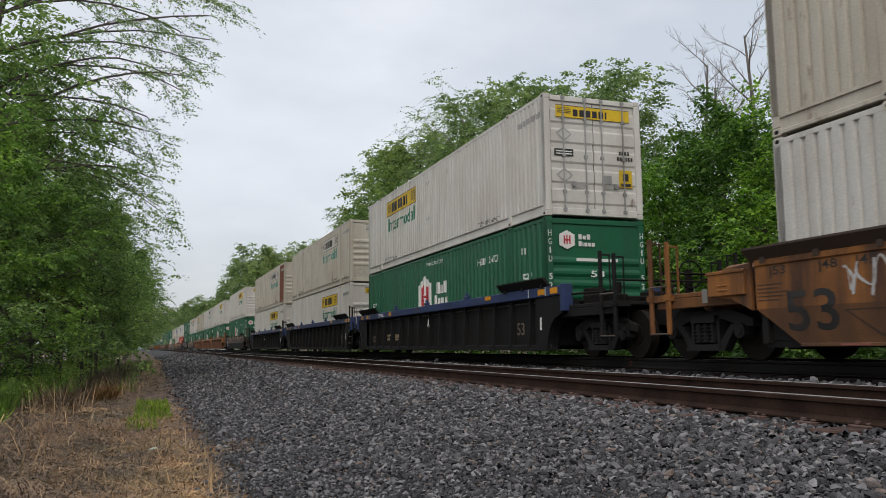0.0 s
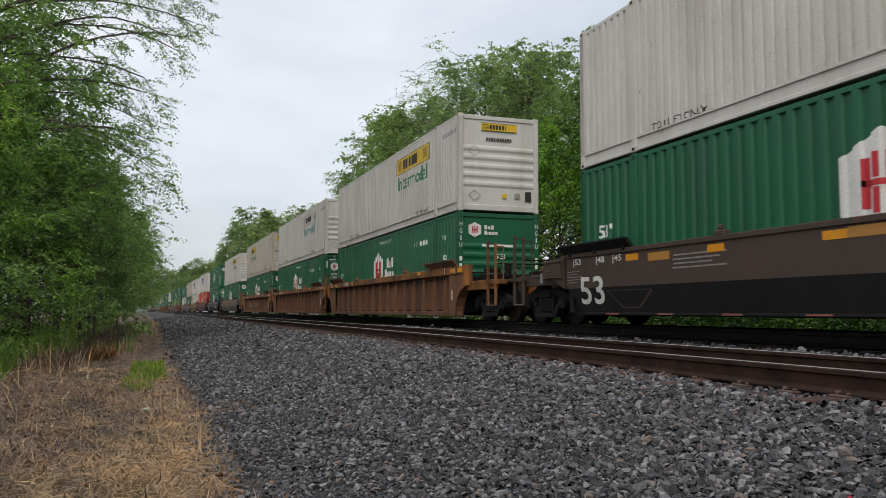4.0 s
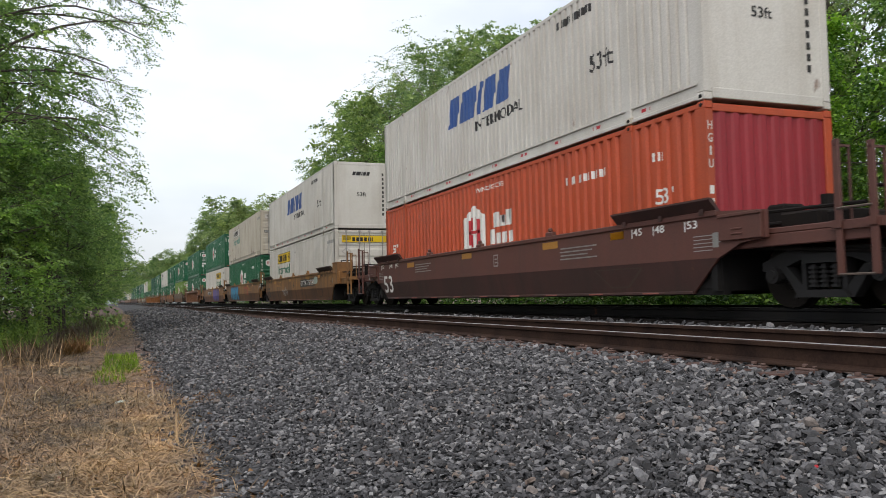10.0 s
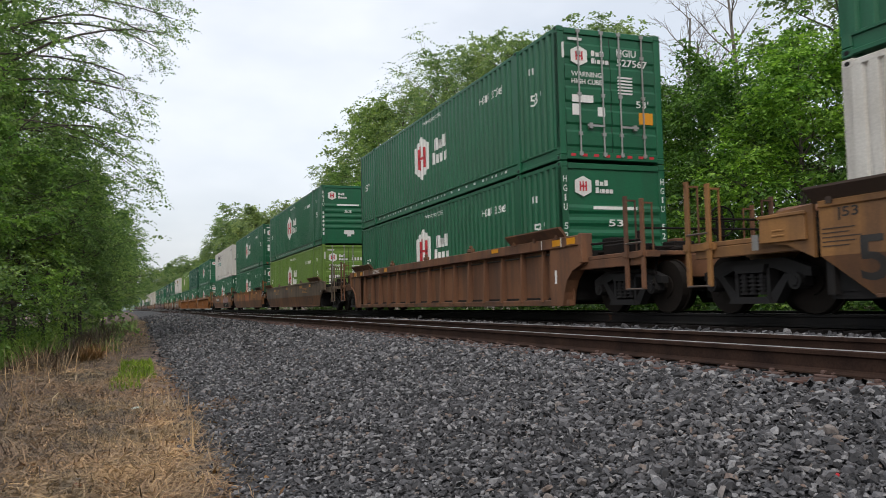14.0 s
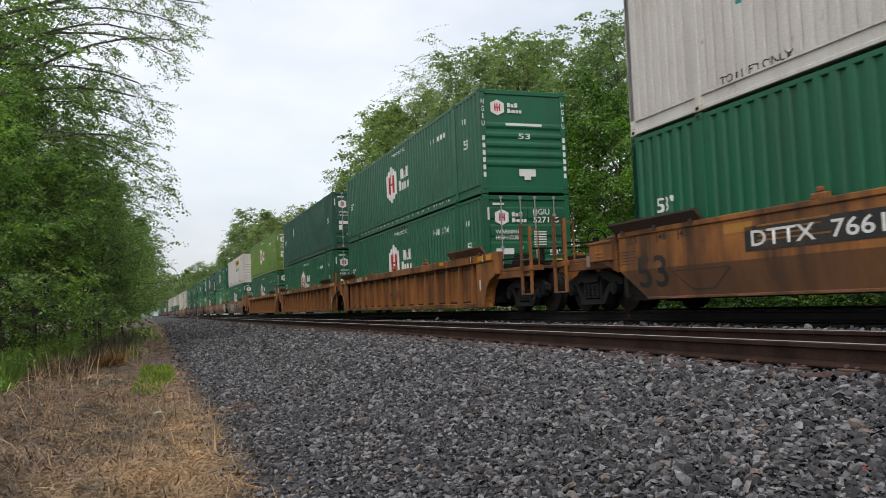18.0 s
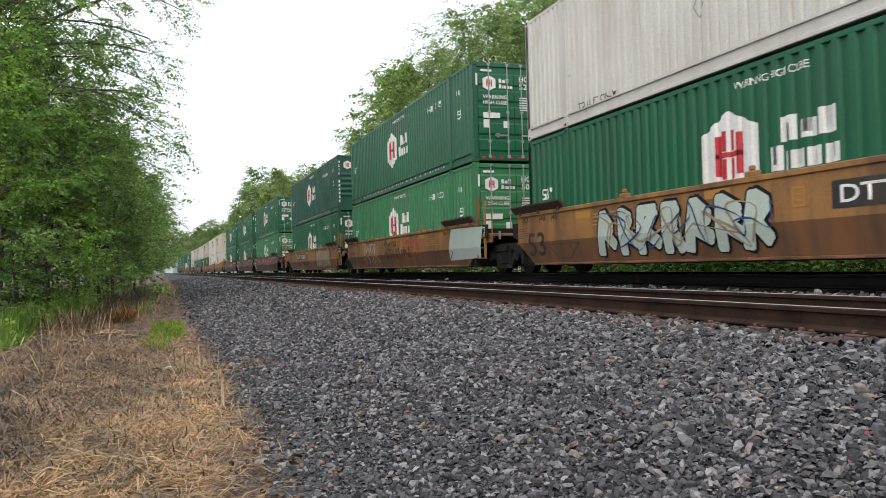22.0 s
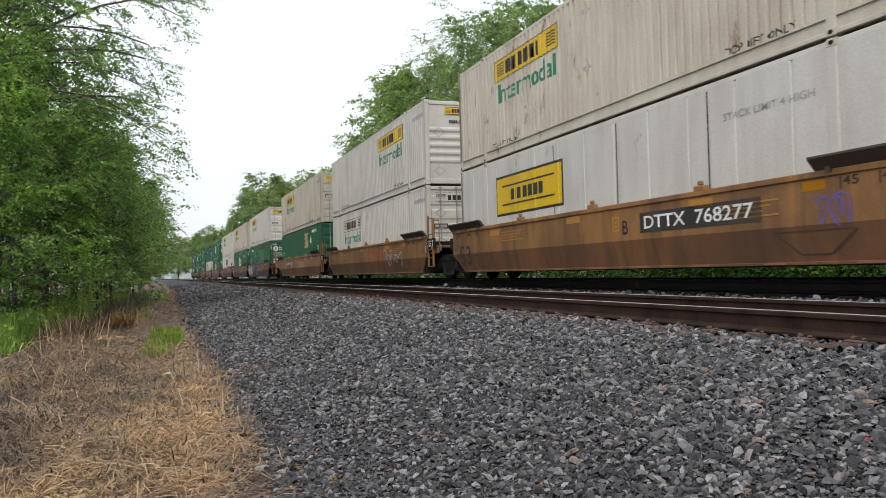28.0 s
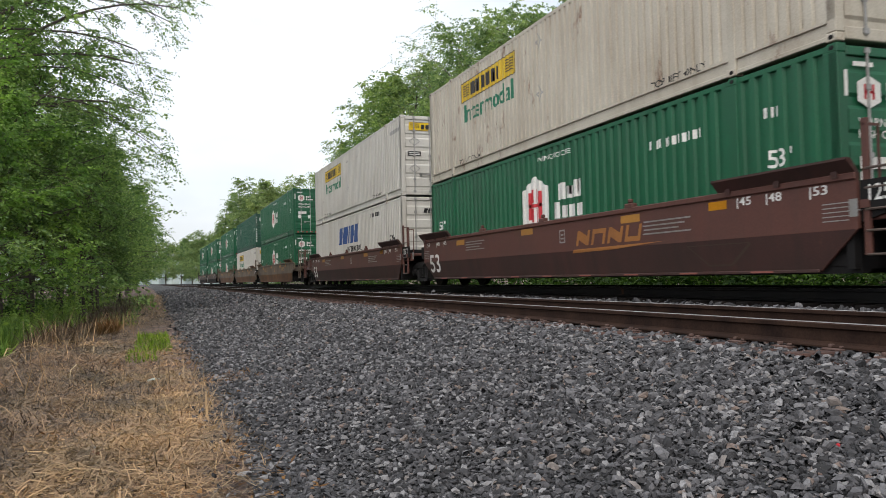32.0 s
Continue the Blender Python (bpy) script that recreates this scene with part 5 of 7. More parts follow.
def on_end(bm, x_left, z_low, lift=0.006):
    for v in bm.verts:
        v.co = Vector((x_left + v.co.x, -lift, z_low + v.co.y))
    for f in bm.faces:
        f.normal_update()
        if f.normal.y > 0:
            f.normal_flip()
    return bm


def logo_shapes(kinds, w, height, gap, low=0.72):
    """A row of plain open shapes the size of letters, in place of a brand name: a arch, c cup, b bar, s block."""
    out, x = [], 0.0
    for k in kinds:
        h = height if k.isupper() else height * low
        kk, t = k.lower(), min(w * 0.34, 0.3 * h)
        if kk == "a":
            p = [(0, 0), (t, 0), (t, h - t), (w - t, h - t), (w - t, 0), (w, 0), (w, h), (0, h)]
        elif kk == "c":
            p = [(0, 0), (w, 0), (w, h), (w - t, h), (w - t, t), (t, t), (t, h), (0, h)]
        elif kk == "h":
            p = [(0, 0), (t, 0), (t, h * 0.4), (w - t, h * 0.4), (w - t, 0), (w, 0), (w, h), (w - t, h), (w - t, h * 0.6), (t, h * 0.6), (t, h), (0, h)]
        elif kk == "b":
            p = [(0, 0), (t, 0), (t, h), (0, h)]
        else:
            p = [(0, 0), (w, 0), (w, h), (0, h)]
        out.append([(x + a, c) for a, c in p])
        x += (t if kk == "b" else w) + gap
    return out


def diamond(w, h, t):
    """Thin outline of a placard holder."""
    o = [(0, h / 2), (w / 2, 0), (w, h / 2), (w / 2, h)]
    c = [(w / 2 + (x - w / 2) * (1 - 3 * t / w), h / 2 + (y - h / 2) * (1 - 3 * t / h)) for x, y in o]
    return [[o[k], o[(k + 1) % 4], c[(k + 1) % 4], c[k]] for k in range(4)]


def stack(text, h, gap):
    """Letters set one under another."""
    bm = bmesh.new()
    y = 0.0
    for ch in text:
        if ch != " ":
            one = word(ch, h * (0.25 if ch in "I1" else 0.62), h)
            for v in one.verts:
                v.co.y -= y
                if ch in "I1":
                    v.co.x += h * 0.18
            me = bpy.data.meshes.new("letter")
            one.to_mesh(me)
            one.free()
            bm.from_mesh(me)
            bpy.data.meshes.remove(me)
        y += h + gap
    return bm


def side_marks(ob, marks, style, door, number):
    """Painted marks of the long side that faces the path."""
    def put(key, build, mat, y, z, lift=0.004, name="marking", label=""):
        shared(("side", key, y, z, style, lift), name, lambda: on_side(build(), y, z, style, lift), M[mat], ob, label=label)
    left = 13.35 if door else 6.35
    if marks in ("hub", "hub_plain"):
        put("hex", lambda: flat_poly(hexagon(0.66, 0.68, 1.28, 1.36)), "ink_white", 9.5, 0.9, 0.004, "emblem", "white hexagon emblem")
        put("hexbars", lambda: flat_poly(rect(0.36, 0.36, 0.46, 1.0), rect(0.53, 0.30, 0.63, 0.62), rect(0.69, 0.30, 0.79, 0.62), rect(0.53, 0.74, 0.63, 1.06), rect(0.69, 0.74, 0.79, 1.06), rect(0.86, 0.36, 0.96, 1.0), rect(0.36, 0.64, 0.96, 0.72)), "ink_red", 9.5, 0.9, 0.009, "emblem_mark", "red bars of the emblem")
        put("hub1", lambda: flat_poly(*logo_shapes("AcC", 0.30, 0.36, 0.07)), "ink_white", 7.72, 1.60, 0.004, "lettering")
        put("hub2", lambda: flat_poly(*logo_shapes("Cbcaca"[:5], 0.255, 0.36, 0.055)), "ink_white", 7.95, 1.2, 0.004, "lettering")
        put("warn", lambda: word("WARNING HIGH CUBE", 1.5, 0.11), "ink_white", 8.65, 2.55, 0.004, "lettering")
        if number:
            put("num" + number, lambda: word("HGIU " + number, 1.45, 0.19), "ink_white", 4.2, 2.14, 0.004, "lettering")
        else:
            put("num", lambda: flat_poly(*glyph_bars([0.06] * 4 + [0.02] + [0.06] * 6, 0.15, 0.08, range(11))), "ink_white", 4.2, 2.14, 0.004, "number_line")
        put("wtp", lambda: flat_poly(*glyph_bars([0.07, 0.03, 0.07], 0.15, 0.05, range(3))), "ink_white", 1.35, 2.15, 0.004, "number_line")
        put("len", lambda: word("53'", 0.42, 0.27), "ink_white", 1.3, 1.42, 0.004, "lettering")
        put("len", lambda: word("53'", 0.42, 0.27), "ink_white", 15.45, 1.42, 0.004, "lettering")
        if marks == "hub":
            put("slots", lambda: flat_poly(*[rect(i * 0.6, 0, i * 0.6 + 0.32, 0.06) for i in range(19)]), "ink_white", 13.8, 0.145, -0.026, "reflective_strip")
    elif marks.startswith("jb"):
        if marks == "jb_mid":
            left = 7.4
        if marks == "jb_low":
            put("border", lambda: flat_poly(rect(-0.06, -0.06, 3.76, 0.98)), "ink_black", 13.4, 1.42, 0.004, "sign_border")
            put("ysign", lambda: flat_poly(rect(0, 0, 3.7, 0.92)), "yellow", 13.4, 1.42, 0.008, "sign_panel", "yellow sign panel")
            put("nframe", lambda: flat_poly(rect(0.35, 0.2, 3.35, 0.24), rect(0.35, 0.68, 3.35, 0.72), *[[(0.9 + x, 0.32), (0.9 + x + w, 0.32), (0.9 + x + w, 0.6), (0.9 + x, 0.6)] for x, w in ((0, 0.2), (0.26, 0.06), (0.38, 0.22), (0.72, 0.24), (1.02, 0.24), (1.32, 0.24), (1.62, 0.22))]), "ink_black", 13.4, 1.42, 0.012, "lettering")
            for y in (10.1, 7.4, 4.6):
                put("seam", lambda: flat_poly(rect(0, 0, 0.035, 2.45)), "grey", y, 0.31, 0.006, "panel_seam", "dark upright panel seam")
            put("stackl", lambda: word("STACK LIMIT 4 HIGH", 1.9, 0.12), "galv", 4.2, 2.2, 0.004, "lettering")
            return
        faded = marks == "jb_faded"
        put("ypanel" + marks, lambda: flat_poly(rect(0, 0, 3.65, 0.56)), "white" if faded else "yellow", left, 1.99, 0.004, "sign_panel", "pale sign panel" if faded else "yellow sign panel")
        put("yline", lambda: flat_poly(rect(0, 0, 3.65, 0.02), rect(0, 0.54, 3.65, 0.56), rect(0, 0.02, 0.02, 0.54), rect(3.63, 0.02, 3.65, 0.54), *[[(0.1 + 0.02 * i, 0.42 - 0.07 * i), (0.62, 0.42 - 0.07 * i), (0.62, 0.45 - 0.07 * i), (0.1 + 0.02 * i, 0.45 - 0.07 * i)] for i in range(5)], *[[(3.03, 0.42 - 0.07 * i), (3.55 - 0.02 * i, 0.42 - 0.07 * i), (3.55 - 0.02 * i, 0.45 - 0.07 * i), (3.03, 0.45 - 0.07 * i)] for i in range(5)]), "ink_black", left, 1.99, 0.009, "sign_border")
        put("yname", lambda: flat_poly(*logo_shapes("CAHCAB", 0.27, 0.34, 0.09)), "ink_black", left - 0.72, 2.1, 0.009, "lettering")
        put("inter", lambda: word("Intermodal", 3.25, 0.50), "ink_teal" if faded else "ink_green", left - 0.2, 1.40, 0.004, "lettering")
        put("top", lambda: word("TOP LIFT ONLY", 1.5, 0.13), "ink_black", 4.1, 0.28, 0.004, "lettering")
        put("top", lambda: word("TOP LIFT ONLY", 1.5, 0.13), "ink_black", 13.6, 0.28, 0.004, "lettering")
        put("dia", lambda: flat_poly(*diamond(0.28, 0.4, 0.025)), "galv", left + 2.2 if not door else 8.6, 1.0, 0.004, "placard_holder")
        put("dia2", lambda: flat_poly(*diamond(0.28, 0.4, 0.025)), "galv", left + 2.2 if not door else 8.6, 2.2, 0.004, "placard_holder")
        put("num2", lambda: flat_poly(*glyph_bars([0.1] * 4 + [0.02] + [0.1] * 6, 0.14, 0.03, range(11))), "galv", 1.5, 2.35, 0.004, "number_line")
    elif marks == "swift":
        put("swift", lambda: flat_poly(*glyph_bars([0.62, 0.95, 0.22, 0.6, 0.6], 0.78, 0.16, range(5), 1.0, 0.28)), "ink_blue", 10.4, 1.6, 0.004, "lettering")
        put("swift2", lambda: word("INTERMODAL", 2.6, 0.26), "ink_black", 8.6, 1.2, 0.004, "lettering")
        put("ft", lambda: word("53ft", 0.75, 0.34), "ink_black", 3.2 if not door else 1.7, 1.25, 0.004, "lettering")
        put("redm", lambda: flat_poly(*[rect(i * 1.5, 0, i * 1.5 + 0.3, 0.06) for i in range(10)]), "ink_red", 15.2, 0.14, -0.026, "reflective_strip")
        put("num2", lambda: flat_poly(*glyph_bars([0.1] * 4 + [0.02] + [0.1] * 6, 0.16, 0.03, range(11))), "ink_black", 4.4, 2.45, 0.004, "number_line")
    elif marks == "emp":
        put("emp_bg", lambda: flat_poly(rect(0, 0, 1.5, 0.9)), "straw_sign", 6.0, 1.66, 0.004, "sign_panel", "tan sign panel")
        put("emp_l", lambda: flat_poly(rect(0.12, 0.12, 0.2, 0.78), rect(0.2, 0.12, 0.5, 0.22), rect(0.2, 0.4, 0.45, 0.5), rect(0.2, 0.68, 0.5, 0.78), [(0.55, 0.3), (0.65, 0.3), (0.8, 0.7), (0.7, 0.7)], [(0.8, 0.7), (0.9, 0.7), (1.02, 0.3), (0.92, 0.3)]), "ink_black", 6.0, 1.66, 0.009, "lettering")
        put("emp_p", lambda: flat_poly(rect(1.08, 0.12, 1.18, 0.78), rect(1.18, 0.42, 1.38, 0.5), rect(1.18, 0.7, 1.38, 0.78), rect(1.3, 0.5, 1.4, 0.7)), "ink_blue", 6.0, 1.66, 0.009, "lettering")
        put("dia3", lambda: flat_poly([(0, 0.3), (0.25, 0), (0.5, 0.3), (0.25, 0.6)]), "ink_white", 3.9, 1.75, 0.004, "placard")
        put("num", lambda: flat_poly(*glyph_bars([0.12] * 4 + [0.02] + [0.12] * 6, 0.16, 0.035, range(11))), "ink_white", 3.2, 2.5, 0.004, "number_line")
        put("len", lambda: word("53'", 0.42, 0.27), "ink_white", 1.3, 1.42, 0.004, "lettering")
        put("len", lambda: word("53'", 0.42, 0.27), "ink_white", 15.45, 1.42, 0.004, "lettering")
    elif marks == "patched":
        put("patch1", lambda: flat_poly(rect(0, 0, 3.4, 1.35)), "light_green", 7.6, 1.2, 0.004, "patch", "lighter green patch of paint")
        put("patch2", lambda: flat_poly(rect(0, 0, 5.0, 0.2)), "rust_panel", 7.6, 2.42, 0.006, "patch", "rusty brown patch")
        put("dia3", lambda: flat_poly([(0, 0.3), (0.2, 0), (0.4, 0.3), (0.2, 0.6)]), "ink_white", 11.6, 1.75, 0.004, "placard")
        put("len", lambda: word("53'", 0.42, 0.27), "ink_white", 15.45, 1.42, 0.004, "lettering")
        put("len", lambda: word("53'", 0.42, 0.27), "ink_white", 1.3, 1.42, 0.004, "lettering")
        put("num", lambda: flat_poly(*glyph_bars([0.12] * 4 + [0.02] + [0.12] * 6, 0.16, 0.035, range(11))), "ink_white", 14.0, 2.4, 0.004, "number_line")
    elif marks == "diamond":
        put("dia3", lambda: flat_poly([(0, 0.3), (0.2, 0), (0.4, 0.3), (0.2, 0.6)]), "ink_white", 12.2, 1.7, 0.004, "placard")
        put("len", lambda: word("53'", 0.42, 0.27), "ink_white", 1.3, 1.42, 0.004, "lettering")
        put("len", lambda: word("53'", 0.42, 0.27), "ink_white", 15.45, 1.42, 0.004, "lettering")


def end_marks(ob, marks, end, number):
    def put(key, build, mat, x, z, lift=0.006, name="marking", label=""):
        shared(("end", key, x, z, lift), name, lambda: on_end(build(), x, z, lift), M[mat], ob, label=label)
    lift = 0.004 if end == "door" else 0.003
    if end == "upright":
        put("evu", lambda: stack("HGIU", 0.14, 0.06), "ink_white", -1.26, 2.45, 0.005, "lettering")
        put("evub", lambda: flat_poly(*[rect(0, -0.2 * k, 0.08, 0.13 - 0.2 * k) for k in range(6)]), "ink_white", -1.26, 1.45, 0.005, "number_line")
        return
    if marks in ("hub", "hub_plain", "patched", "diamond"):
        zz = 2.15 if end != "door" else 2.05
        put("ehex", lambda: flat_poly(hexagon(0.2, 0.22, 0.4, 0.44)), "ink_white", -0.98, zz, lift, "emblem", "white hexagon emblem")
        put("ebars", lambda: flat_poly(rect(0.11, 0.12, 0.15, 0.32), rect(0.18, 0.11, 0.215, 0.33), rect(0.25, 0.12, 0.29, 0.32), rect(0.11, 0.2, 0.29, 0.235)), "ink_red", -0.98, zz, lift + 0.005, "emblem_mark")
        put("en1", lambda: flat_poly(*logo_shapes("AcC", 0.085, 0.12, 0.025)), "ink_white", -0.48, zz + 0.24, lift, "lettering")
        put("en2", lambda: flat_poly(*logo_shapes("Cbcac", 0.08, 0.12, 0.02)), "ink_white", -0.48, zz + 0.08, lift, "lettering")
        if end == "door":
            if number:
                put("enum", lambda: word("HGIU", 0.5, 0.16), "ink_white", 0.16, 2.34, lift, "lettering")
                put("enum2" + number, lambda: word(number, 0.78, 0.16), "ink_white", 0.16, 2.12, lift, "lettering")
            else:
                put("enum2", lambda: flat_poly(*glyph_bars([0.08] * 6, 0.15, 0.06, range(6))), "ink_white", 0.16, 2.12, lift, "number_line")
            put("ewarn", lambda: word("WARNING", 0.75, 0.11), "ink_white", -0.98, 1.82, lift, "lettering")
            put("ewarn2", lambda: word("HIGH CUBE", 0.75, 0.11), "ink_white", -0.98, 1.66, lift, "lettering")
            put("e53", lambda: word("53'", 0.32, 0.16), "ink_white", 0.62, 1.22, lift, "lettering")
            put("eplates", lambda: flat_poly(rect(0, 0.28, 0.52, 0.44), rect(0, 0, 0.18, 0.24), rect(0.62, 0, 0.8, 0.2)), "ink_white", -0.98, 0.98, lift, "data_plate")
            put("eyel", lambda: flat_poly(rect(0, 0, 0.36, 0.26)), "amber", 0.68, 0.86, lift, "sticker", "orange-yellow sticker")
            put("elines", lambda: flat_poly(*[rect(0, i * 0.07, 0.38, i * 0.07 + 0.035) for i in range(6)]), "ink_white", 0.16, 1.5, lift, "number_line")
            put("ered", lambda: flat_poly(*[rect(i * 0.28, 0, i * 0.28 + 0.12, 0.06) for i in range(8)]), "ink_red", -1.05, 0.09, 0.006, "reflective_strip")
            put("etab", lambda: flat_poly(rect(0, 0, 0.06, 0.34), rect(0.16, 0.4, 0.5, 0.46)), "ink_white", -1.2, 2.2, 0.006, "reflective_strip")
        else:
            code = "HGIU " + number
            for x in (-1.26, 1.17):
                put("ev" + code, lambda: stack(code, 0.14, 0.06), "ink_white", x, 2.45, 0.005, "lettering")
                if not number:
                    put("evb", lambda: flat_poly(*[rect(0, -0.2 * k, 0.08, 0.13 - 0.2 * k) for k in range(6)]), "ink_white", x, 1.45, 0.005, "number_line")
            put("ewb", lambda: flat_poly(rect(0, 0, 1.1, 0.07)), "ink_white", -0.55, 1.88, 0.003, "number_line")
            put("e53b", lambda: word("53", 0.36, 0.15), "ink_white", -0.18, 1.52, 0.003, "lettering")
            put("eplate", lambda: flat_poly(rect(0, 0, 0.5, 0.2), rect(0.15, -0.1, 0.35, 0)), "ink_white", -0.2, 0.48, 0.001, "data_plate")
    elif marks.startswith("jb"):
        big = end == "door"
        w, h = (1.98, 0.3) if big else (1.15, 0.24)
        z = 2.34 if big else 2.42
        faded = marks == "jb_faded"
        put("ej" + str(big), lambda: flat_poly(rect(0, 0, w, h)), "white" if faded else "yellow", -w / 2 - (0 if big else 0.0), z, lift, "sign_panel", "pale sign panel" if faded else "yellow sign panel")
        put("ejn" + str(big), lambda: flat_poly(*logo_shapes("CAHCAB", 0.065 * w, h * 0.55, 0.022 * w)), "ink_black", -0.27 * w, z + 0.05, lift + 0.005, "lettering")
        put("ejl" + str(big), lambda: flat_poly(rect(0, 0, w, 0.012), rect(0, h - 0.012, w, h), *[[(0.04, h - 0.07 - 0.04 * i), (0.2 * w, h - 0.07 - 0.04 * i), (0.2 * w, h - 0.055 - 0.04 * i), (0.04, h - 0.055 - 0.04 * i)] for i in range(4)]), "ink_black", -w / 2, z, lift + 0.005, "sign_border")
        put("edia", lambda: flat_poly(*diamond(0.42, 0.34, 0.022)), "galv", -1.0, 1.78 if big else 1.62, lift, "placard_holder")
        put("edia", lambda: flat_poly(*diamond(0.42, 0.34, 0.022)), "galv", -1.0, 0.8 if big else 0.3, lift, "placard_holder")
        if big:
            put("ebk", lambda: flat_poly(rect(0, 0, 0.5, 0.17)), "ink_black", -1.05, 1.42, lift, "data_plate", "black notice plate")
            put("ebl", lambda: flat_poly(rect(0.04, 0.04, 0.46, 0.065), rect(0.04, 0.1, 0.46, 0.125)), "ink_white", -1.05, 1.42, lift + 0.005, "number_line")
            put("eye", lambda: flat_poly(rect(0, 0, 0.36, 0.42)), "yellow", 0.66, 0.75, lift, "sticker", "yellow sticker")
            put("eyb", lambda: flat_poly(rect(0.04, 0.03, 0.32, 0.1), rect(0.1, 0.16, 0.26, 0.34)), "ink_black", 0.66, 0.75, lift + 0.005, "sticker_print")
            put("egr", lambda: flat_poly(rect(0, 0, 0.22, 0.2)), "galv", 0.24, 0.82, lift, "data_plate")
            put("enb", lambda: flat_poly(*glyph_bars([0.055] * 6, 0.09, 0.02, range(6))), "ink_black", 0.62, 1.4, lift, "number_line")
            put("enb2", lambda: flat_poly(*glyph_bars([0.055] * 4, 0.09, 0.02, range(4))), "ink_black", 0.68, 1.54, lift, "number_line")
        else:
            put("enb3", lambda: flat_poly(*glyph_bars([0.06] * 4 + [0.02] + [0.06] * 6, 0.1, 0.02, range(11))), "ink_black", -0.42, 2.12, lift, "number_line")
            put("eb4", lambda: flat_poly(rect(0, 0, 0.18, 0.16)), "galv", 0.5, 0.42, lift, "data_plate")
            put("eb5", lambda: flat_poly(rect(0, 0, 0.2, 0.3)), "ink_black", 0.85, 0.35, lift, "document_box")
            put("eb6", lambda: flat_poly(rect(0, 0, 0.14, 0.13)), "yellow", 0.1, 0.42, lift, "sticker")
    elif marks == "swift":
        put("es", lambda: flat_poly(*glyph_bars([0.13, 0.2, 0.05, 0.12, 0.13], 0.16, 0.03, range(5), 1.0, 0.28)), "ink_black", -0.5, 2.3, 0.001 if end != "door" else lift, "lettering")
        put("es2", lambda: word("53ft", 0.42, 0.18), "ink_black", -0.3, 1.4, 0.001 if end != "door" else lift, "lettering")
        put("es3", lambda: flat_poly(*[rect(0, -0.19 * i, 0.08, -0.19 * i + 0.12) for i in range(10)]), "ink_black", 0.82, 2.3, 0.001 if end != "door" else lift, "number_line")
    elif marks == "emp":
        put("emb", lambda: flat_poly(rect(0, 0, 0.62, 0.36)), "straw_sign", 0.2, 2.1, lift, "sign_panel")


M["straw_sign"] = paint("tan_sign_paint", (0.50, 0.36, 0.16), (0.3, 0.22, 0.1), 0.2)

COLOUR_WORDS = {"white": "white", "cream": "dirty cream", "green": "deep green", "dark_green": "dark green", "lime": "lime-green", "light_green": "faded green", "orange": "orange-red"}
MARK_WORDS = {"hub": "white hexagon emblem", "hub_plain": "white hexagon emblem", "jb": "yellow sign panels", "jb_faded": "faded sign lettering", "jb_mid": "yellow sign panel", "jb_low": "big yellow sign", "swift": "slanted blue lettering", "emp": "tan sign panel", "patched": "patched paint", "diamond": "white placard", "none": "rust streaks"}
END_WORDS = {"door": "barred doors", "ribs": "ribbed end", "plain": "plain end", "upright": "crimson end"}


def container(colour, marks, end, style, upper, extra="", number=""):
    """One 53-foot container; origin under the middle of the end that faces the camera."""
    ob = new("shipping_container")
    mat = M[colour]
    shared("frame", "frame", frame_bm, mat, ob)
    shared("shell", "shell", shell_bm, mat, ob)
    shared(("side", style), "side_panel", lambda: side_panel_bm(style), mat, ob)
    shared(("side", style), "side_panel", lambda: side_panel_bm(style), mat, ob, pose(0, CL, 0, 0, 0, 180))
    for x in (-1, 1):
        for y in (0.089, CL - 0.089):
            for z in (0.059, CH - 0.059):
                c = shared("casting", "corner_casting", casting_bm, mat, ob, pose(x * (CW - 0.081 + 0.004), y, z))
                if x < 0:
                    shared("slot", "casting_hole", slot_bm, M["soot_and_shade"], c, pose(-0.0815, 0, 0))
    for a, b in POSTS:
        for z in (0.059, CH - 0.059):
            c = shared("casting", "corner_casting", casting_bm, mat if colour != "white" else M["cream"], ob, pose(-(CW - 0.081 + 0.024), (a + b) / 2, z))
            shared("slot", "casting_hole", slot_bm, M["soot_and_shade"], c, pose(-0.0815, 0, 0))
    if end == "door":
        for s in (-1, 1):
            d = shared(("door", s), "door", lambda: door_bm(s), mat, ob)
            for x in (0.22, 0.80):
                shared(("bar", s * x), "lock_rod", lambda: bar_bm(s * x), M["galv"], d)
            shared(("handle", s), "door_handle", lambda: handle_bm(s * 0.22, s * 0.42), M["galv"], d)
        shared("gasket", "door_seal", lambda: boxes((-0.012, 0.012, 0.045, 0.066, 0.21, 2.73)), M["grey"], ob)
    elif end == "ribs":
        shared("front", "end_wall", front_wall_bm, mat, ob)
    elif end == "plain":
        shared("plainend", "end_wall", plain_wall_bm, mat, ob)
    else:
        shared("upright", "end_wall", upright_wall_bm, M["crimson"], ob, label="darker crimson end wall")
    shared("backend", "end_wall", plain_wall_bm, mat, ob, pose(0, CL, 0, 0, 0, 180))
    side_marks(ob, marks, style, end == "door", number)
    end_marks(ob, marks, end, number)
    if extra == "rust_panel":
        bm = flat_poly(rect(0, 0, 1.72, 2.55))
        part("rusted_panel", on_side(bm, 1.88, 0.2, style, 0.003), M["rust_panel"], ob, "rusty red-brown bay of the wall")
    return tagged(ob, COLOUR_WORDS[colour] + " container with " + MARK_WORDS[marks] + " and " + END_WORDS[end] + (" on top" if upper else ""), "shipping container", group="containers on the train")


# ---- well cars ----
WS = 1.485


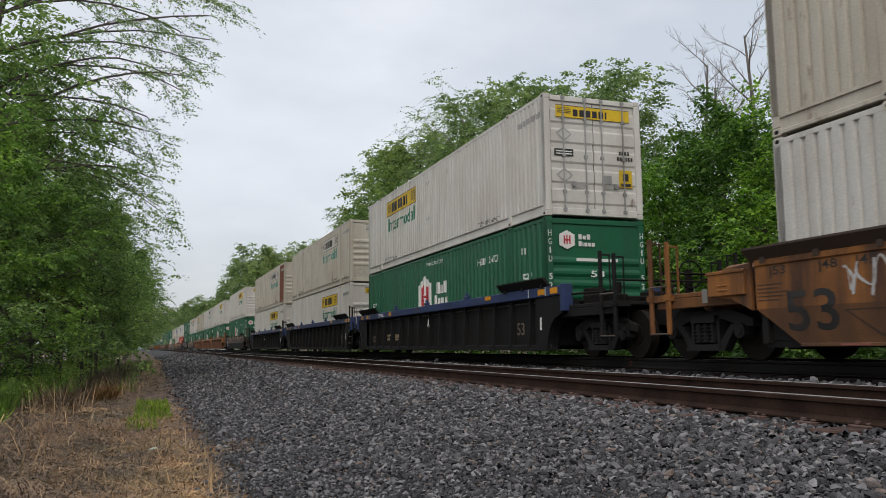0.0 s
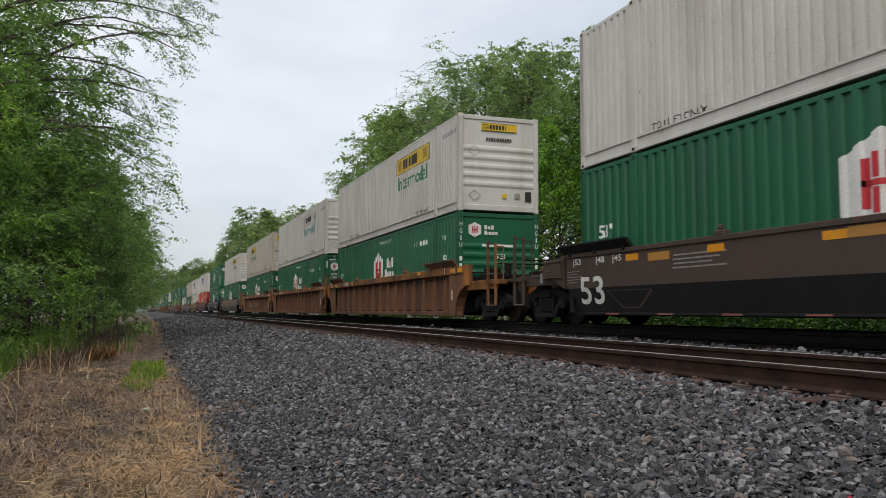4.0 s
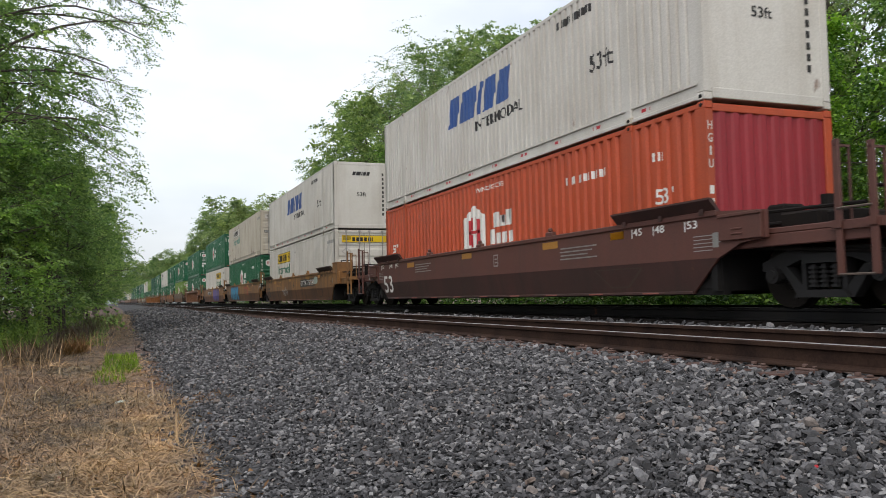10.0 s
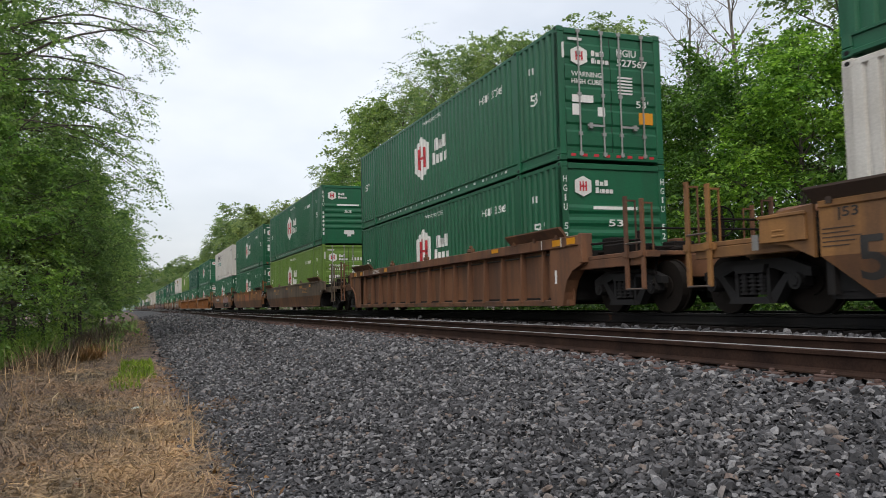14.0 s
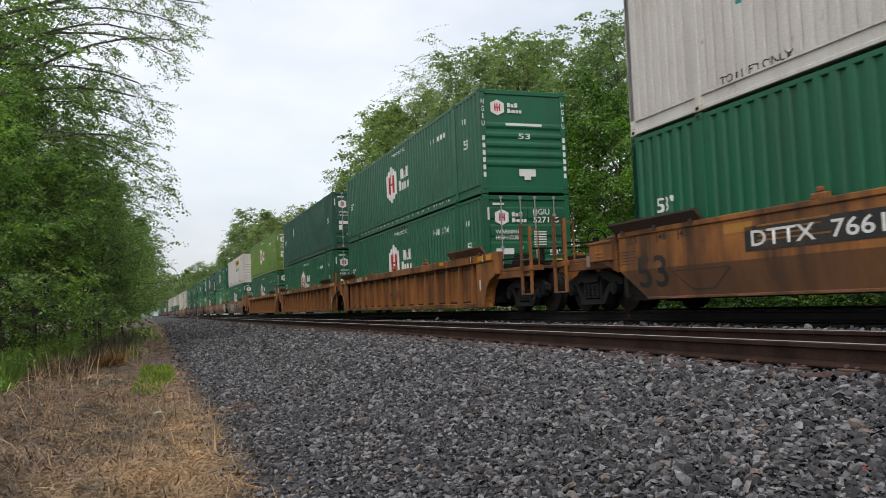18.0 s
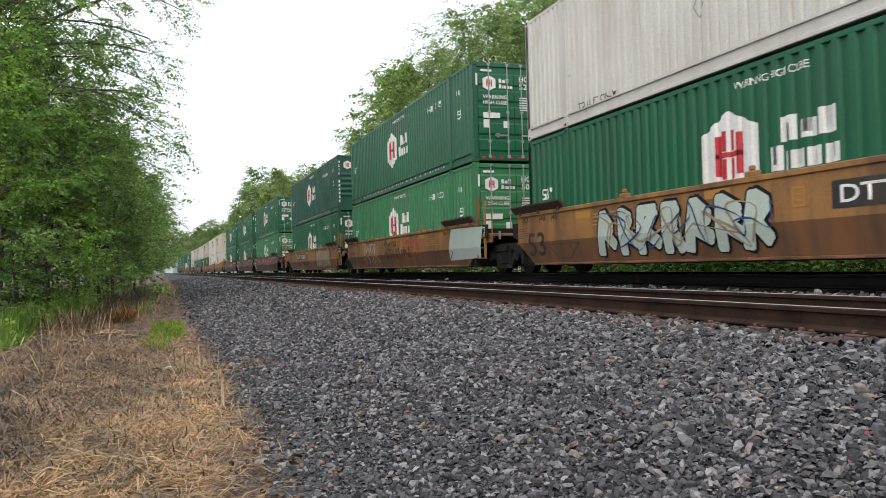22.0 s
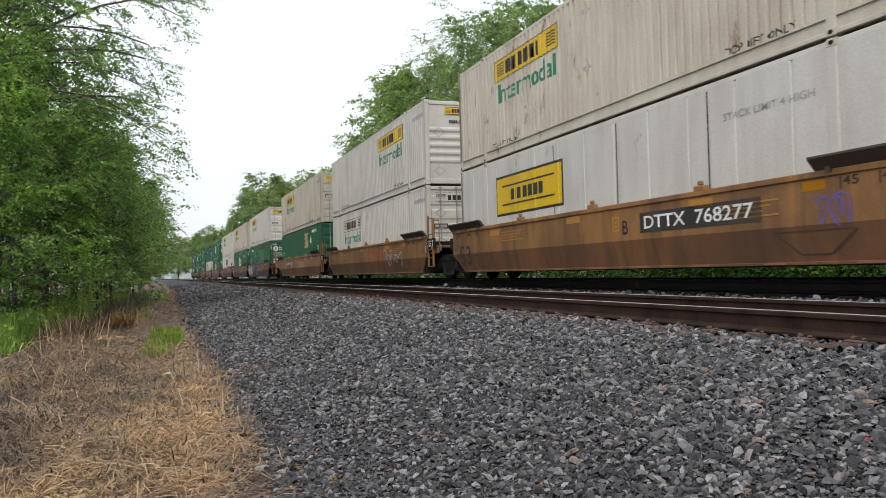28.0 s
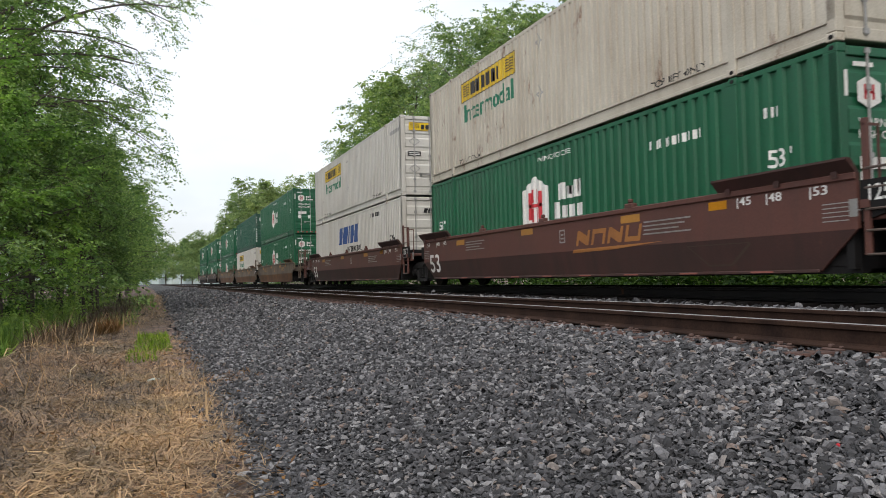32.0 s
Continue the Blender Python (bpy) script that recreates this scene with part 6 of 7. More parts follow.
def smooth_side_bm(y0, y1, foot0, foot1):
    """Side of a smooth-sided well: upright above, tucked in below, its ends cut on a slant."""
    bm = bmesh.new()
    prof = [(-WS, 1.43), (-WS, 0.75), (-WS + 0.10, 0.24), (-WS + 0.14, 0.24), (-WS + 0.05, 0.76), (-WS + 0.05, 1.43)]
    cut = {1.43: 0.0, 0.75: 0.0, 0.76: 0.0, 0.24: 1.0}
    lo = [bm.verts.new((x, y0 + foot0 * cut[z], z)) for x, z in prof]
    hi = [bm.verts.new((x, y1 - foot1 * cut[z], z)) for x, z in prof]
    n = len(prof)
    for i in range(n):
        bm.faces.new((lo[i], lo[(i + 1) % n], hi[(i + 1) % n], hi[i]))
    bm.faces.new(lo[::-1])
    bm.faces.new(hi)
    bmesh.ops.recalc_face_normals(bm, faces=bm.faces[:])
    return bm


def ribbed_wall_bm(y0, y1):
    return boxes((-WS + 0.16, -WS + 0.19, y0, y1, 0.2, 1.5))


def top_chord_bm(y0, y1, z=1.55):
    return boxes((-WS - 0.02, -WS + 0.18, y0, y1, z - 0.22, z), bevel=0.015)


def low_chord_bm(y0, y1):
    return boxes((-WS + 0.03, -WS + 0.2, y0, y1, 0.14, 0.27), bevel=0.012)


def rib_bm():
    bm = bmesh.new()
    prism(bm, [(-WS + 0.06, 1.33), (-WS + 0.16, 1.33), (-WS + 0.16, 0.29), (-WS + 0.0, 0.24)], "y", -0.045, 0.045)
    box(bm, -WS - 0.006, -WS + 0.1, -0.06, 0.06, 0.23, 0.28)
    return bm


def rail_pipe_bm(y0, y1):
    bm = bmesh.new()
    rod(bm, (-WS + 0.135, y0, 1.24), (-WS + 0.135, y1, 1.24), 0.018, 6)
    return bm


def end_sheet_bm():
    """End of a ribbed side, cut in a quarter round over the wheels."""
    bm = bmesh.new()
    prism(bm, [(0.3, 0.15), (-0.3, 0.15), (-0.36, 0.42), (-0.48, 0.66), (-0.7, 0.84), (-1.05, 0.95), (-1.05, 1.335), (0.3, 1.335)], "x", -WS + 0.02, -WS + 0.05)
    prism(bm, [(-0.3, 0.15), (-0.36, 0.42), (-0.48, 0.66), (-0.7, 0.84), (-1.05, 0.95), (-1.05, 0.98), (-0.68, 0.87), (-0.45, 0.68), (-0.33, 0.43), (-0.27, 0.15)], "x", -WS - 0.03, -WS + 0.25)
    return bm


def side_box_bm():
    """Boxed-out locker at the end of a smooth side, with its vent and lip."""
    return boxes((-WS - 0.05, -WS + 0.04, -0.40, 0.42, 0.98, 1.34), (-WS - 0.07, -WS - 0.04, -0.42, 0.44, 1.31, 1.36), (-WS - 0.062, -WS - 0.045, -0.05, 0.18, 1.05, 1.08), (-WS - 0.062, -WS - 0.045, -0.05, 0.18, 1.12, 1.15), bevel=0.008)


def tall_box_bm():
    """Brake cabinet that stands up above the side sill."""
    return boxes((-WS - 0.05, -WS + 0.6, -0.38, 0.40, 0.86, 1.74), (-WS - 0.06, -WS + 0.61, -0.39, 0.41, 1.70, 1.75), (-WS - 0.062, -WS - 0.045, -0.3, 0.3, 1.28, 1.30), bevel=0.012)


def tank_bm():
    """Air reservoir with domed ends, on its two saddles."""
    bm = bmesh.new()
    rod(bm, (-0.9, 0.6, 1.34), (-0.9, 1.35, 1.34), 0.18, 16)
    rod(bm, (-0.9, 0.54, 1.34), (-0.9, 1.41, 1.34), 0.13, 16)
    for y in (0.75, 1.25):
        box(bm, -1.12, -0.78, y - 0.05, y + 0.05, 1.10, 1.28)
    return bm


def floor_bm():
    return boxes((-1.3, 1.3, 0.1, CL - 0.1, 0.2, 0.29), (-1.33, -1.2, -0.3, CL + 0.3, 0.2, 0.32), (1.2, 1.33, -0.3, CL + 0.3, 0.2, 0.32))


def bulkhead_bm():
    """End of a well: a slanted plate that carries the deck over the bogie."""
    bm = bmesh.new()
    prism(bm, [(-0.28, 0.26), (-0.16, 0.26), (-0.16, 1.25), (-0.75, 1.25), (-0.75, 0.92), (-0.28, 0.8)], "x", -WS + 0.06, WS - 0.06)
    return bm


def guide_bm():
    """Raised flap that guides the container into the well."""
    bm = bmesh.new()
    prism(bm, [(-WS + 0.0, 0.0), (-WS + 0.06, 0.0), (-WS - 0.08, 0.19), (-WS - 0.15, 0.20), (-WS - 0.15, 0.17)], "y", -0.4, 2.15)
    for y in (-0.1, 0.9, 1.9):
        box(bm, -WS - 0.05, -WS + 0.05, y - 0.05, y + 0.05, -0.03, 0.06)
    return bm


def latch_bm():
    return boxes((-WS - 0.03, -WS + 0.08, -0.14, 0.14, 0.0, 0.10), (-WS - 0.02, -WS + 0.06, -0.05, 0.05, 0.10, 0.18), bevel=0.02)


def deck_bm(length):
    """End platform over a bogie, with its centre sill and side sills."""
    return boxes((-WS + 0.1, WS - 0.1, -length, -0.55, 1.02, 1.10), (-0.4, 0.4, -length - 0.5, -0.2, 0.62, 1.02), (-WS + 0.1, -WS + 0.2, -length, -0.3, 0.85, 1.02), (WS - 0.2, WS - 0.1, -length, -0.3, 0.85, 1.02), bevel=0.012)


def end_panel_bm():
    """Outer shoulder plate beside the bogie."""
    bm = bmesh.new()
    vs = [(0.0, 1.43), (0.0, 0.74), (-0.45, 0.93), (-0.95, 0.98), (-0.95, 1.36)]
    lo = [bm.verts.new((-WS, y, z)) for y, z in vs]
    hi = [bm.verts.new((-WS + 0.05, y, z)) for y, z in vs]
    n = len(vs)
    for i in range(n):
        bm.faces.new((lo[i], lo[(i + 1) % n], hi[(i + 1) % n], hi[i]))
    bm.faces.new(lo)
    bm.faces.new(hi[::-1])
    bmesh.ops.recalc_face_normals(bm, faces=bm.faces[:])
    return bm


def ladder_bm():
    """Two broad uprights with a second bar behind each, tied at the top and by brackets at deck height."""
    bm = bmesh.new()
    for y in (0.0, 0.50):
        top = 2.0 + 0.10 * (y > 0.1)
        box(bm, -0.025, 0.025, y - 0.045, y + 0.045, 0.42, top, 0.006)
        box(bm, 0.20, 0.22, y - 0.015, y + 0.015, 1.02, top - 0.06)
        box(bm, -0.025, 0.22, y - 0.02, y + 0.02, top - 0.09, top - 0.06)
        box(bm, -0.05, 0.26, y - 0.06, y + 0.07, 1.0, 1.10)
    box(bm, -0.01, 0.26, -0.12, 0.62, 0.98, 1.08)
    return bm


def rung_bm():
    bm = bmesh.new()
    rod(bm, (-0.028, 0.0, 0.0), (-0.028, 0.50, 0.0), 0.016, 6)
    return bm


def put_ladder(car, mat, m, heights):
    lad = shared("ladder", "ladder", ladder_bm, mat, car, m)
    for z in heights:
        shared("rung", "rung", rung_bm, M["rung_steel"], lad, pose(0, 0, z), "thin worn steel rung")


def pipes_bm():
    bm = bmesh.new()
    rod(bm, (-0.9, -0.6, 1.2), (-0.9, -2.6, 1.18), 0.035)
    rod(bm, (-0.55, -0.4, 1.3), (0.5, -2.2, 1.24), 0.028)
    rod(bm, (0.2, -0.6, 1.22), (0.2, -2.6, 1.2), 0.05)
    box(bm, -1.1, -0.55, -1.9, -1.2, 1.1, 1.32, 0.03)
    rod(bm, (-0.3, -1.3, 1.12), (-0.3, -1.3, 1.6), 0.09, 10)
    rod(bm, (0.5, -1.6, 1.14), (1.0, -1.6, 1.14), 0.16, 10)
    rod(bm, (-1.3, -2.85, 1.5), (1.3, -2.85, 1.5), 0.02, 6)
    rod(bm, (-1.3, -1.0, 1.34), (-1.3, -2.8, 1.3), 0.025, 6)
    rod(bm, (-1.25, -0.9, 0.86), (-1.1, -2.9, 0.7), 0.03, 6)
    rod(bm, (-0.7, -2.4, 1.05), (-1.2, -2.95, 0.5), 0.028, 6)
    rod(bm, (-0.2, -2.5, 1.0), (-0.28, -3.2, 0.55), 0.03, 6)
    rod(bm, (-0.28, -3.2, 0.55), (-0.1, -3.7, 0.6), 0.03, 6)
    box(bm, -1.2, -0.8, -2.5, -2.1, 1.1, 1.26, 0.02)
    box(bm, -0.75, -0.35, -0.95, -0.6, 1.1, 1.5, 0.03)
    box(bm, 0.6, 1.1, -1.2, -0.75, 1.1, 1.42, 0.03)
    return bm


def brake_wheel_bm():
    bm = bmesh.new()
    rings = []
    for i in range(18):
        a = 2 * math.pi * i / 18
        rings.append([bm.verts.new(((0.28 + 0.018 * math.cos(c)) * math.cos(a), 0.018 * math.sin(c), (0.28 + 0.018 * math.cos(c)) * math.sin(a))) for c in (0, 1.257, 2.513, 3.770, 5.027)])
    for i in range(18):
        for k in range(5):
            bm.faces.new((rings[i][k], rings[i][(k + 1) % 5], rings[(i + 1) % 18][(k + 1) % 5], rings[(i + 1) % 18][k]))
    for i in range(4):
        a = math.pi * i / 2
        rod(bm, (0, 0, 0), (0.28 * math.cos(a), 0, 0.28 * math.sin(a)), 0.012, 5)
    return bm


def coupler_bm():
    return boxes((-0.13, 0.13, -0.95, 0.0, 0.62, 0.86), (-0.2, 0.2, -1.08, -0.8, 0.56, 0.92), bevel=0.03)


def side_frame_bm():
    """Cast side frame of a freight bogie: top member, slanted lower members, columns, and open windows between them."""
    bm = bmesh.new()
    x0, x1 = -1.10, -0.96
    prism(bm, [(-1.10, 0.64), (-1.10, 0.52), (-0.72, 0.55), (-0.40, 0.66), (0.40, 0.66), (0.72, 0.55), (1.10, 0.52), (1.10, 0.64), (0.62, 0.80), (-0.62, 0.80)], "x", x0, x1)
    for k in (-1, 1):
        prism(bm, [(k * 0.74, 0.55), (k * 0.62, 0.57), (k * 0.30, 0.24), (k * 0.34, 0.15), (k * 0.44, 0.15)][::k], "x", x0 - 0.02, x1)
        prism(bm, [(k * 0.36, 0.66), (k * 0.29, 0.66), (k * 0.29, 0.24), (k * 0.36, 0.24)][::k], "x", x0 - 0.03, x1)
        prism(bm, [(k * 0.98, 0.53), (k * 0.74, 0.54), (k * 0.74, 0.40), (k * 0.98, 0.40)][::k], "x", x0, x1)
        rod(bm, (x0 - 0.07, k * 0.86, 0.46), (x1, k * 0.86, 0.46), 0.12, 12)
        rod(bm, (x0 - 0.09, k * 0.86, 0.46), (x0 - 0.06, k * 0.86, 0.46), 0.07, 8)
    prism(bm, [(-0.44, 0.15), (0.44, 0.15), (0.36, 0.25), (-0.36, 0.25)], "x", x0 - 0.10, x1)
    prism(bm, [(-0.29, 0.60), (0.29, 0.60), (0.32, 0.72), (-0.32, 0.72)], "x", x0 - 0.09, x1)
    return bm


def spring_bm():
    bm = bmesh.new()
    for i in range(5):
        rod(bm, (0, 0, 0.285 + i * 0.06), (0, 0, 0.315 + i * 0.06), 0.075, 10)
    rod(bm, (0, 0, 0.28), (0, 0, 0.59), 0.05, 8)
    return bm


def wheelset_bm():
    bm = bmesh.new()
    rod(bm, (-1.05, 0, 0), (1.05, 0, 0), 0.08, 10)
    for s in (-1, 1):
        rod(bm, (s * 0.70, 0, 0), (s * 0.83, 0, 0), 0.46, 28)
        rod(bm, (s * 0.67, 0, 0), (s * 0.70, 0, 0), 0.49, 28)
        rod(bm, (s * 0.83, 0, 0), (s * 0.86, 0, 0), 0.2, 14)
    for k in range(3):
        a = 2.094 * k
        box(bm, -0.835, -0.828, 0.3 * math.cos(a) - 0.05, 0.3 * math.cos(a) + 0.05, 0.3 * math.sin(a) - 0.05, 0.3 * math.sin(a) + 0.05)
    return bm


WHEELSETS = []


def add_bogie(car, y):
    bol = shared("bolster", "bogie", lambda: boxes((-0.95, 0.95, -0.22, 0.22, 0.42, 0.66), (-0.3, 0.3, -0.3, 0.3, 0.6, 0.72), bevel=0.03), M["truck"], car, pose(0, y, 0))
    shared("sideframe", "side_frame", side_frame_bm, M["cast"], bol)
    shared("sideframe", "side_frame", side_frame_bm, M["cast"], bol, pose(0, 0, 0, 0, 0, 180))
    for d in (-0.2, 0.0, 0.2):
        shared("spring", "spring", spring_bm, M["cast"], bol, pose(-1.1, d * 0.9, 0))
    for d in (-0.86, 0.86):
        WHEELSETS.append((shared("wheelset", "wheelset", wheelset_bm, M["wheel"], bol, pose(0, d, 0.46)), pose(0, d, 0.46)))


# where the number panel of a smooth-sided unit starts along its side
NUMBER_AT = {28: 6.35, 30: 12.6, 24: 12.85, 22: 6.6, 12: 6.2, 14: 12.0, 18: 13.05}

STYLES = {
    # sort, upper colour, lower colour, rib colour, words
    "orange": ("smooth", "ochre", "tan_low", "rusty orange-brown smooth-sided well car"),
    "blue": ("ribbed", "navy", "soot_and_shade", "black ribbed well car with a blue top sill"),
    "umber": ("smooth", "dark_brown", "soot_and_shade", "dark umber smooth-sided well car"),
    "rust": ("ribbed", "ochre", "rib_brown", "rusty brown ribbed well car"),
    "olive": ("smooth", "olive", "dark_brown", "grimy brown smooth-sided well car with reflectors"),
    "navy": ("smooth", "deep_navy", "soot_and_shade", "navy and black smooth-sided well car"),
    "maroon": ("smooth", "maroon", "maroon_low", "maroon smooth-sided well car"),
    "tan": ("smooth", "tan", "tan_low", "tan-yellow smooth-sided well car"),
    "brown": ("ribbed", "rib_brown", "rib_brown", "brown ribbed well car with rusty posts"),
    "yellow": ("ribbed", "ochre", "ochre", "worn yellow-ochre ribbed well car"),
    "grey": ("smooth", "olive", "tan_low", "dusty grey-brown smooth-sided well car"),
}


def lay_side(bm, y_left, z_low, x=-WS, lift=0.005):
    """Lay a flat outline on a well car's side, over the crease where it tucks in."""
    bmesh.ops.bisect_plane(bm, geom=bm.verts[:] + bm.edges[:] + bm.faces[:], dist=1e-5, plane_co=(0, 0.75 - z_low, 0), plane_no=(0, 1, 0))
    for v in bm.verts:
        z = z_low + v.co.y
        v.co = Vector((x - lift - v.co.z + (max(0.0, 0.75 - z) * 0.196 if x == -WS else 0.0), y_left - v.co.x, z))
    for f in bm.faces:
        f.normal_update()
        if f.normal.x > 0:
            f.normal_flip()
    return bm


def scribble(seed, w, h, n, grow=0.0):
    """Fat sprayed letters: each a bent thick stroke in its own cell."""
    rnd = random.Random(seed)
    bm = bmesh.new()
    t = 0.36 * w / n + 2 * grow
    k = 0
    for i in range(n):
        x0, cw = w * i / n, w / n
        pts = [(x0 + cw * rnd.choice((0.12, 0.3)), 0.06 * h), (x0 + cw * rnd.uniform(0.15, 0.5), h * 0.94)]
        pts += [(x0 + cw * rnd.uniform(0.65, 0.95), h * rnd.uniform(0.6, 0.92)), (x0 + cw * rnd.uniform(0.3, 0.6), h * 0.48), (x0 + cw * rnd.uniform(0.75, 1.0), h * rnd.uniform(0.04, 0.3))]
        for (a, b), (c, d) in zip(pts, pts[1:]):
            l = math.hypot(c - a, d - b)
            ux, uy = (c - a) / l, (d - b) / l
            nx, ny, e = -uy * t / 2, ux * t / 2, t * 0.35
            quad = [(a - ux * e * 0.6 + nx * 0.7, b - uy * e * 0.6 + ny * 0.7), (a + nx, b + ny), (c + nx, d + ny), (c + ux * e * 0.6 + nx * 0.6, d + uy * e * 0.6 + ny * 0.6), (c + ux * e * 0.6 - nx * 0.6, d + uy * e * 0.6 - ny * 0.6), (c - nx, d - ny), (a - nx, b - ny), (a - ux * e * 0.6 - nx * 0.7, b - uy * e * 0.6 - ny * 0.7)]
            bm.faces.new([bm.verts.new((x, min(max(y, -grow), h + grow), k * 0.0004)) for x, y in quad])
            k += 1
    return bm


def strokes(seed, w, h, n, t=0.035):
    """A thin sprayed line that wanders, turns back and crosses itself like a hasty signature."""
    rnd = random.Random(seed)
    bm = bmesh.new()
    cell = w / n
    knots = []
    for k in range(3 * n + 3):
        up = rnd.uniform(0.5, 1.0) if k % 3 else rnd.uniform(0.0, 0.4)
        knots.append(Vector((min(w, max(0.0, k / 3 * cell + rnd.uniform(-0.95, 0.95) * cell)), up * h)))
    pts = []
    for a, b, c, d in zip(knots, knots[1:], knots[2:], knots[3:]):
        for k in range(5):
            f = k / 5
            pts.append(0.5 * (2 * b + (c - a) * f + (2 * a - 5 * b + 4 * c - d) * f * f + (3 * b - a - 3 * c + d) * f ** 3))
    for k, (p, q) in enumerate(zip(pts, pts[1:])):
        l = (q - p).length or 1
        thick = t * (0.75 + 0.4 * math.sin(k * 0.7 + seed))
        nx, ny = -(q.y - p.y) / l * thick / 2, (q.x - p.x) / l * thick / 2
        bm.faces.new([bm.verts.new(v + ((k % 20) * 0.0003,)) for v in ((p.x + nx, p.y + ny), (q.x + nx * 1.1, q.y + ny * 1.1), (q.x - nx * 1.1, q.y - ny * 1.1), (p.x - nx, p.y - ny))])
    return bm


def well_unit(style, first, last, seed, number=""):
    """One unit of a well car: origin on the rail, under the end of its load that faces the camera."""
    sort, top, low, words = STYLES[style]
    car = new("well_car")
    y0, y1 = (-0.40, CL + 0.30)
    shared("floor", "floor", floor_bm, M["soot_and_shade"], car)
    ink = "ink_black" if style in ("tan", "orange", "yellow", "rust", "grey") else "ink_white"
    if sort == "smooth":
        for turn in (0, 1):
            m = pose(0, 0, 0) if turn == 0 else pose(0, CL, 0, 0, 0, 180)
            shared(("sside",), "side_panel", lambda: smooth_side_bm(y0, y1, 0.7, 0.7), M[top], car, m)
            # darker skirt with painted slope shade, a hair proud of the tucked-in part
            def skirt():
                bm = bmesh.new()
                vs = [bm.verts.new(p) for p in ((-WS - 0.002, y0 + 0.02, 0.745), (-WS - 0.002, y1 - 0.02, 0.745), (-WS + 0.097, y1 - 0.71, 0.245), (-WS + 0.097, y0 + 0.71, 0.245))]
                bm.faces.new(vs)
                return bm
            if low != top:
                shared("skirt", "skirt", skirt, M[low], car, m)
        ztop = 1.43
        shared("liner", "well_liner", lambda: boxes((-1.345, -1.33, -0.3, CL + 0.3, 0.3, 1.38)), M["soot_and_shade"], car)
        shared("sill_lip", "top_sill", lambda: boxes((-WS - 0.03, -WS + 0.07, y0, y1, 1.36, 1.45), bevel=0.012), M[top], car)
        shared("foot_lip", "bottom_sill", lambda: boxes((-WS + 0.075, -WS + 0.16, y0 + 0.72, y1 - 0.72, 0.215, 0.262), bevel=0.008), M[low], car)
        for k in range(9):
            shared("foot_ref", "reflective_strip", lambda: boxes((-WS + 0.071, -WS + 0.08, -0.45, 0.0, 0.225, 0.252)), M["red_grey"], car, pose(0, 1.6 + 1.68 * k, 0), "dusty red reflective strip")
        # pressed recess drawn flat: dark lines give the shade of its grooves
        for y in (14.9, 3.0):
            shared(("jack", y), "jacking_recess", lambda: lay_side(flat_poly([(0, 0.34), (0.03, 0.34), (0.50, 0.03), (0.48, 0.0)], [(0.48, 0.0), (0.48, 0.03), (1.0, 0.03), (1.0, 0.0)], [(1.0, 0.03), (1.03, 0.0), (1.5, 0.31), (1.47, 0.34)], [(0.03, 0.34), (1.47, 0.34), (1.47, 0.325), (0.03, 0.325)]), y, 0.34, -WS, 0.007), M["dark_brown"], car, label="painted shade lines of a pressed recess")
        for y, z in ((13.5, 1.16), (9.2, 1.2), (4.9, 1.18)):
            shared(("patchlet", y), "stencil_block", lambda: lay_side(flat_poly(rect(0, 0, 0.62, 0.14)), y, z), M["faded_amber"], car)
        shared("notes", "lettering", lambda: lay_side(flat_poly(*[rect(0.03 * (i % 2), i * 0.07, 1.35 - 0.16 * (i * 5 % 3), i * 0.07 + 0.026) for i in range(4)]), 4.2, 0.93), M["faded_amber" if ink == "ink_black" else "galv"], car)
        shared("notes", "lettering", lambda: lay_side(flat_poly(*[rect(0.03 * (i % 2), i * 0.07, 1.35 - 0.16 * (i * 5 % 3), i * 0.07 + 0.026) for i in range(4)]), 4.2, 0.93), M["faded_amber" if ink == "ink_black" else "galv"], car, pose(0, 8.6, 0.06))
        shared("squaremark", "data_plate", lambda: lay_side(flat_poly(rect(0, 0, 0.24, 0.03), rect(0, 0.25, 0.24, 0.28), rect(0, 0.03, 0.03, 0.25), rect(0.21, 0.03, 0.24, 0.25), rect(0.06, 0.08, 0.18, 0.11), rect(0.06, 0.16, 0.18, 0.19)), 8.75 - 1.45, 0.93), M["faded_amber" if ink == "ink_black" else "galv"], car)
    else:
        for turn in (0, 1):
            m = pose(0, 0, 0) if turn == 0 else pose(0, CL, 0, 0, 0, 180)
            shared("rwall", "side_panel", lambda: ribbed_wall_bm(y0, y1), M[low], car, m)
            shared("tchord", "top_sill", lambda: top_chord_bm(y0, y1), M[top], car, m)
            shared("lchord", "bottom_sill", lambda: low_chord_bm(y0, y1), M[low], car, m)
        for i in range(15):
            shared("rib", "side_post", rib_bm, M[low], car, pose(0, 0.7 + i * 1.05, 0))
        ztop = 1.55
        for m in (pose(0, 0, 0), pose(0, CL, 0) @ Matrix.Diagonal((1, -1, 1, 1))):
            far = m.translation.y > 1
            shared(("endsheet", far), "end_sheet", lambda: flip_y(end_sheet_bm()) if far else end_sheet_bm(), M[low], car, Matrix.Translation(m.translation))
            shared(("endsill", far), "end_sill", lambda: flip_y(boxes((-WS - 0.02, -WS + 0.18, -1.1, -0.405, 1.34, 1.54), bevel=0.015)) if far else boxes((-WS - 0.02, -WS + 0.18, -1.1, -0.405, 1.34, 1.54), bevel=0.015), M[top], car, Matrix.Translation(m.translation))
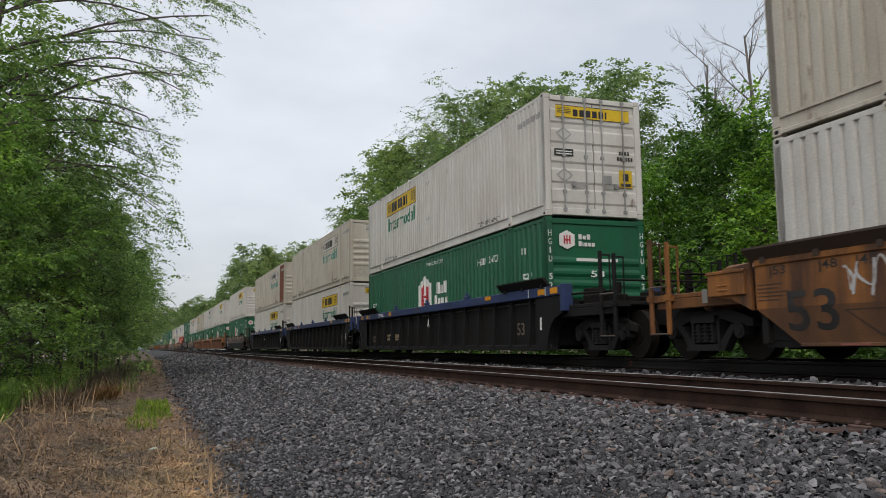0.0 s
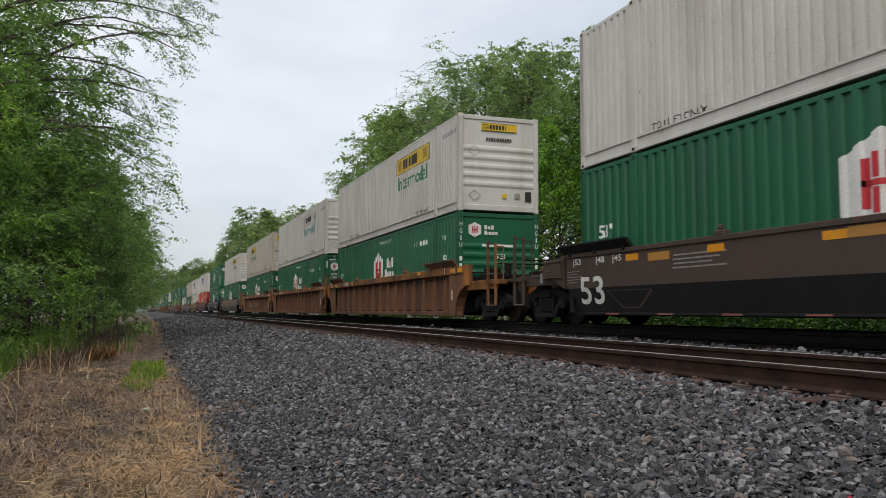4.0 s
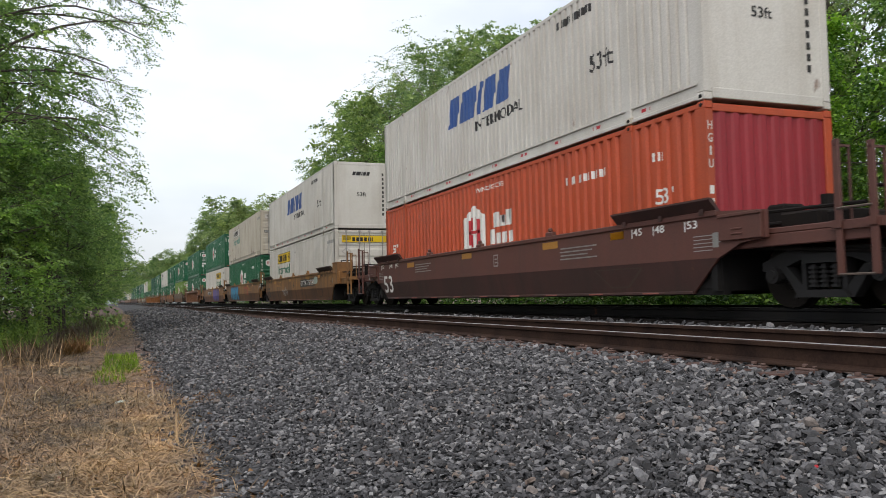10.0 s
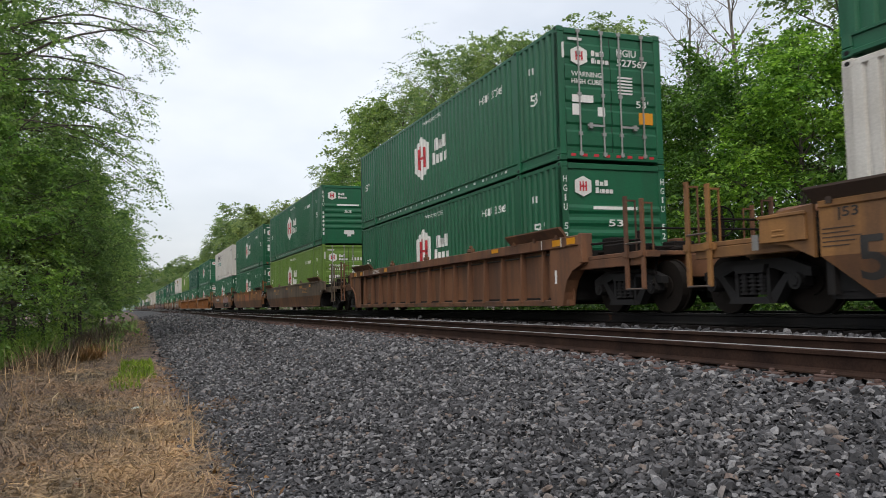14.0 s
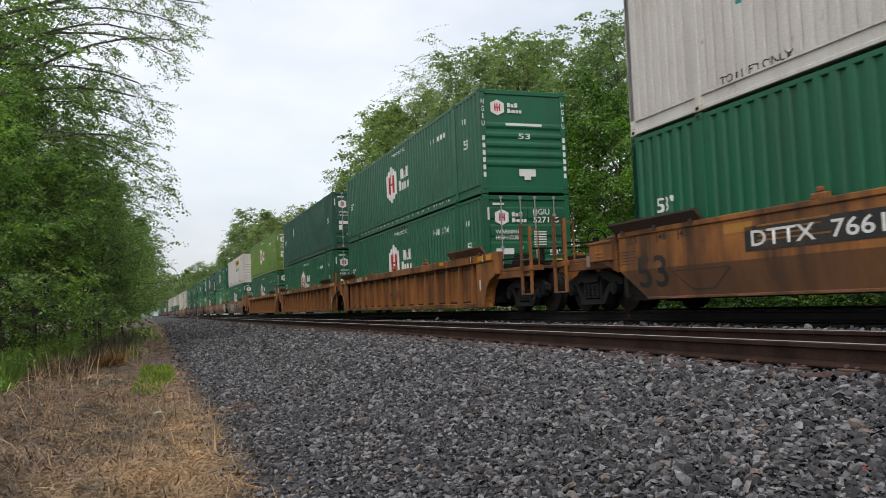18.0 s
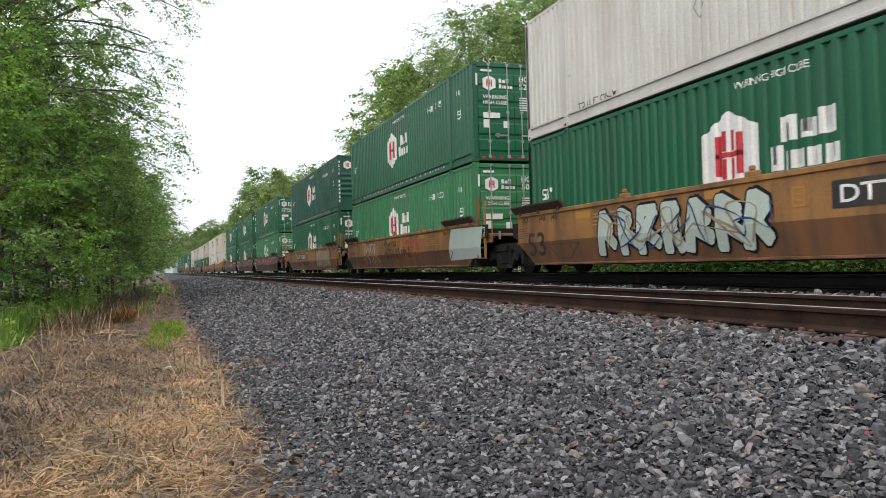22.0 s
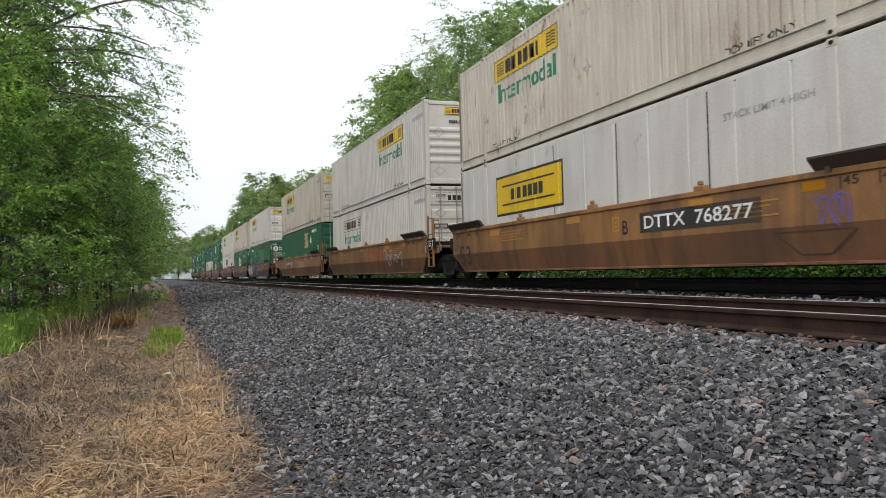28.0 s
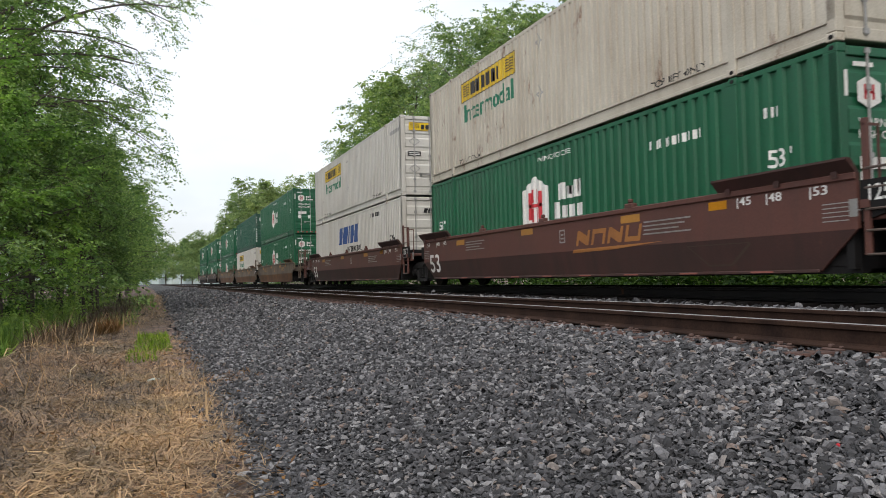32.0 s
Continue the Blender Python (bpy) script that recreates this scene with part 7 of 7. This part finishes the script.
        for y in (-1.12, CL + 0.98):
            shared("sillblock", "sill_end", lambda: boxes((-WS - 0.045, -WS + 0.20, 0.0, 0.14, 0.98, 1.56), (-WS - 0.055, -WS - 0.04, 0.03, 0.11, 1.10, 1.24), bevel=0.012), M[top], car, pose(0, y, 0))
        shared("sidepipe", "air_pipe", lambda: rail_pipe_bm(y0, y1), M["grey"], car)
        shared("endplate", "data_plate", lambda: lay_side(flat_poly(rect(0, 0, 0.09, 0.28)), 0.1, 0.6, -WS + 0.02), M["ink_white"], car, label="small white data plate")
        shared("end125", "lettering", lambda: lay_side(word("125-T", 0.80, 0.22), 15.27, 0.45, -WS + 0.16), M["dim_ink"], car)
        for y in (0.1, 15.7, 16.6, -0.5, 12.4):
            shared("sillref", "reflector", lambda: lay_side(flat_poly(rect(0, 0, 0.34, 0.13)), 0.0, 1.375, -WS - 0.02), M["amber"], car, pose(0, y, 0), "orange reflector plate")
        for y in (0.6, 15.2, 16.25, -0.25):
            shared("silltick", "stencil_tick", lambda: lay_side(flat_poly(rect(0, 0, 0.035, 0.19)), 0.0, 1.345, -WS - 0.02), M["ink_white"], car, pose(0, y, 0))
        shared("silltext", "lettering", lambda: lay_side(flat_poly(*[rect(0, i * 0.045, 0.9 - 0.13 * (i % 2), i * 0.045 + 0.022) for i in range(3)]), 13.9, 1.38, -WS - 0.02), M["ink_white"], car)
    for m in (pose(0, 0, ztop), pose(0, CL, ztop) @ Matrix.Diagonal((1, -1, 1, 1))):
        shared(("guide", m.translation.y > 1), "guide_flap", lambda: guide_bm() if m.translation.y < 1 else flip_y(guide_bm()), M["dark_brown" if style in ("orange", "tan") else low] if sort == "smooth" else M["rib_brown" if style in ("brown", "rust", "yellow") else "soot_and_shade"], car, Matrix.Translation(m.translation))
    for y in (4.6, 8.1, 11.6):
        shared("latch", "latch", latch_bm, M[top], car, pose(0, y, ztop))
    shared("bulk", "bulkhead", bulkhead_bm, M["soot_and_shade"], car)
    shared("bulk", "bulkhead", bulkhead_bm, M["soot_and_shade"], car, pose(0, CL, 0, 0, 0, 180))
    deck_mat = M[top] if style not in ("navy", "blue") else M["soot_and_shade"]
    ladder_mat = M[top] if style not in ("navy", "blue") else M["soot_and_shade"]
    if first:
        shared("deck", "end_platform", lambda: deck_bm(2.9), deck_mat, car)
        if sort == "smooth":
            shared("shoulder", "shoulder_plate", end_panel_bm, M[top], car, pose(0, -0.4, 0))
        shared("shoulder2", "shoulder_plate", lambda: mirror_x(end_panel_bm()), M[top], car, pose(0, -0.4, 0))
        put_ladder(car, ladder_mat, pose(-WS + 0.06, -3.0, 0), (0.43, 1.24))
        put_ladder(car, ladder_mat, pose(WS - 0.06, -2.5, 0, 0, 0, 180), (0.43, 1.24))
        shared("pipes", "brake_rigging", pipes_bm, M["truck"], car)
        shared("bwheel", "brake_wheel", brake_wheel_bm, M["truck"], car, pose(0.5, -2.75, 1.65))
        shared("bpost", "brake_post", lambda: boxes((0.44, 0.56, -2.74, -2.64, 1.1, 1.75)), M["truck"], car)
        shared("coupler", "coupler", coupler_bm, M["truck"], car, pose(0, -2.75, 0))
        shared("orefl" + sort, "reflector", lambda: lay_side(flat_poly(rect(0, 0, 0.32, 0.2)), -0.95, 1.12, -WS if sort == "smooth" else -WS + 0.02), M["amber"], car, label="amber reflector plate") if sort == "smooth" else None
        add_bogie(car, -1.95)
    else:
        shared("deck_mid", "end_platform", lambda: deck_bm(1.25), M["soot_and_shade" if sort == "ribbed" else top], car)
        put_ladder(car, ladder_mat, pose(-WS + 0.06, -1.0, 0), (0.43, 0.72, 0.98, 1.24, 1.48))
        shared("note", "notice_plate", lambda: boxes((-WS + 0.03, -WS + 0.06, -1.25, -0.42, 0.98, 1.34)), M["soot_and_shade"], car, label="black stencil plate")
        shared("note_t", "lettering", lambda: lay_side(word("125 T", 0.55, 0.2), -0.55, 1.08, -WS + 0.03), M["ink_white"], car)
        add_bogie(car, -1.62)
    if last:
        shared("deck", "end_platform", lambda: deck_bm(2.9), deck_mat, car, pose(0, CL, 0, 0, 0, 180))
        if sort == "smooth":
            shared("shoulder_b", "shoulder_plate", lambda: mirror_x(end_panel_bm()), M[top], car, pose(0, CL + 0.4, 0, 0, 0, 180))
        put_ladder(car, ladder_mat, pose(-WS + 0.06, CL + 2.5, 0), (0.43, 1.24))
        put_ladder(car, ladder_mat, pose(WS - 0.06, CL + 3.0, 0, 0, 0, 180), (0.43, 1.24))
        shared("pipes", "brake_rigging", pipes_bm, M["truck"], car, pose(0, CL, 0, 0, 0, 180))
        shared("tank", "air_reservoir", tank_bm, M["rib_brown" if style != "blue" else "soot_and_shade"], car, pose(0, CL + 0.15, 0))
        shared("coupler", "coupler", coupler_bm, M["truck"], car, pose(0, CL + 2.75, 0, 0, 0, 180))
        add_bogie(car, CL + 1.95)
    # stencils
    base_x = -WS if sort == "smooth" else -WS + 0.16
    if sort == "smooth":
        shared("w53", "lettering", lambda: lay_side(word("53", 0.9, 0.55), 15.9, 0.42), M[ink], car)
        for y, text in ((16.15, "53"), (15.25, "48"), (14.65, "45"), (0.35, "53"), (1.15, "48"), (1.75, "45")):
            shared(("wlen", y), "lettering", lambda: lay_side(word("|" + text, 0.3, 0.16), y, 1.18), M[ink], car)
        for y in (16.42, 0.15):
            shared(("wnote", y), "lettering", lambda: lay_side(flat_poly(*[rect(0, i * 0.055, 0.42 + 0.09 * (i * 7 % 3), i * 0.055 + 0.014) for i in range(5)]), y, 0.86), M["dark_brown" if ink == "ink_black" else "galv"], car)
        for on, m in ((first, pose(0, -0.9, 0)), (last, pose(0, CL + 0.9, 0))):
            if on:
                tall = m.translation.y < 0 and style == "tan"
                shared(("locker", tall), "side_locker", tall_box_bm if tall else side_box_bm, M[top], car, m)
            shared("noteplate", "data_plate", lambda: lay_side(flat_poly(rect(0, 0, 0.13, 0.22)), 0.62, 0.9), M["galv"], car, m)
        shared("wref", "reflector", lambda: lay_side(flat_poly(rect(0, 0, 0.42, 0.13)), 2.4, 1.2), M["amber"], car, label="amber reflector strip")
        shared("wref", "reflector", lambda: lay_side(flat_poly(rect(0, 0, 0.42, 0.13)), 7.2, 1.2), M["amber"], car, label="amber reflector strip")
        if number:
            spot = NUMBER_AT.get(seed, 11.2)
            shared(("wnum_bg", spot), "number_panel", lambda: lay_side(flat_poly(rect(0, 0, 3.15, 0.36)), spot, 0.86), M["panel_black"], car, label="black number panel")
            shared(("wnum" + number, spot), "lettering", lambda: lay_side(word("DTTX  " + number, 2.85, 0.235), spot - 0.14, 0.925, -WS, 0.01), M["ink_white"], car)
    else:
        if style == "blue":
            shared("r53", "lettering", lambda: lay_side(word("53", 0.42, 0.3), 1.62, 0.5, base_x), M["dim_ink"], car)
        if number:
            shared("rmark", "lettering", lambda: lay_side(word("DTTX", 0.84, 0.22), 13.22, 0.48, base_x), M["tan_ink"], car)
            shared("rnum" + number, "lettering", lambda: lay_side(word(number, 0.84, 0.22), 12.17, 0.48, base_x), M["tan_ink"], car)
        shared("rref", "reflector", lambda: lay_side(flat_poly(rect(0, 0, 0.4, 0.1)), 3.2, 1.43, -WS - 0.02), M["amber"], car)
    return tagged(car, words + (" with ladders" if first or last else ""), "well car", group="well cars of the train")


def flip_y(bm):
    for v in bm.verts:
        v.co.y = -v.co.y
    bmesh.ops.reverse_faces(bm, faces=bm.faces[:])
    return bm


def mirror_x(bm):
    for v in bm.verts:
        v.co.x = -v.co.x
    bmesh.ops.reverse_faces(bm, faces=bm.faces[:])
    return bm


# place along the train, well style, first and last unit of its car, upper load, lower load
D, R, P, U = "door", "ribs", "plain", "upright"
TRAIN = [
    (-26.4, "orange", 0, 0, ("cream", "jb", R, "fine"), ("white", "jb", R, "fine")),
    (-6.95, "orange", 0, 1, ("cream", "none", R, "fine"), ("white", "none", R, "fine")),
    (16.40, "blue", 1, 0, ("white", "jb", D, "fine"), ("green", "hub_plain", R, "corrugated")),
    (35.95, "blue", 0, 0, ("cream", "jb_faded", R, "fine"), ("white", "jb", R, "fine")),
    (55.55, "blue", 0, 1, ("cream", "jb_faded", R, "fine", "rust_panel"), ("white", "jb", R, "fine")),
    (79.1, "umber", 1, 1, ("white", "jb", R, "fine"), ("green", "hub_plain", R, "corrugated")),
    (102.4, "rust", 1, 0, ("white", "jb", R, "fine"), ("green", "hub_plain", R, "corrugated")),
    (121.7, "rust", 0, 0, ("white", "jb_faded", R, "fine"), ("green", "hub_plain", D, "corrugated")),
    (141.1, "rust", 0, 1, ("cream", "jb", D, "fine"), ("green", "hub_plain", R, "corrugated")),
    (164.3, "olive", 1, 1, ("white", "jb", R, "fine"), ("green", "hub_plain", R, "corrugated")),
    (187.75, "navy", 1, 1, ("green", "hub", R, "corrugated"), ("green", "hub_plain", D, "corrugated")),
    (211.35, "maroon", 1, 1, ("white", "swift", P, "fine"), ("orange", "hub_plain", U, "corrugated")),
    (234.65, "tan", 1, 0, ("white", "swift", P, "fine"), ("white", "jb", D, "fine")),
    (254.15, "tan", 0, 0, ("cream", "jb_faded", D, "fine"), ("green", "hub_plain", R, "corrugated")),
    (273.5, "tan", 0, 1, ("green", "hub", D, "corrugated"), ("white", "jb", R, "fine")),
    (296.9, "brown", 1, 1, ("green", "hub", D, "corrugated"), ("green", "hub_plain", R, "corrugated")),
    (320.4, "grey", 1, 0, ("green", "hub", R, "corrugated"), ("lime", "hub_plain", D, "corrugated")),
    (339.8, "orange", 0, 0, ("green", "hub", D, "corrugated"), ("green", "hub_plain", D, "corrugated")),
    (359.25, "orange", 0, 1, ("white", "jb_faded", D, "fine"), ("green", "hub_plain", D, "corrugated")),
    (382.6, "yellow", 1, 0, ("green", "hub", R, "corrugated"), ("green", "hub_plain", D, "corrugated")),
    (402.1, "yellow", 0, 0, ("dark_green", "diamond", D, "corrugated"), ("green", "hub_plain", D, "corrugated")),
    (421.9, "yellow", 0, 1, ("lime", "hub_plain", D, "corrugated"), ("green", "hub_plain", R, "corrugated")),
    (444.9, "tan", 1, 0, ("white", "jb_mid", R, "fine"), ("green", "hub_plain", D, "corrugated")),
    (464.7, "tan", 0, 0, ("green", "hub", D, "corrugated"), ("light_green", "hub_plain", D, "corrugated")),
    # upper load is plain green; its darker paint stands in for shadow
    (484.1, "tan", 0, 1, ("dark_green", "hub", R, "corrugated"), ("green", "hub_plain", D, "corrugated")),
    (507.8, "maroon", 1, 0, ("green", "hub", D, "corrugated"), ("light_green", "hub_plain", D, "corrugated")),
    (527.35, "maroon", 0, 0, ("green", "hub", D, "corrugated"), ("green", "hub_plain", D, "corrugated")),
    (546.85, "maroon", 0, 1, ("green", "hub", D, "corrugated"), ("green", "hub_plain", D, "corrugated")),
    (570.5, "tan", 1, 0, ("cream", "jb", D, "fine"), ("white", "jb_low", D, "plate")),
    (590.05, "tan", 0, 0, ("white", "jb", R, "fine"), ("white", "jb_faded", D, "fine")),
    (609.5, "tan", 0, 1, ("cream", "jb", D, "fine"), ("green", "emp", D, "corrugated")),
    (633.3, "maroon", 1, 0, ("white", "jb", D, "fine"), ("green", "patched", D, "corrugated")),
    (652.7, "maroon", 0, 0, ("cream", "jb", D, "fine"), ("green", "hub_plain", D, "corrugated")),
    (672.1, "maroon", 0, 1, ("white", "jb", D, "fine"), ("white", "swift", D, "fine")),
    (695.6, "grey", 1, 0, ("green", "hub", D, "corrugated"), ("green", "hub_plain", D, "corrugated")),
    (715.0, "grey", 0, 0, ("dark_green", "diamond", R, "corrugated"), ("white", "jb", D, "fine")),
    (734.5, "grey", 0, 1, ("green", "hub", D, "corrugated"), ("green", "hub_plain", D, "corrugated")),
    (757.8, "umber", 1, 0, ("green", "hub", D, "corrugated"), ("green", "hub_plain", D, "corrugated")),
    (777.3, "umber", 0, 1, ("green", "hub", D, "corrugated"), ("green", "hub_plain", D, "corrugated")),
]

# container numbers that can be read, upper and lower, by unit of the train
NUMBERS = {2: ("", "526029"), 5: ("", "528321"), 8: ("", "512207"), 9: ("", "515773"), 10: ("", "502695"), 14: ("648139", ""), 15: ("527567", "525262"), 17: ("", "521514"), 18: ("", "651647"), 19: ("", "527165"), 21: ("", "527491"), 22: ("", "508001"), 23: ("521852", "503024"), 24: ("", "530541"), 25: ("513397", "644992"), 26: ("524981", "508330")}
CAR_NUMBERS = {2: "888917", 4: "888917", 8: "789655", 12: "767141", 14: "767141", 18: "766197", 22: "766308", 24: "766308", 28: "768277", 30: "768277"}
ROLLING = []
for i, (s, style, first, last, up, lo) in enumerate(TRAIN):
    car = well_unit(style, first, last, i, CAR_NUMBERS.get(i, ""))
    n_up, n_low = NUMBERS.get(i, ("", ""))
    box_low = container(lo[0], lo[1], lo[2], lo[3], False, "", n_low)
    box_up = container(up[0], up[1], up[2], up[3], True, up[4] if len(up) > 4 else "", n_up)
    ROLLING.append((s, car, box_low, box_up))


def car_mark(i, name, bm_maker, mat, y, z, label, lift=0.006):
    part(name, lay_side(bm_maker, y, z, -WS, lift), M[mat], ROLLING[i][1], label)


# ---- sprayed and painted marks that single out some cars ----
def gold_mark(i, y):
    """Slanted open shapes in place of a railway's initials, over a thin swoosh."""
    slanted = [[(x + 0.3 * z, z) for x, z in poly] for poly in logo_shapes("HAHC", 0.50, 0.30, 0.10)]
    car_mark(i, "lettering", flat_poly(*slanted), "gold", y, 0.84, "orange-gold slanted lettering")
    car_mark(i, "stripe", flat_poly([(0, 0), (1.6, 0.02), (3.2, 0.10), (0.05, 0.07)]), "gold", y + 0.15, 0.70, "thin gold stripe")


def red_blocks(i, y):
    car_mark(i, "lettering", flat_poly(rect(0, 0.42, 0.62, 0.55), rect(0.24, 0, 0.38, 0.42), rect(0.68, 0.42, 1.3, 0.55), rect(0.92, 0, 1.06, 0.42), [(1.36, 0), (1.52, 0), (2.0, 0.55), (1.84, 0.55)], [(1.84, 0), (2.0, 0), (1.52, 0.55), (1.36, 0.55)]), "spray_red", y, 0.66, "red block shapes")


for i in (25, 27, 32):
    gold_mark(i, 6.6)
gold_mark(31, 6.45)
for i, y in ((13, 6.2), (17, 8.6), (23, 6.7), (29, 7.3)):
    red_blocks(i, y)


def tag_letters(i, seed, y, z, w, h, n, fill, edge):
    """Fat sprayed letters with a darker outline behind them."""
    rim = scribble(seed, w, h, n, 0.05)
    car_mark(i, "graffiti_outline", rim, edge, y, z, "dark sprayed outline", 0.006)
    car_mark(i, "graffiti", scribble(seed, w, h, n), fill, y, z, "fat sprayed letter shapes", 0.018)


tag_letters(14, 3, 7.4, 0.30, 4.6, 1.02, 5, "spray_violet", "spray_navy")
tag_letters(13, 4, 13.6, 0.34, 4.4, 0.95, 6, "spray_blue", "spray_navy")
car_mark(18, "graffiti_shade", flat_poly([(0, 0), (4.9, 0), (4.7, 0.42), (3.2, 0.5), (0.4, 0.4)]), "soot_and_shade", 6.6, 0.27, "dark sprayed lower band")
car_mark(18, "graffiti", flat_poly([(0.2, 0), (1.2, 0.06), (2.5, 0), (4.6, 0.1), (4.75, 0.45), (3.9, 0.62), (2.6, 0.52), (1.4, 0.6), (0.35, 0.4)]), "spray_pink", 6.5, 0.66, "dusty pink sprayed letter body", 0.012)
car_mark(18, "graffiti", strokes(51, 4.8, 0.95, 6, 0.05), "spray_mint", 6.5, 0.32, "pale mint sprayed outline", 0.018)
tag_letters(22, 6, 12.6, 0.36, 5.0, 0.9, 7, "spray_mint", "soot_and_shade")
car_mark(22, "graffiti", strokes(61, 5.0, 0.9, 8, 0.045), "spray_tan", 12.7, 0.34, "tan sprayed fill strokes", 0.030)
car_mark(22, "graffiti", strokes(62, 4.8, 0.8, 7, 0.030), "spray_navy", 12.5, 0.40, "dark sprayed inner lines", 0.038)
tag_letters(24, 7, 5.8, 0.40, 4.2, 0.8, 6, "spray_tan", "galv")
tag_letters(31, 8, 15.6, 0.34, 3.5, 0.95, 5, "spray_white", "soot_and_shade")
tag_letters(31, 9, 10.1, 0.34, 3.3, 0.9, 5, "spray_navy", "spray_white")
tag_letters(26, 12, 12.0, 0.8, 3.2, 0.4, 6, "olive", "soot_and_shade")
car_mark(23, "primer_patch", flat_poly([(0, 0), (2.6, 0.05), (2.9, 0.9), (0.3, 0.95), (0.1, 0.5)]), "spray_mint", 1.9, 0.4, "pale mint primer patch")
for i, seed, y, z, w, h, n, mat in ((1, 21, 14.9, 0.72, 1.3, 0.6, 9, "spray_white"), (23, 23, 9.5, 0.5, 3.4, 0.5, 16, "soot_and_shade"), (23, 24, 13.2, 0.75, 2.2, 0.5, 12, "spray_white"), (29, 25, 5.1, 0.5, 2.7, 0.62, 6, "spray_white"), (25, 43, 10.3, 0.85, 2.2, 0.3, 8, "galv"), (8, 44, 9.4, 0.45, 3.6, 0.6, 9, "spray_tan"), (16, 45, 10.5, 0.5, 3.0, 0.5, 9, "tan_low"), (19, 46, 9.0, 0.5, 2.0, 0.4, 8, "olive"), (30, 26, 6.9, 0.55, 1.7, 0.6, 6, "spray_white"), (28, 27, 2.2, 0.7, 0.6, 0.4, 4, "spray_violet"), (9, 28, 12.6, 0.36, 5.2, 0.55, 11, "spray_tan"), (9, 38, 7.4, 0.4, 5.6, 0.85, 7, "spray_tan"), (9, 39, 9.6, 0.34, 3.4, 0.45, 8, "tan_low"), (23, 40, 13.0, 0.36, 2.6, 0.4, 7, "spray_tan"), (23, 41, 9.8, 0.98, 2.0, 0.3, 8, "soot_and_shade"), (10, 29, 9.2, 0.4, 3.6, 0.7, 12, "olive"), (8, 30, 12, 0.5, 1.5, 0.5, 8, "spray_white"), (12, 31, 11.0, 0.4, 1.4, 0.5, 8, "spray_white"), (22, 33, 3.4, 0.5, 2.2, 0.7, 10, "galv"), (27, 34, 10, 0.8, 4.5, 0.35, 18, "galv"), (25, 35, 3.2, 0.9, 1.6, 0.4, 9, "galv")):
    car_mark(i, "graffiti", strokes(seed, w, h, n), mat, y, z, "thin sprayed scribble")
car_mark(24, "graffiti", strokes(52, 2.6, 0.34, 7, 0.05), "soot_and_shade", 12.3, 0.42, "black sprayed scribble")
car_mark(24, "graffiti", flat_poly([(0, 0.06), (0.9, 0), (1.5, 0.16), (1.55, 0.24), (1.42, 0.18), (0.9, 0.06), (0, 0.1)]), "soot_and_shade", 9.9, 0.52, "black sprayed tail stroke")
car_mark(10, "lettering", flat_poly(*glyph_bars([0.2, 0.07, 0.18, 0.1, 0.1, 0.16, 0.18, 0.06, 0.2, 0.16, 0.14, 0.1, 0.06, 0.2, 0.18, 0.16, 0.14, 0.1], 0.26, 0.035, (0, 1, 5, 8, 13), 0.75)), "straw_sign", 4.3, 0.6, "cream lettering bars")
for i in (9, 5, 10):
    for k in range(6):
        car_mark(i, "reflector", flat_poly(rect(0, 0, 0.4, 0.12)), "amber", 14.2 - 2.3 * k, 1.2, "amber reflector strip")

car_mark(9, "number_panel", flat_poly(rect(0, 0, 1.75, 0.3)), "ochre", 11.8, 0.86, "ochre number panel")
car_mark(9, "lettering", word("FEC  71494", 1.6, 0.2), "ink_black", 11.72, 0.91, "black stencilled number", 0.012)
car_mark(12, "primer_patch", flat_poly([(0, 0.05), (0.5, 0), (0.85, 0.12), (0.8, 0.32), (0.3, 0.36), (0.05, 0.25)]), "spray_mint", 3.3, 0.92, "pale mint primer patch")
car_mark(30, "graffiti", flat_poly([(0, 0), (0.07, 0), (0.4, 0.34), (0.33, 0.34)]), "spray_red", 3.4, 0.8, "small red cross stroke")
car_mark(30, "graffiti", flat_poly([(0.33, 0), (0.4, 0), (0.07, 0.34), (0, 0.34)]), "spray_violet", 3.4, 0.8, "small violet cross stroke", 0.008)
for i, letter, y in ((23, "C", 8.0), (30, "A", 8.0), (12, "B", 8.0), (2, "A", 8.0), (4, "C", 8.0), (24, "B", 9.4), (28, "B", 6.95)):
    car_mark(i, "lettering", word(letter, 0.2, 0.26), "ink_black" if i > 4 else "ink_white", y, 0.86, "single stencilled letter")



def motions():
    for s, car, low_box, up_box in ROLLING:
        for thing, z in ((car, ZR), (low_box, ZR + 0.295), (up_box, ZR + 3.212)):
            rows = []
            for t in (0, 4, 8, 12, 16, 20, 24, 28, 32):
                y = s - SPEED * t
                rows.append((t, pose(XC + bend(y), y, z, 0, 0, math.degrees(-2 * BEND * max(0.0, y + 8)))))
            walk(thing, rows)
    # the wheels roll: one set of keys for each of the two places on a bogie
    spin = SPEED / 0.46
    for place in (-0.86, 0.86):
        sets = [w for w, m in WHEELSETS if abs(m.translation.y - place) < 0.01]
        walk(sets[0], [(k / FPS, pose(0, place, 0.46) @ Matrix.Rotation(spin * k / FPS, 4, "X")) for k in range(0, 32 * FPS + 1)])
        for w in sets[1:]:
            w.rotation_mode = "QUATERNION"
            w.animation_data_create()
            w.animation_data.action = sets[0].animation_data.action
            w.animation_data.action_slot = sets[0].animation_data.action_slot


motions()
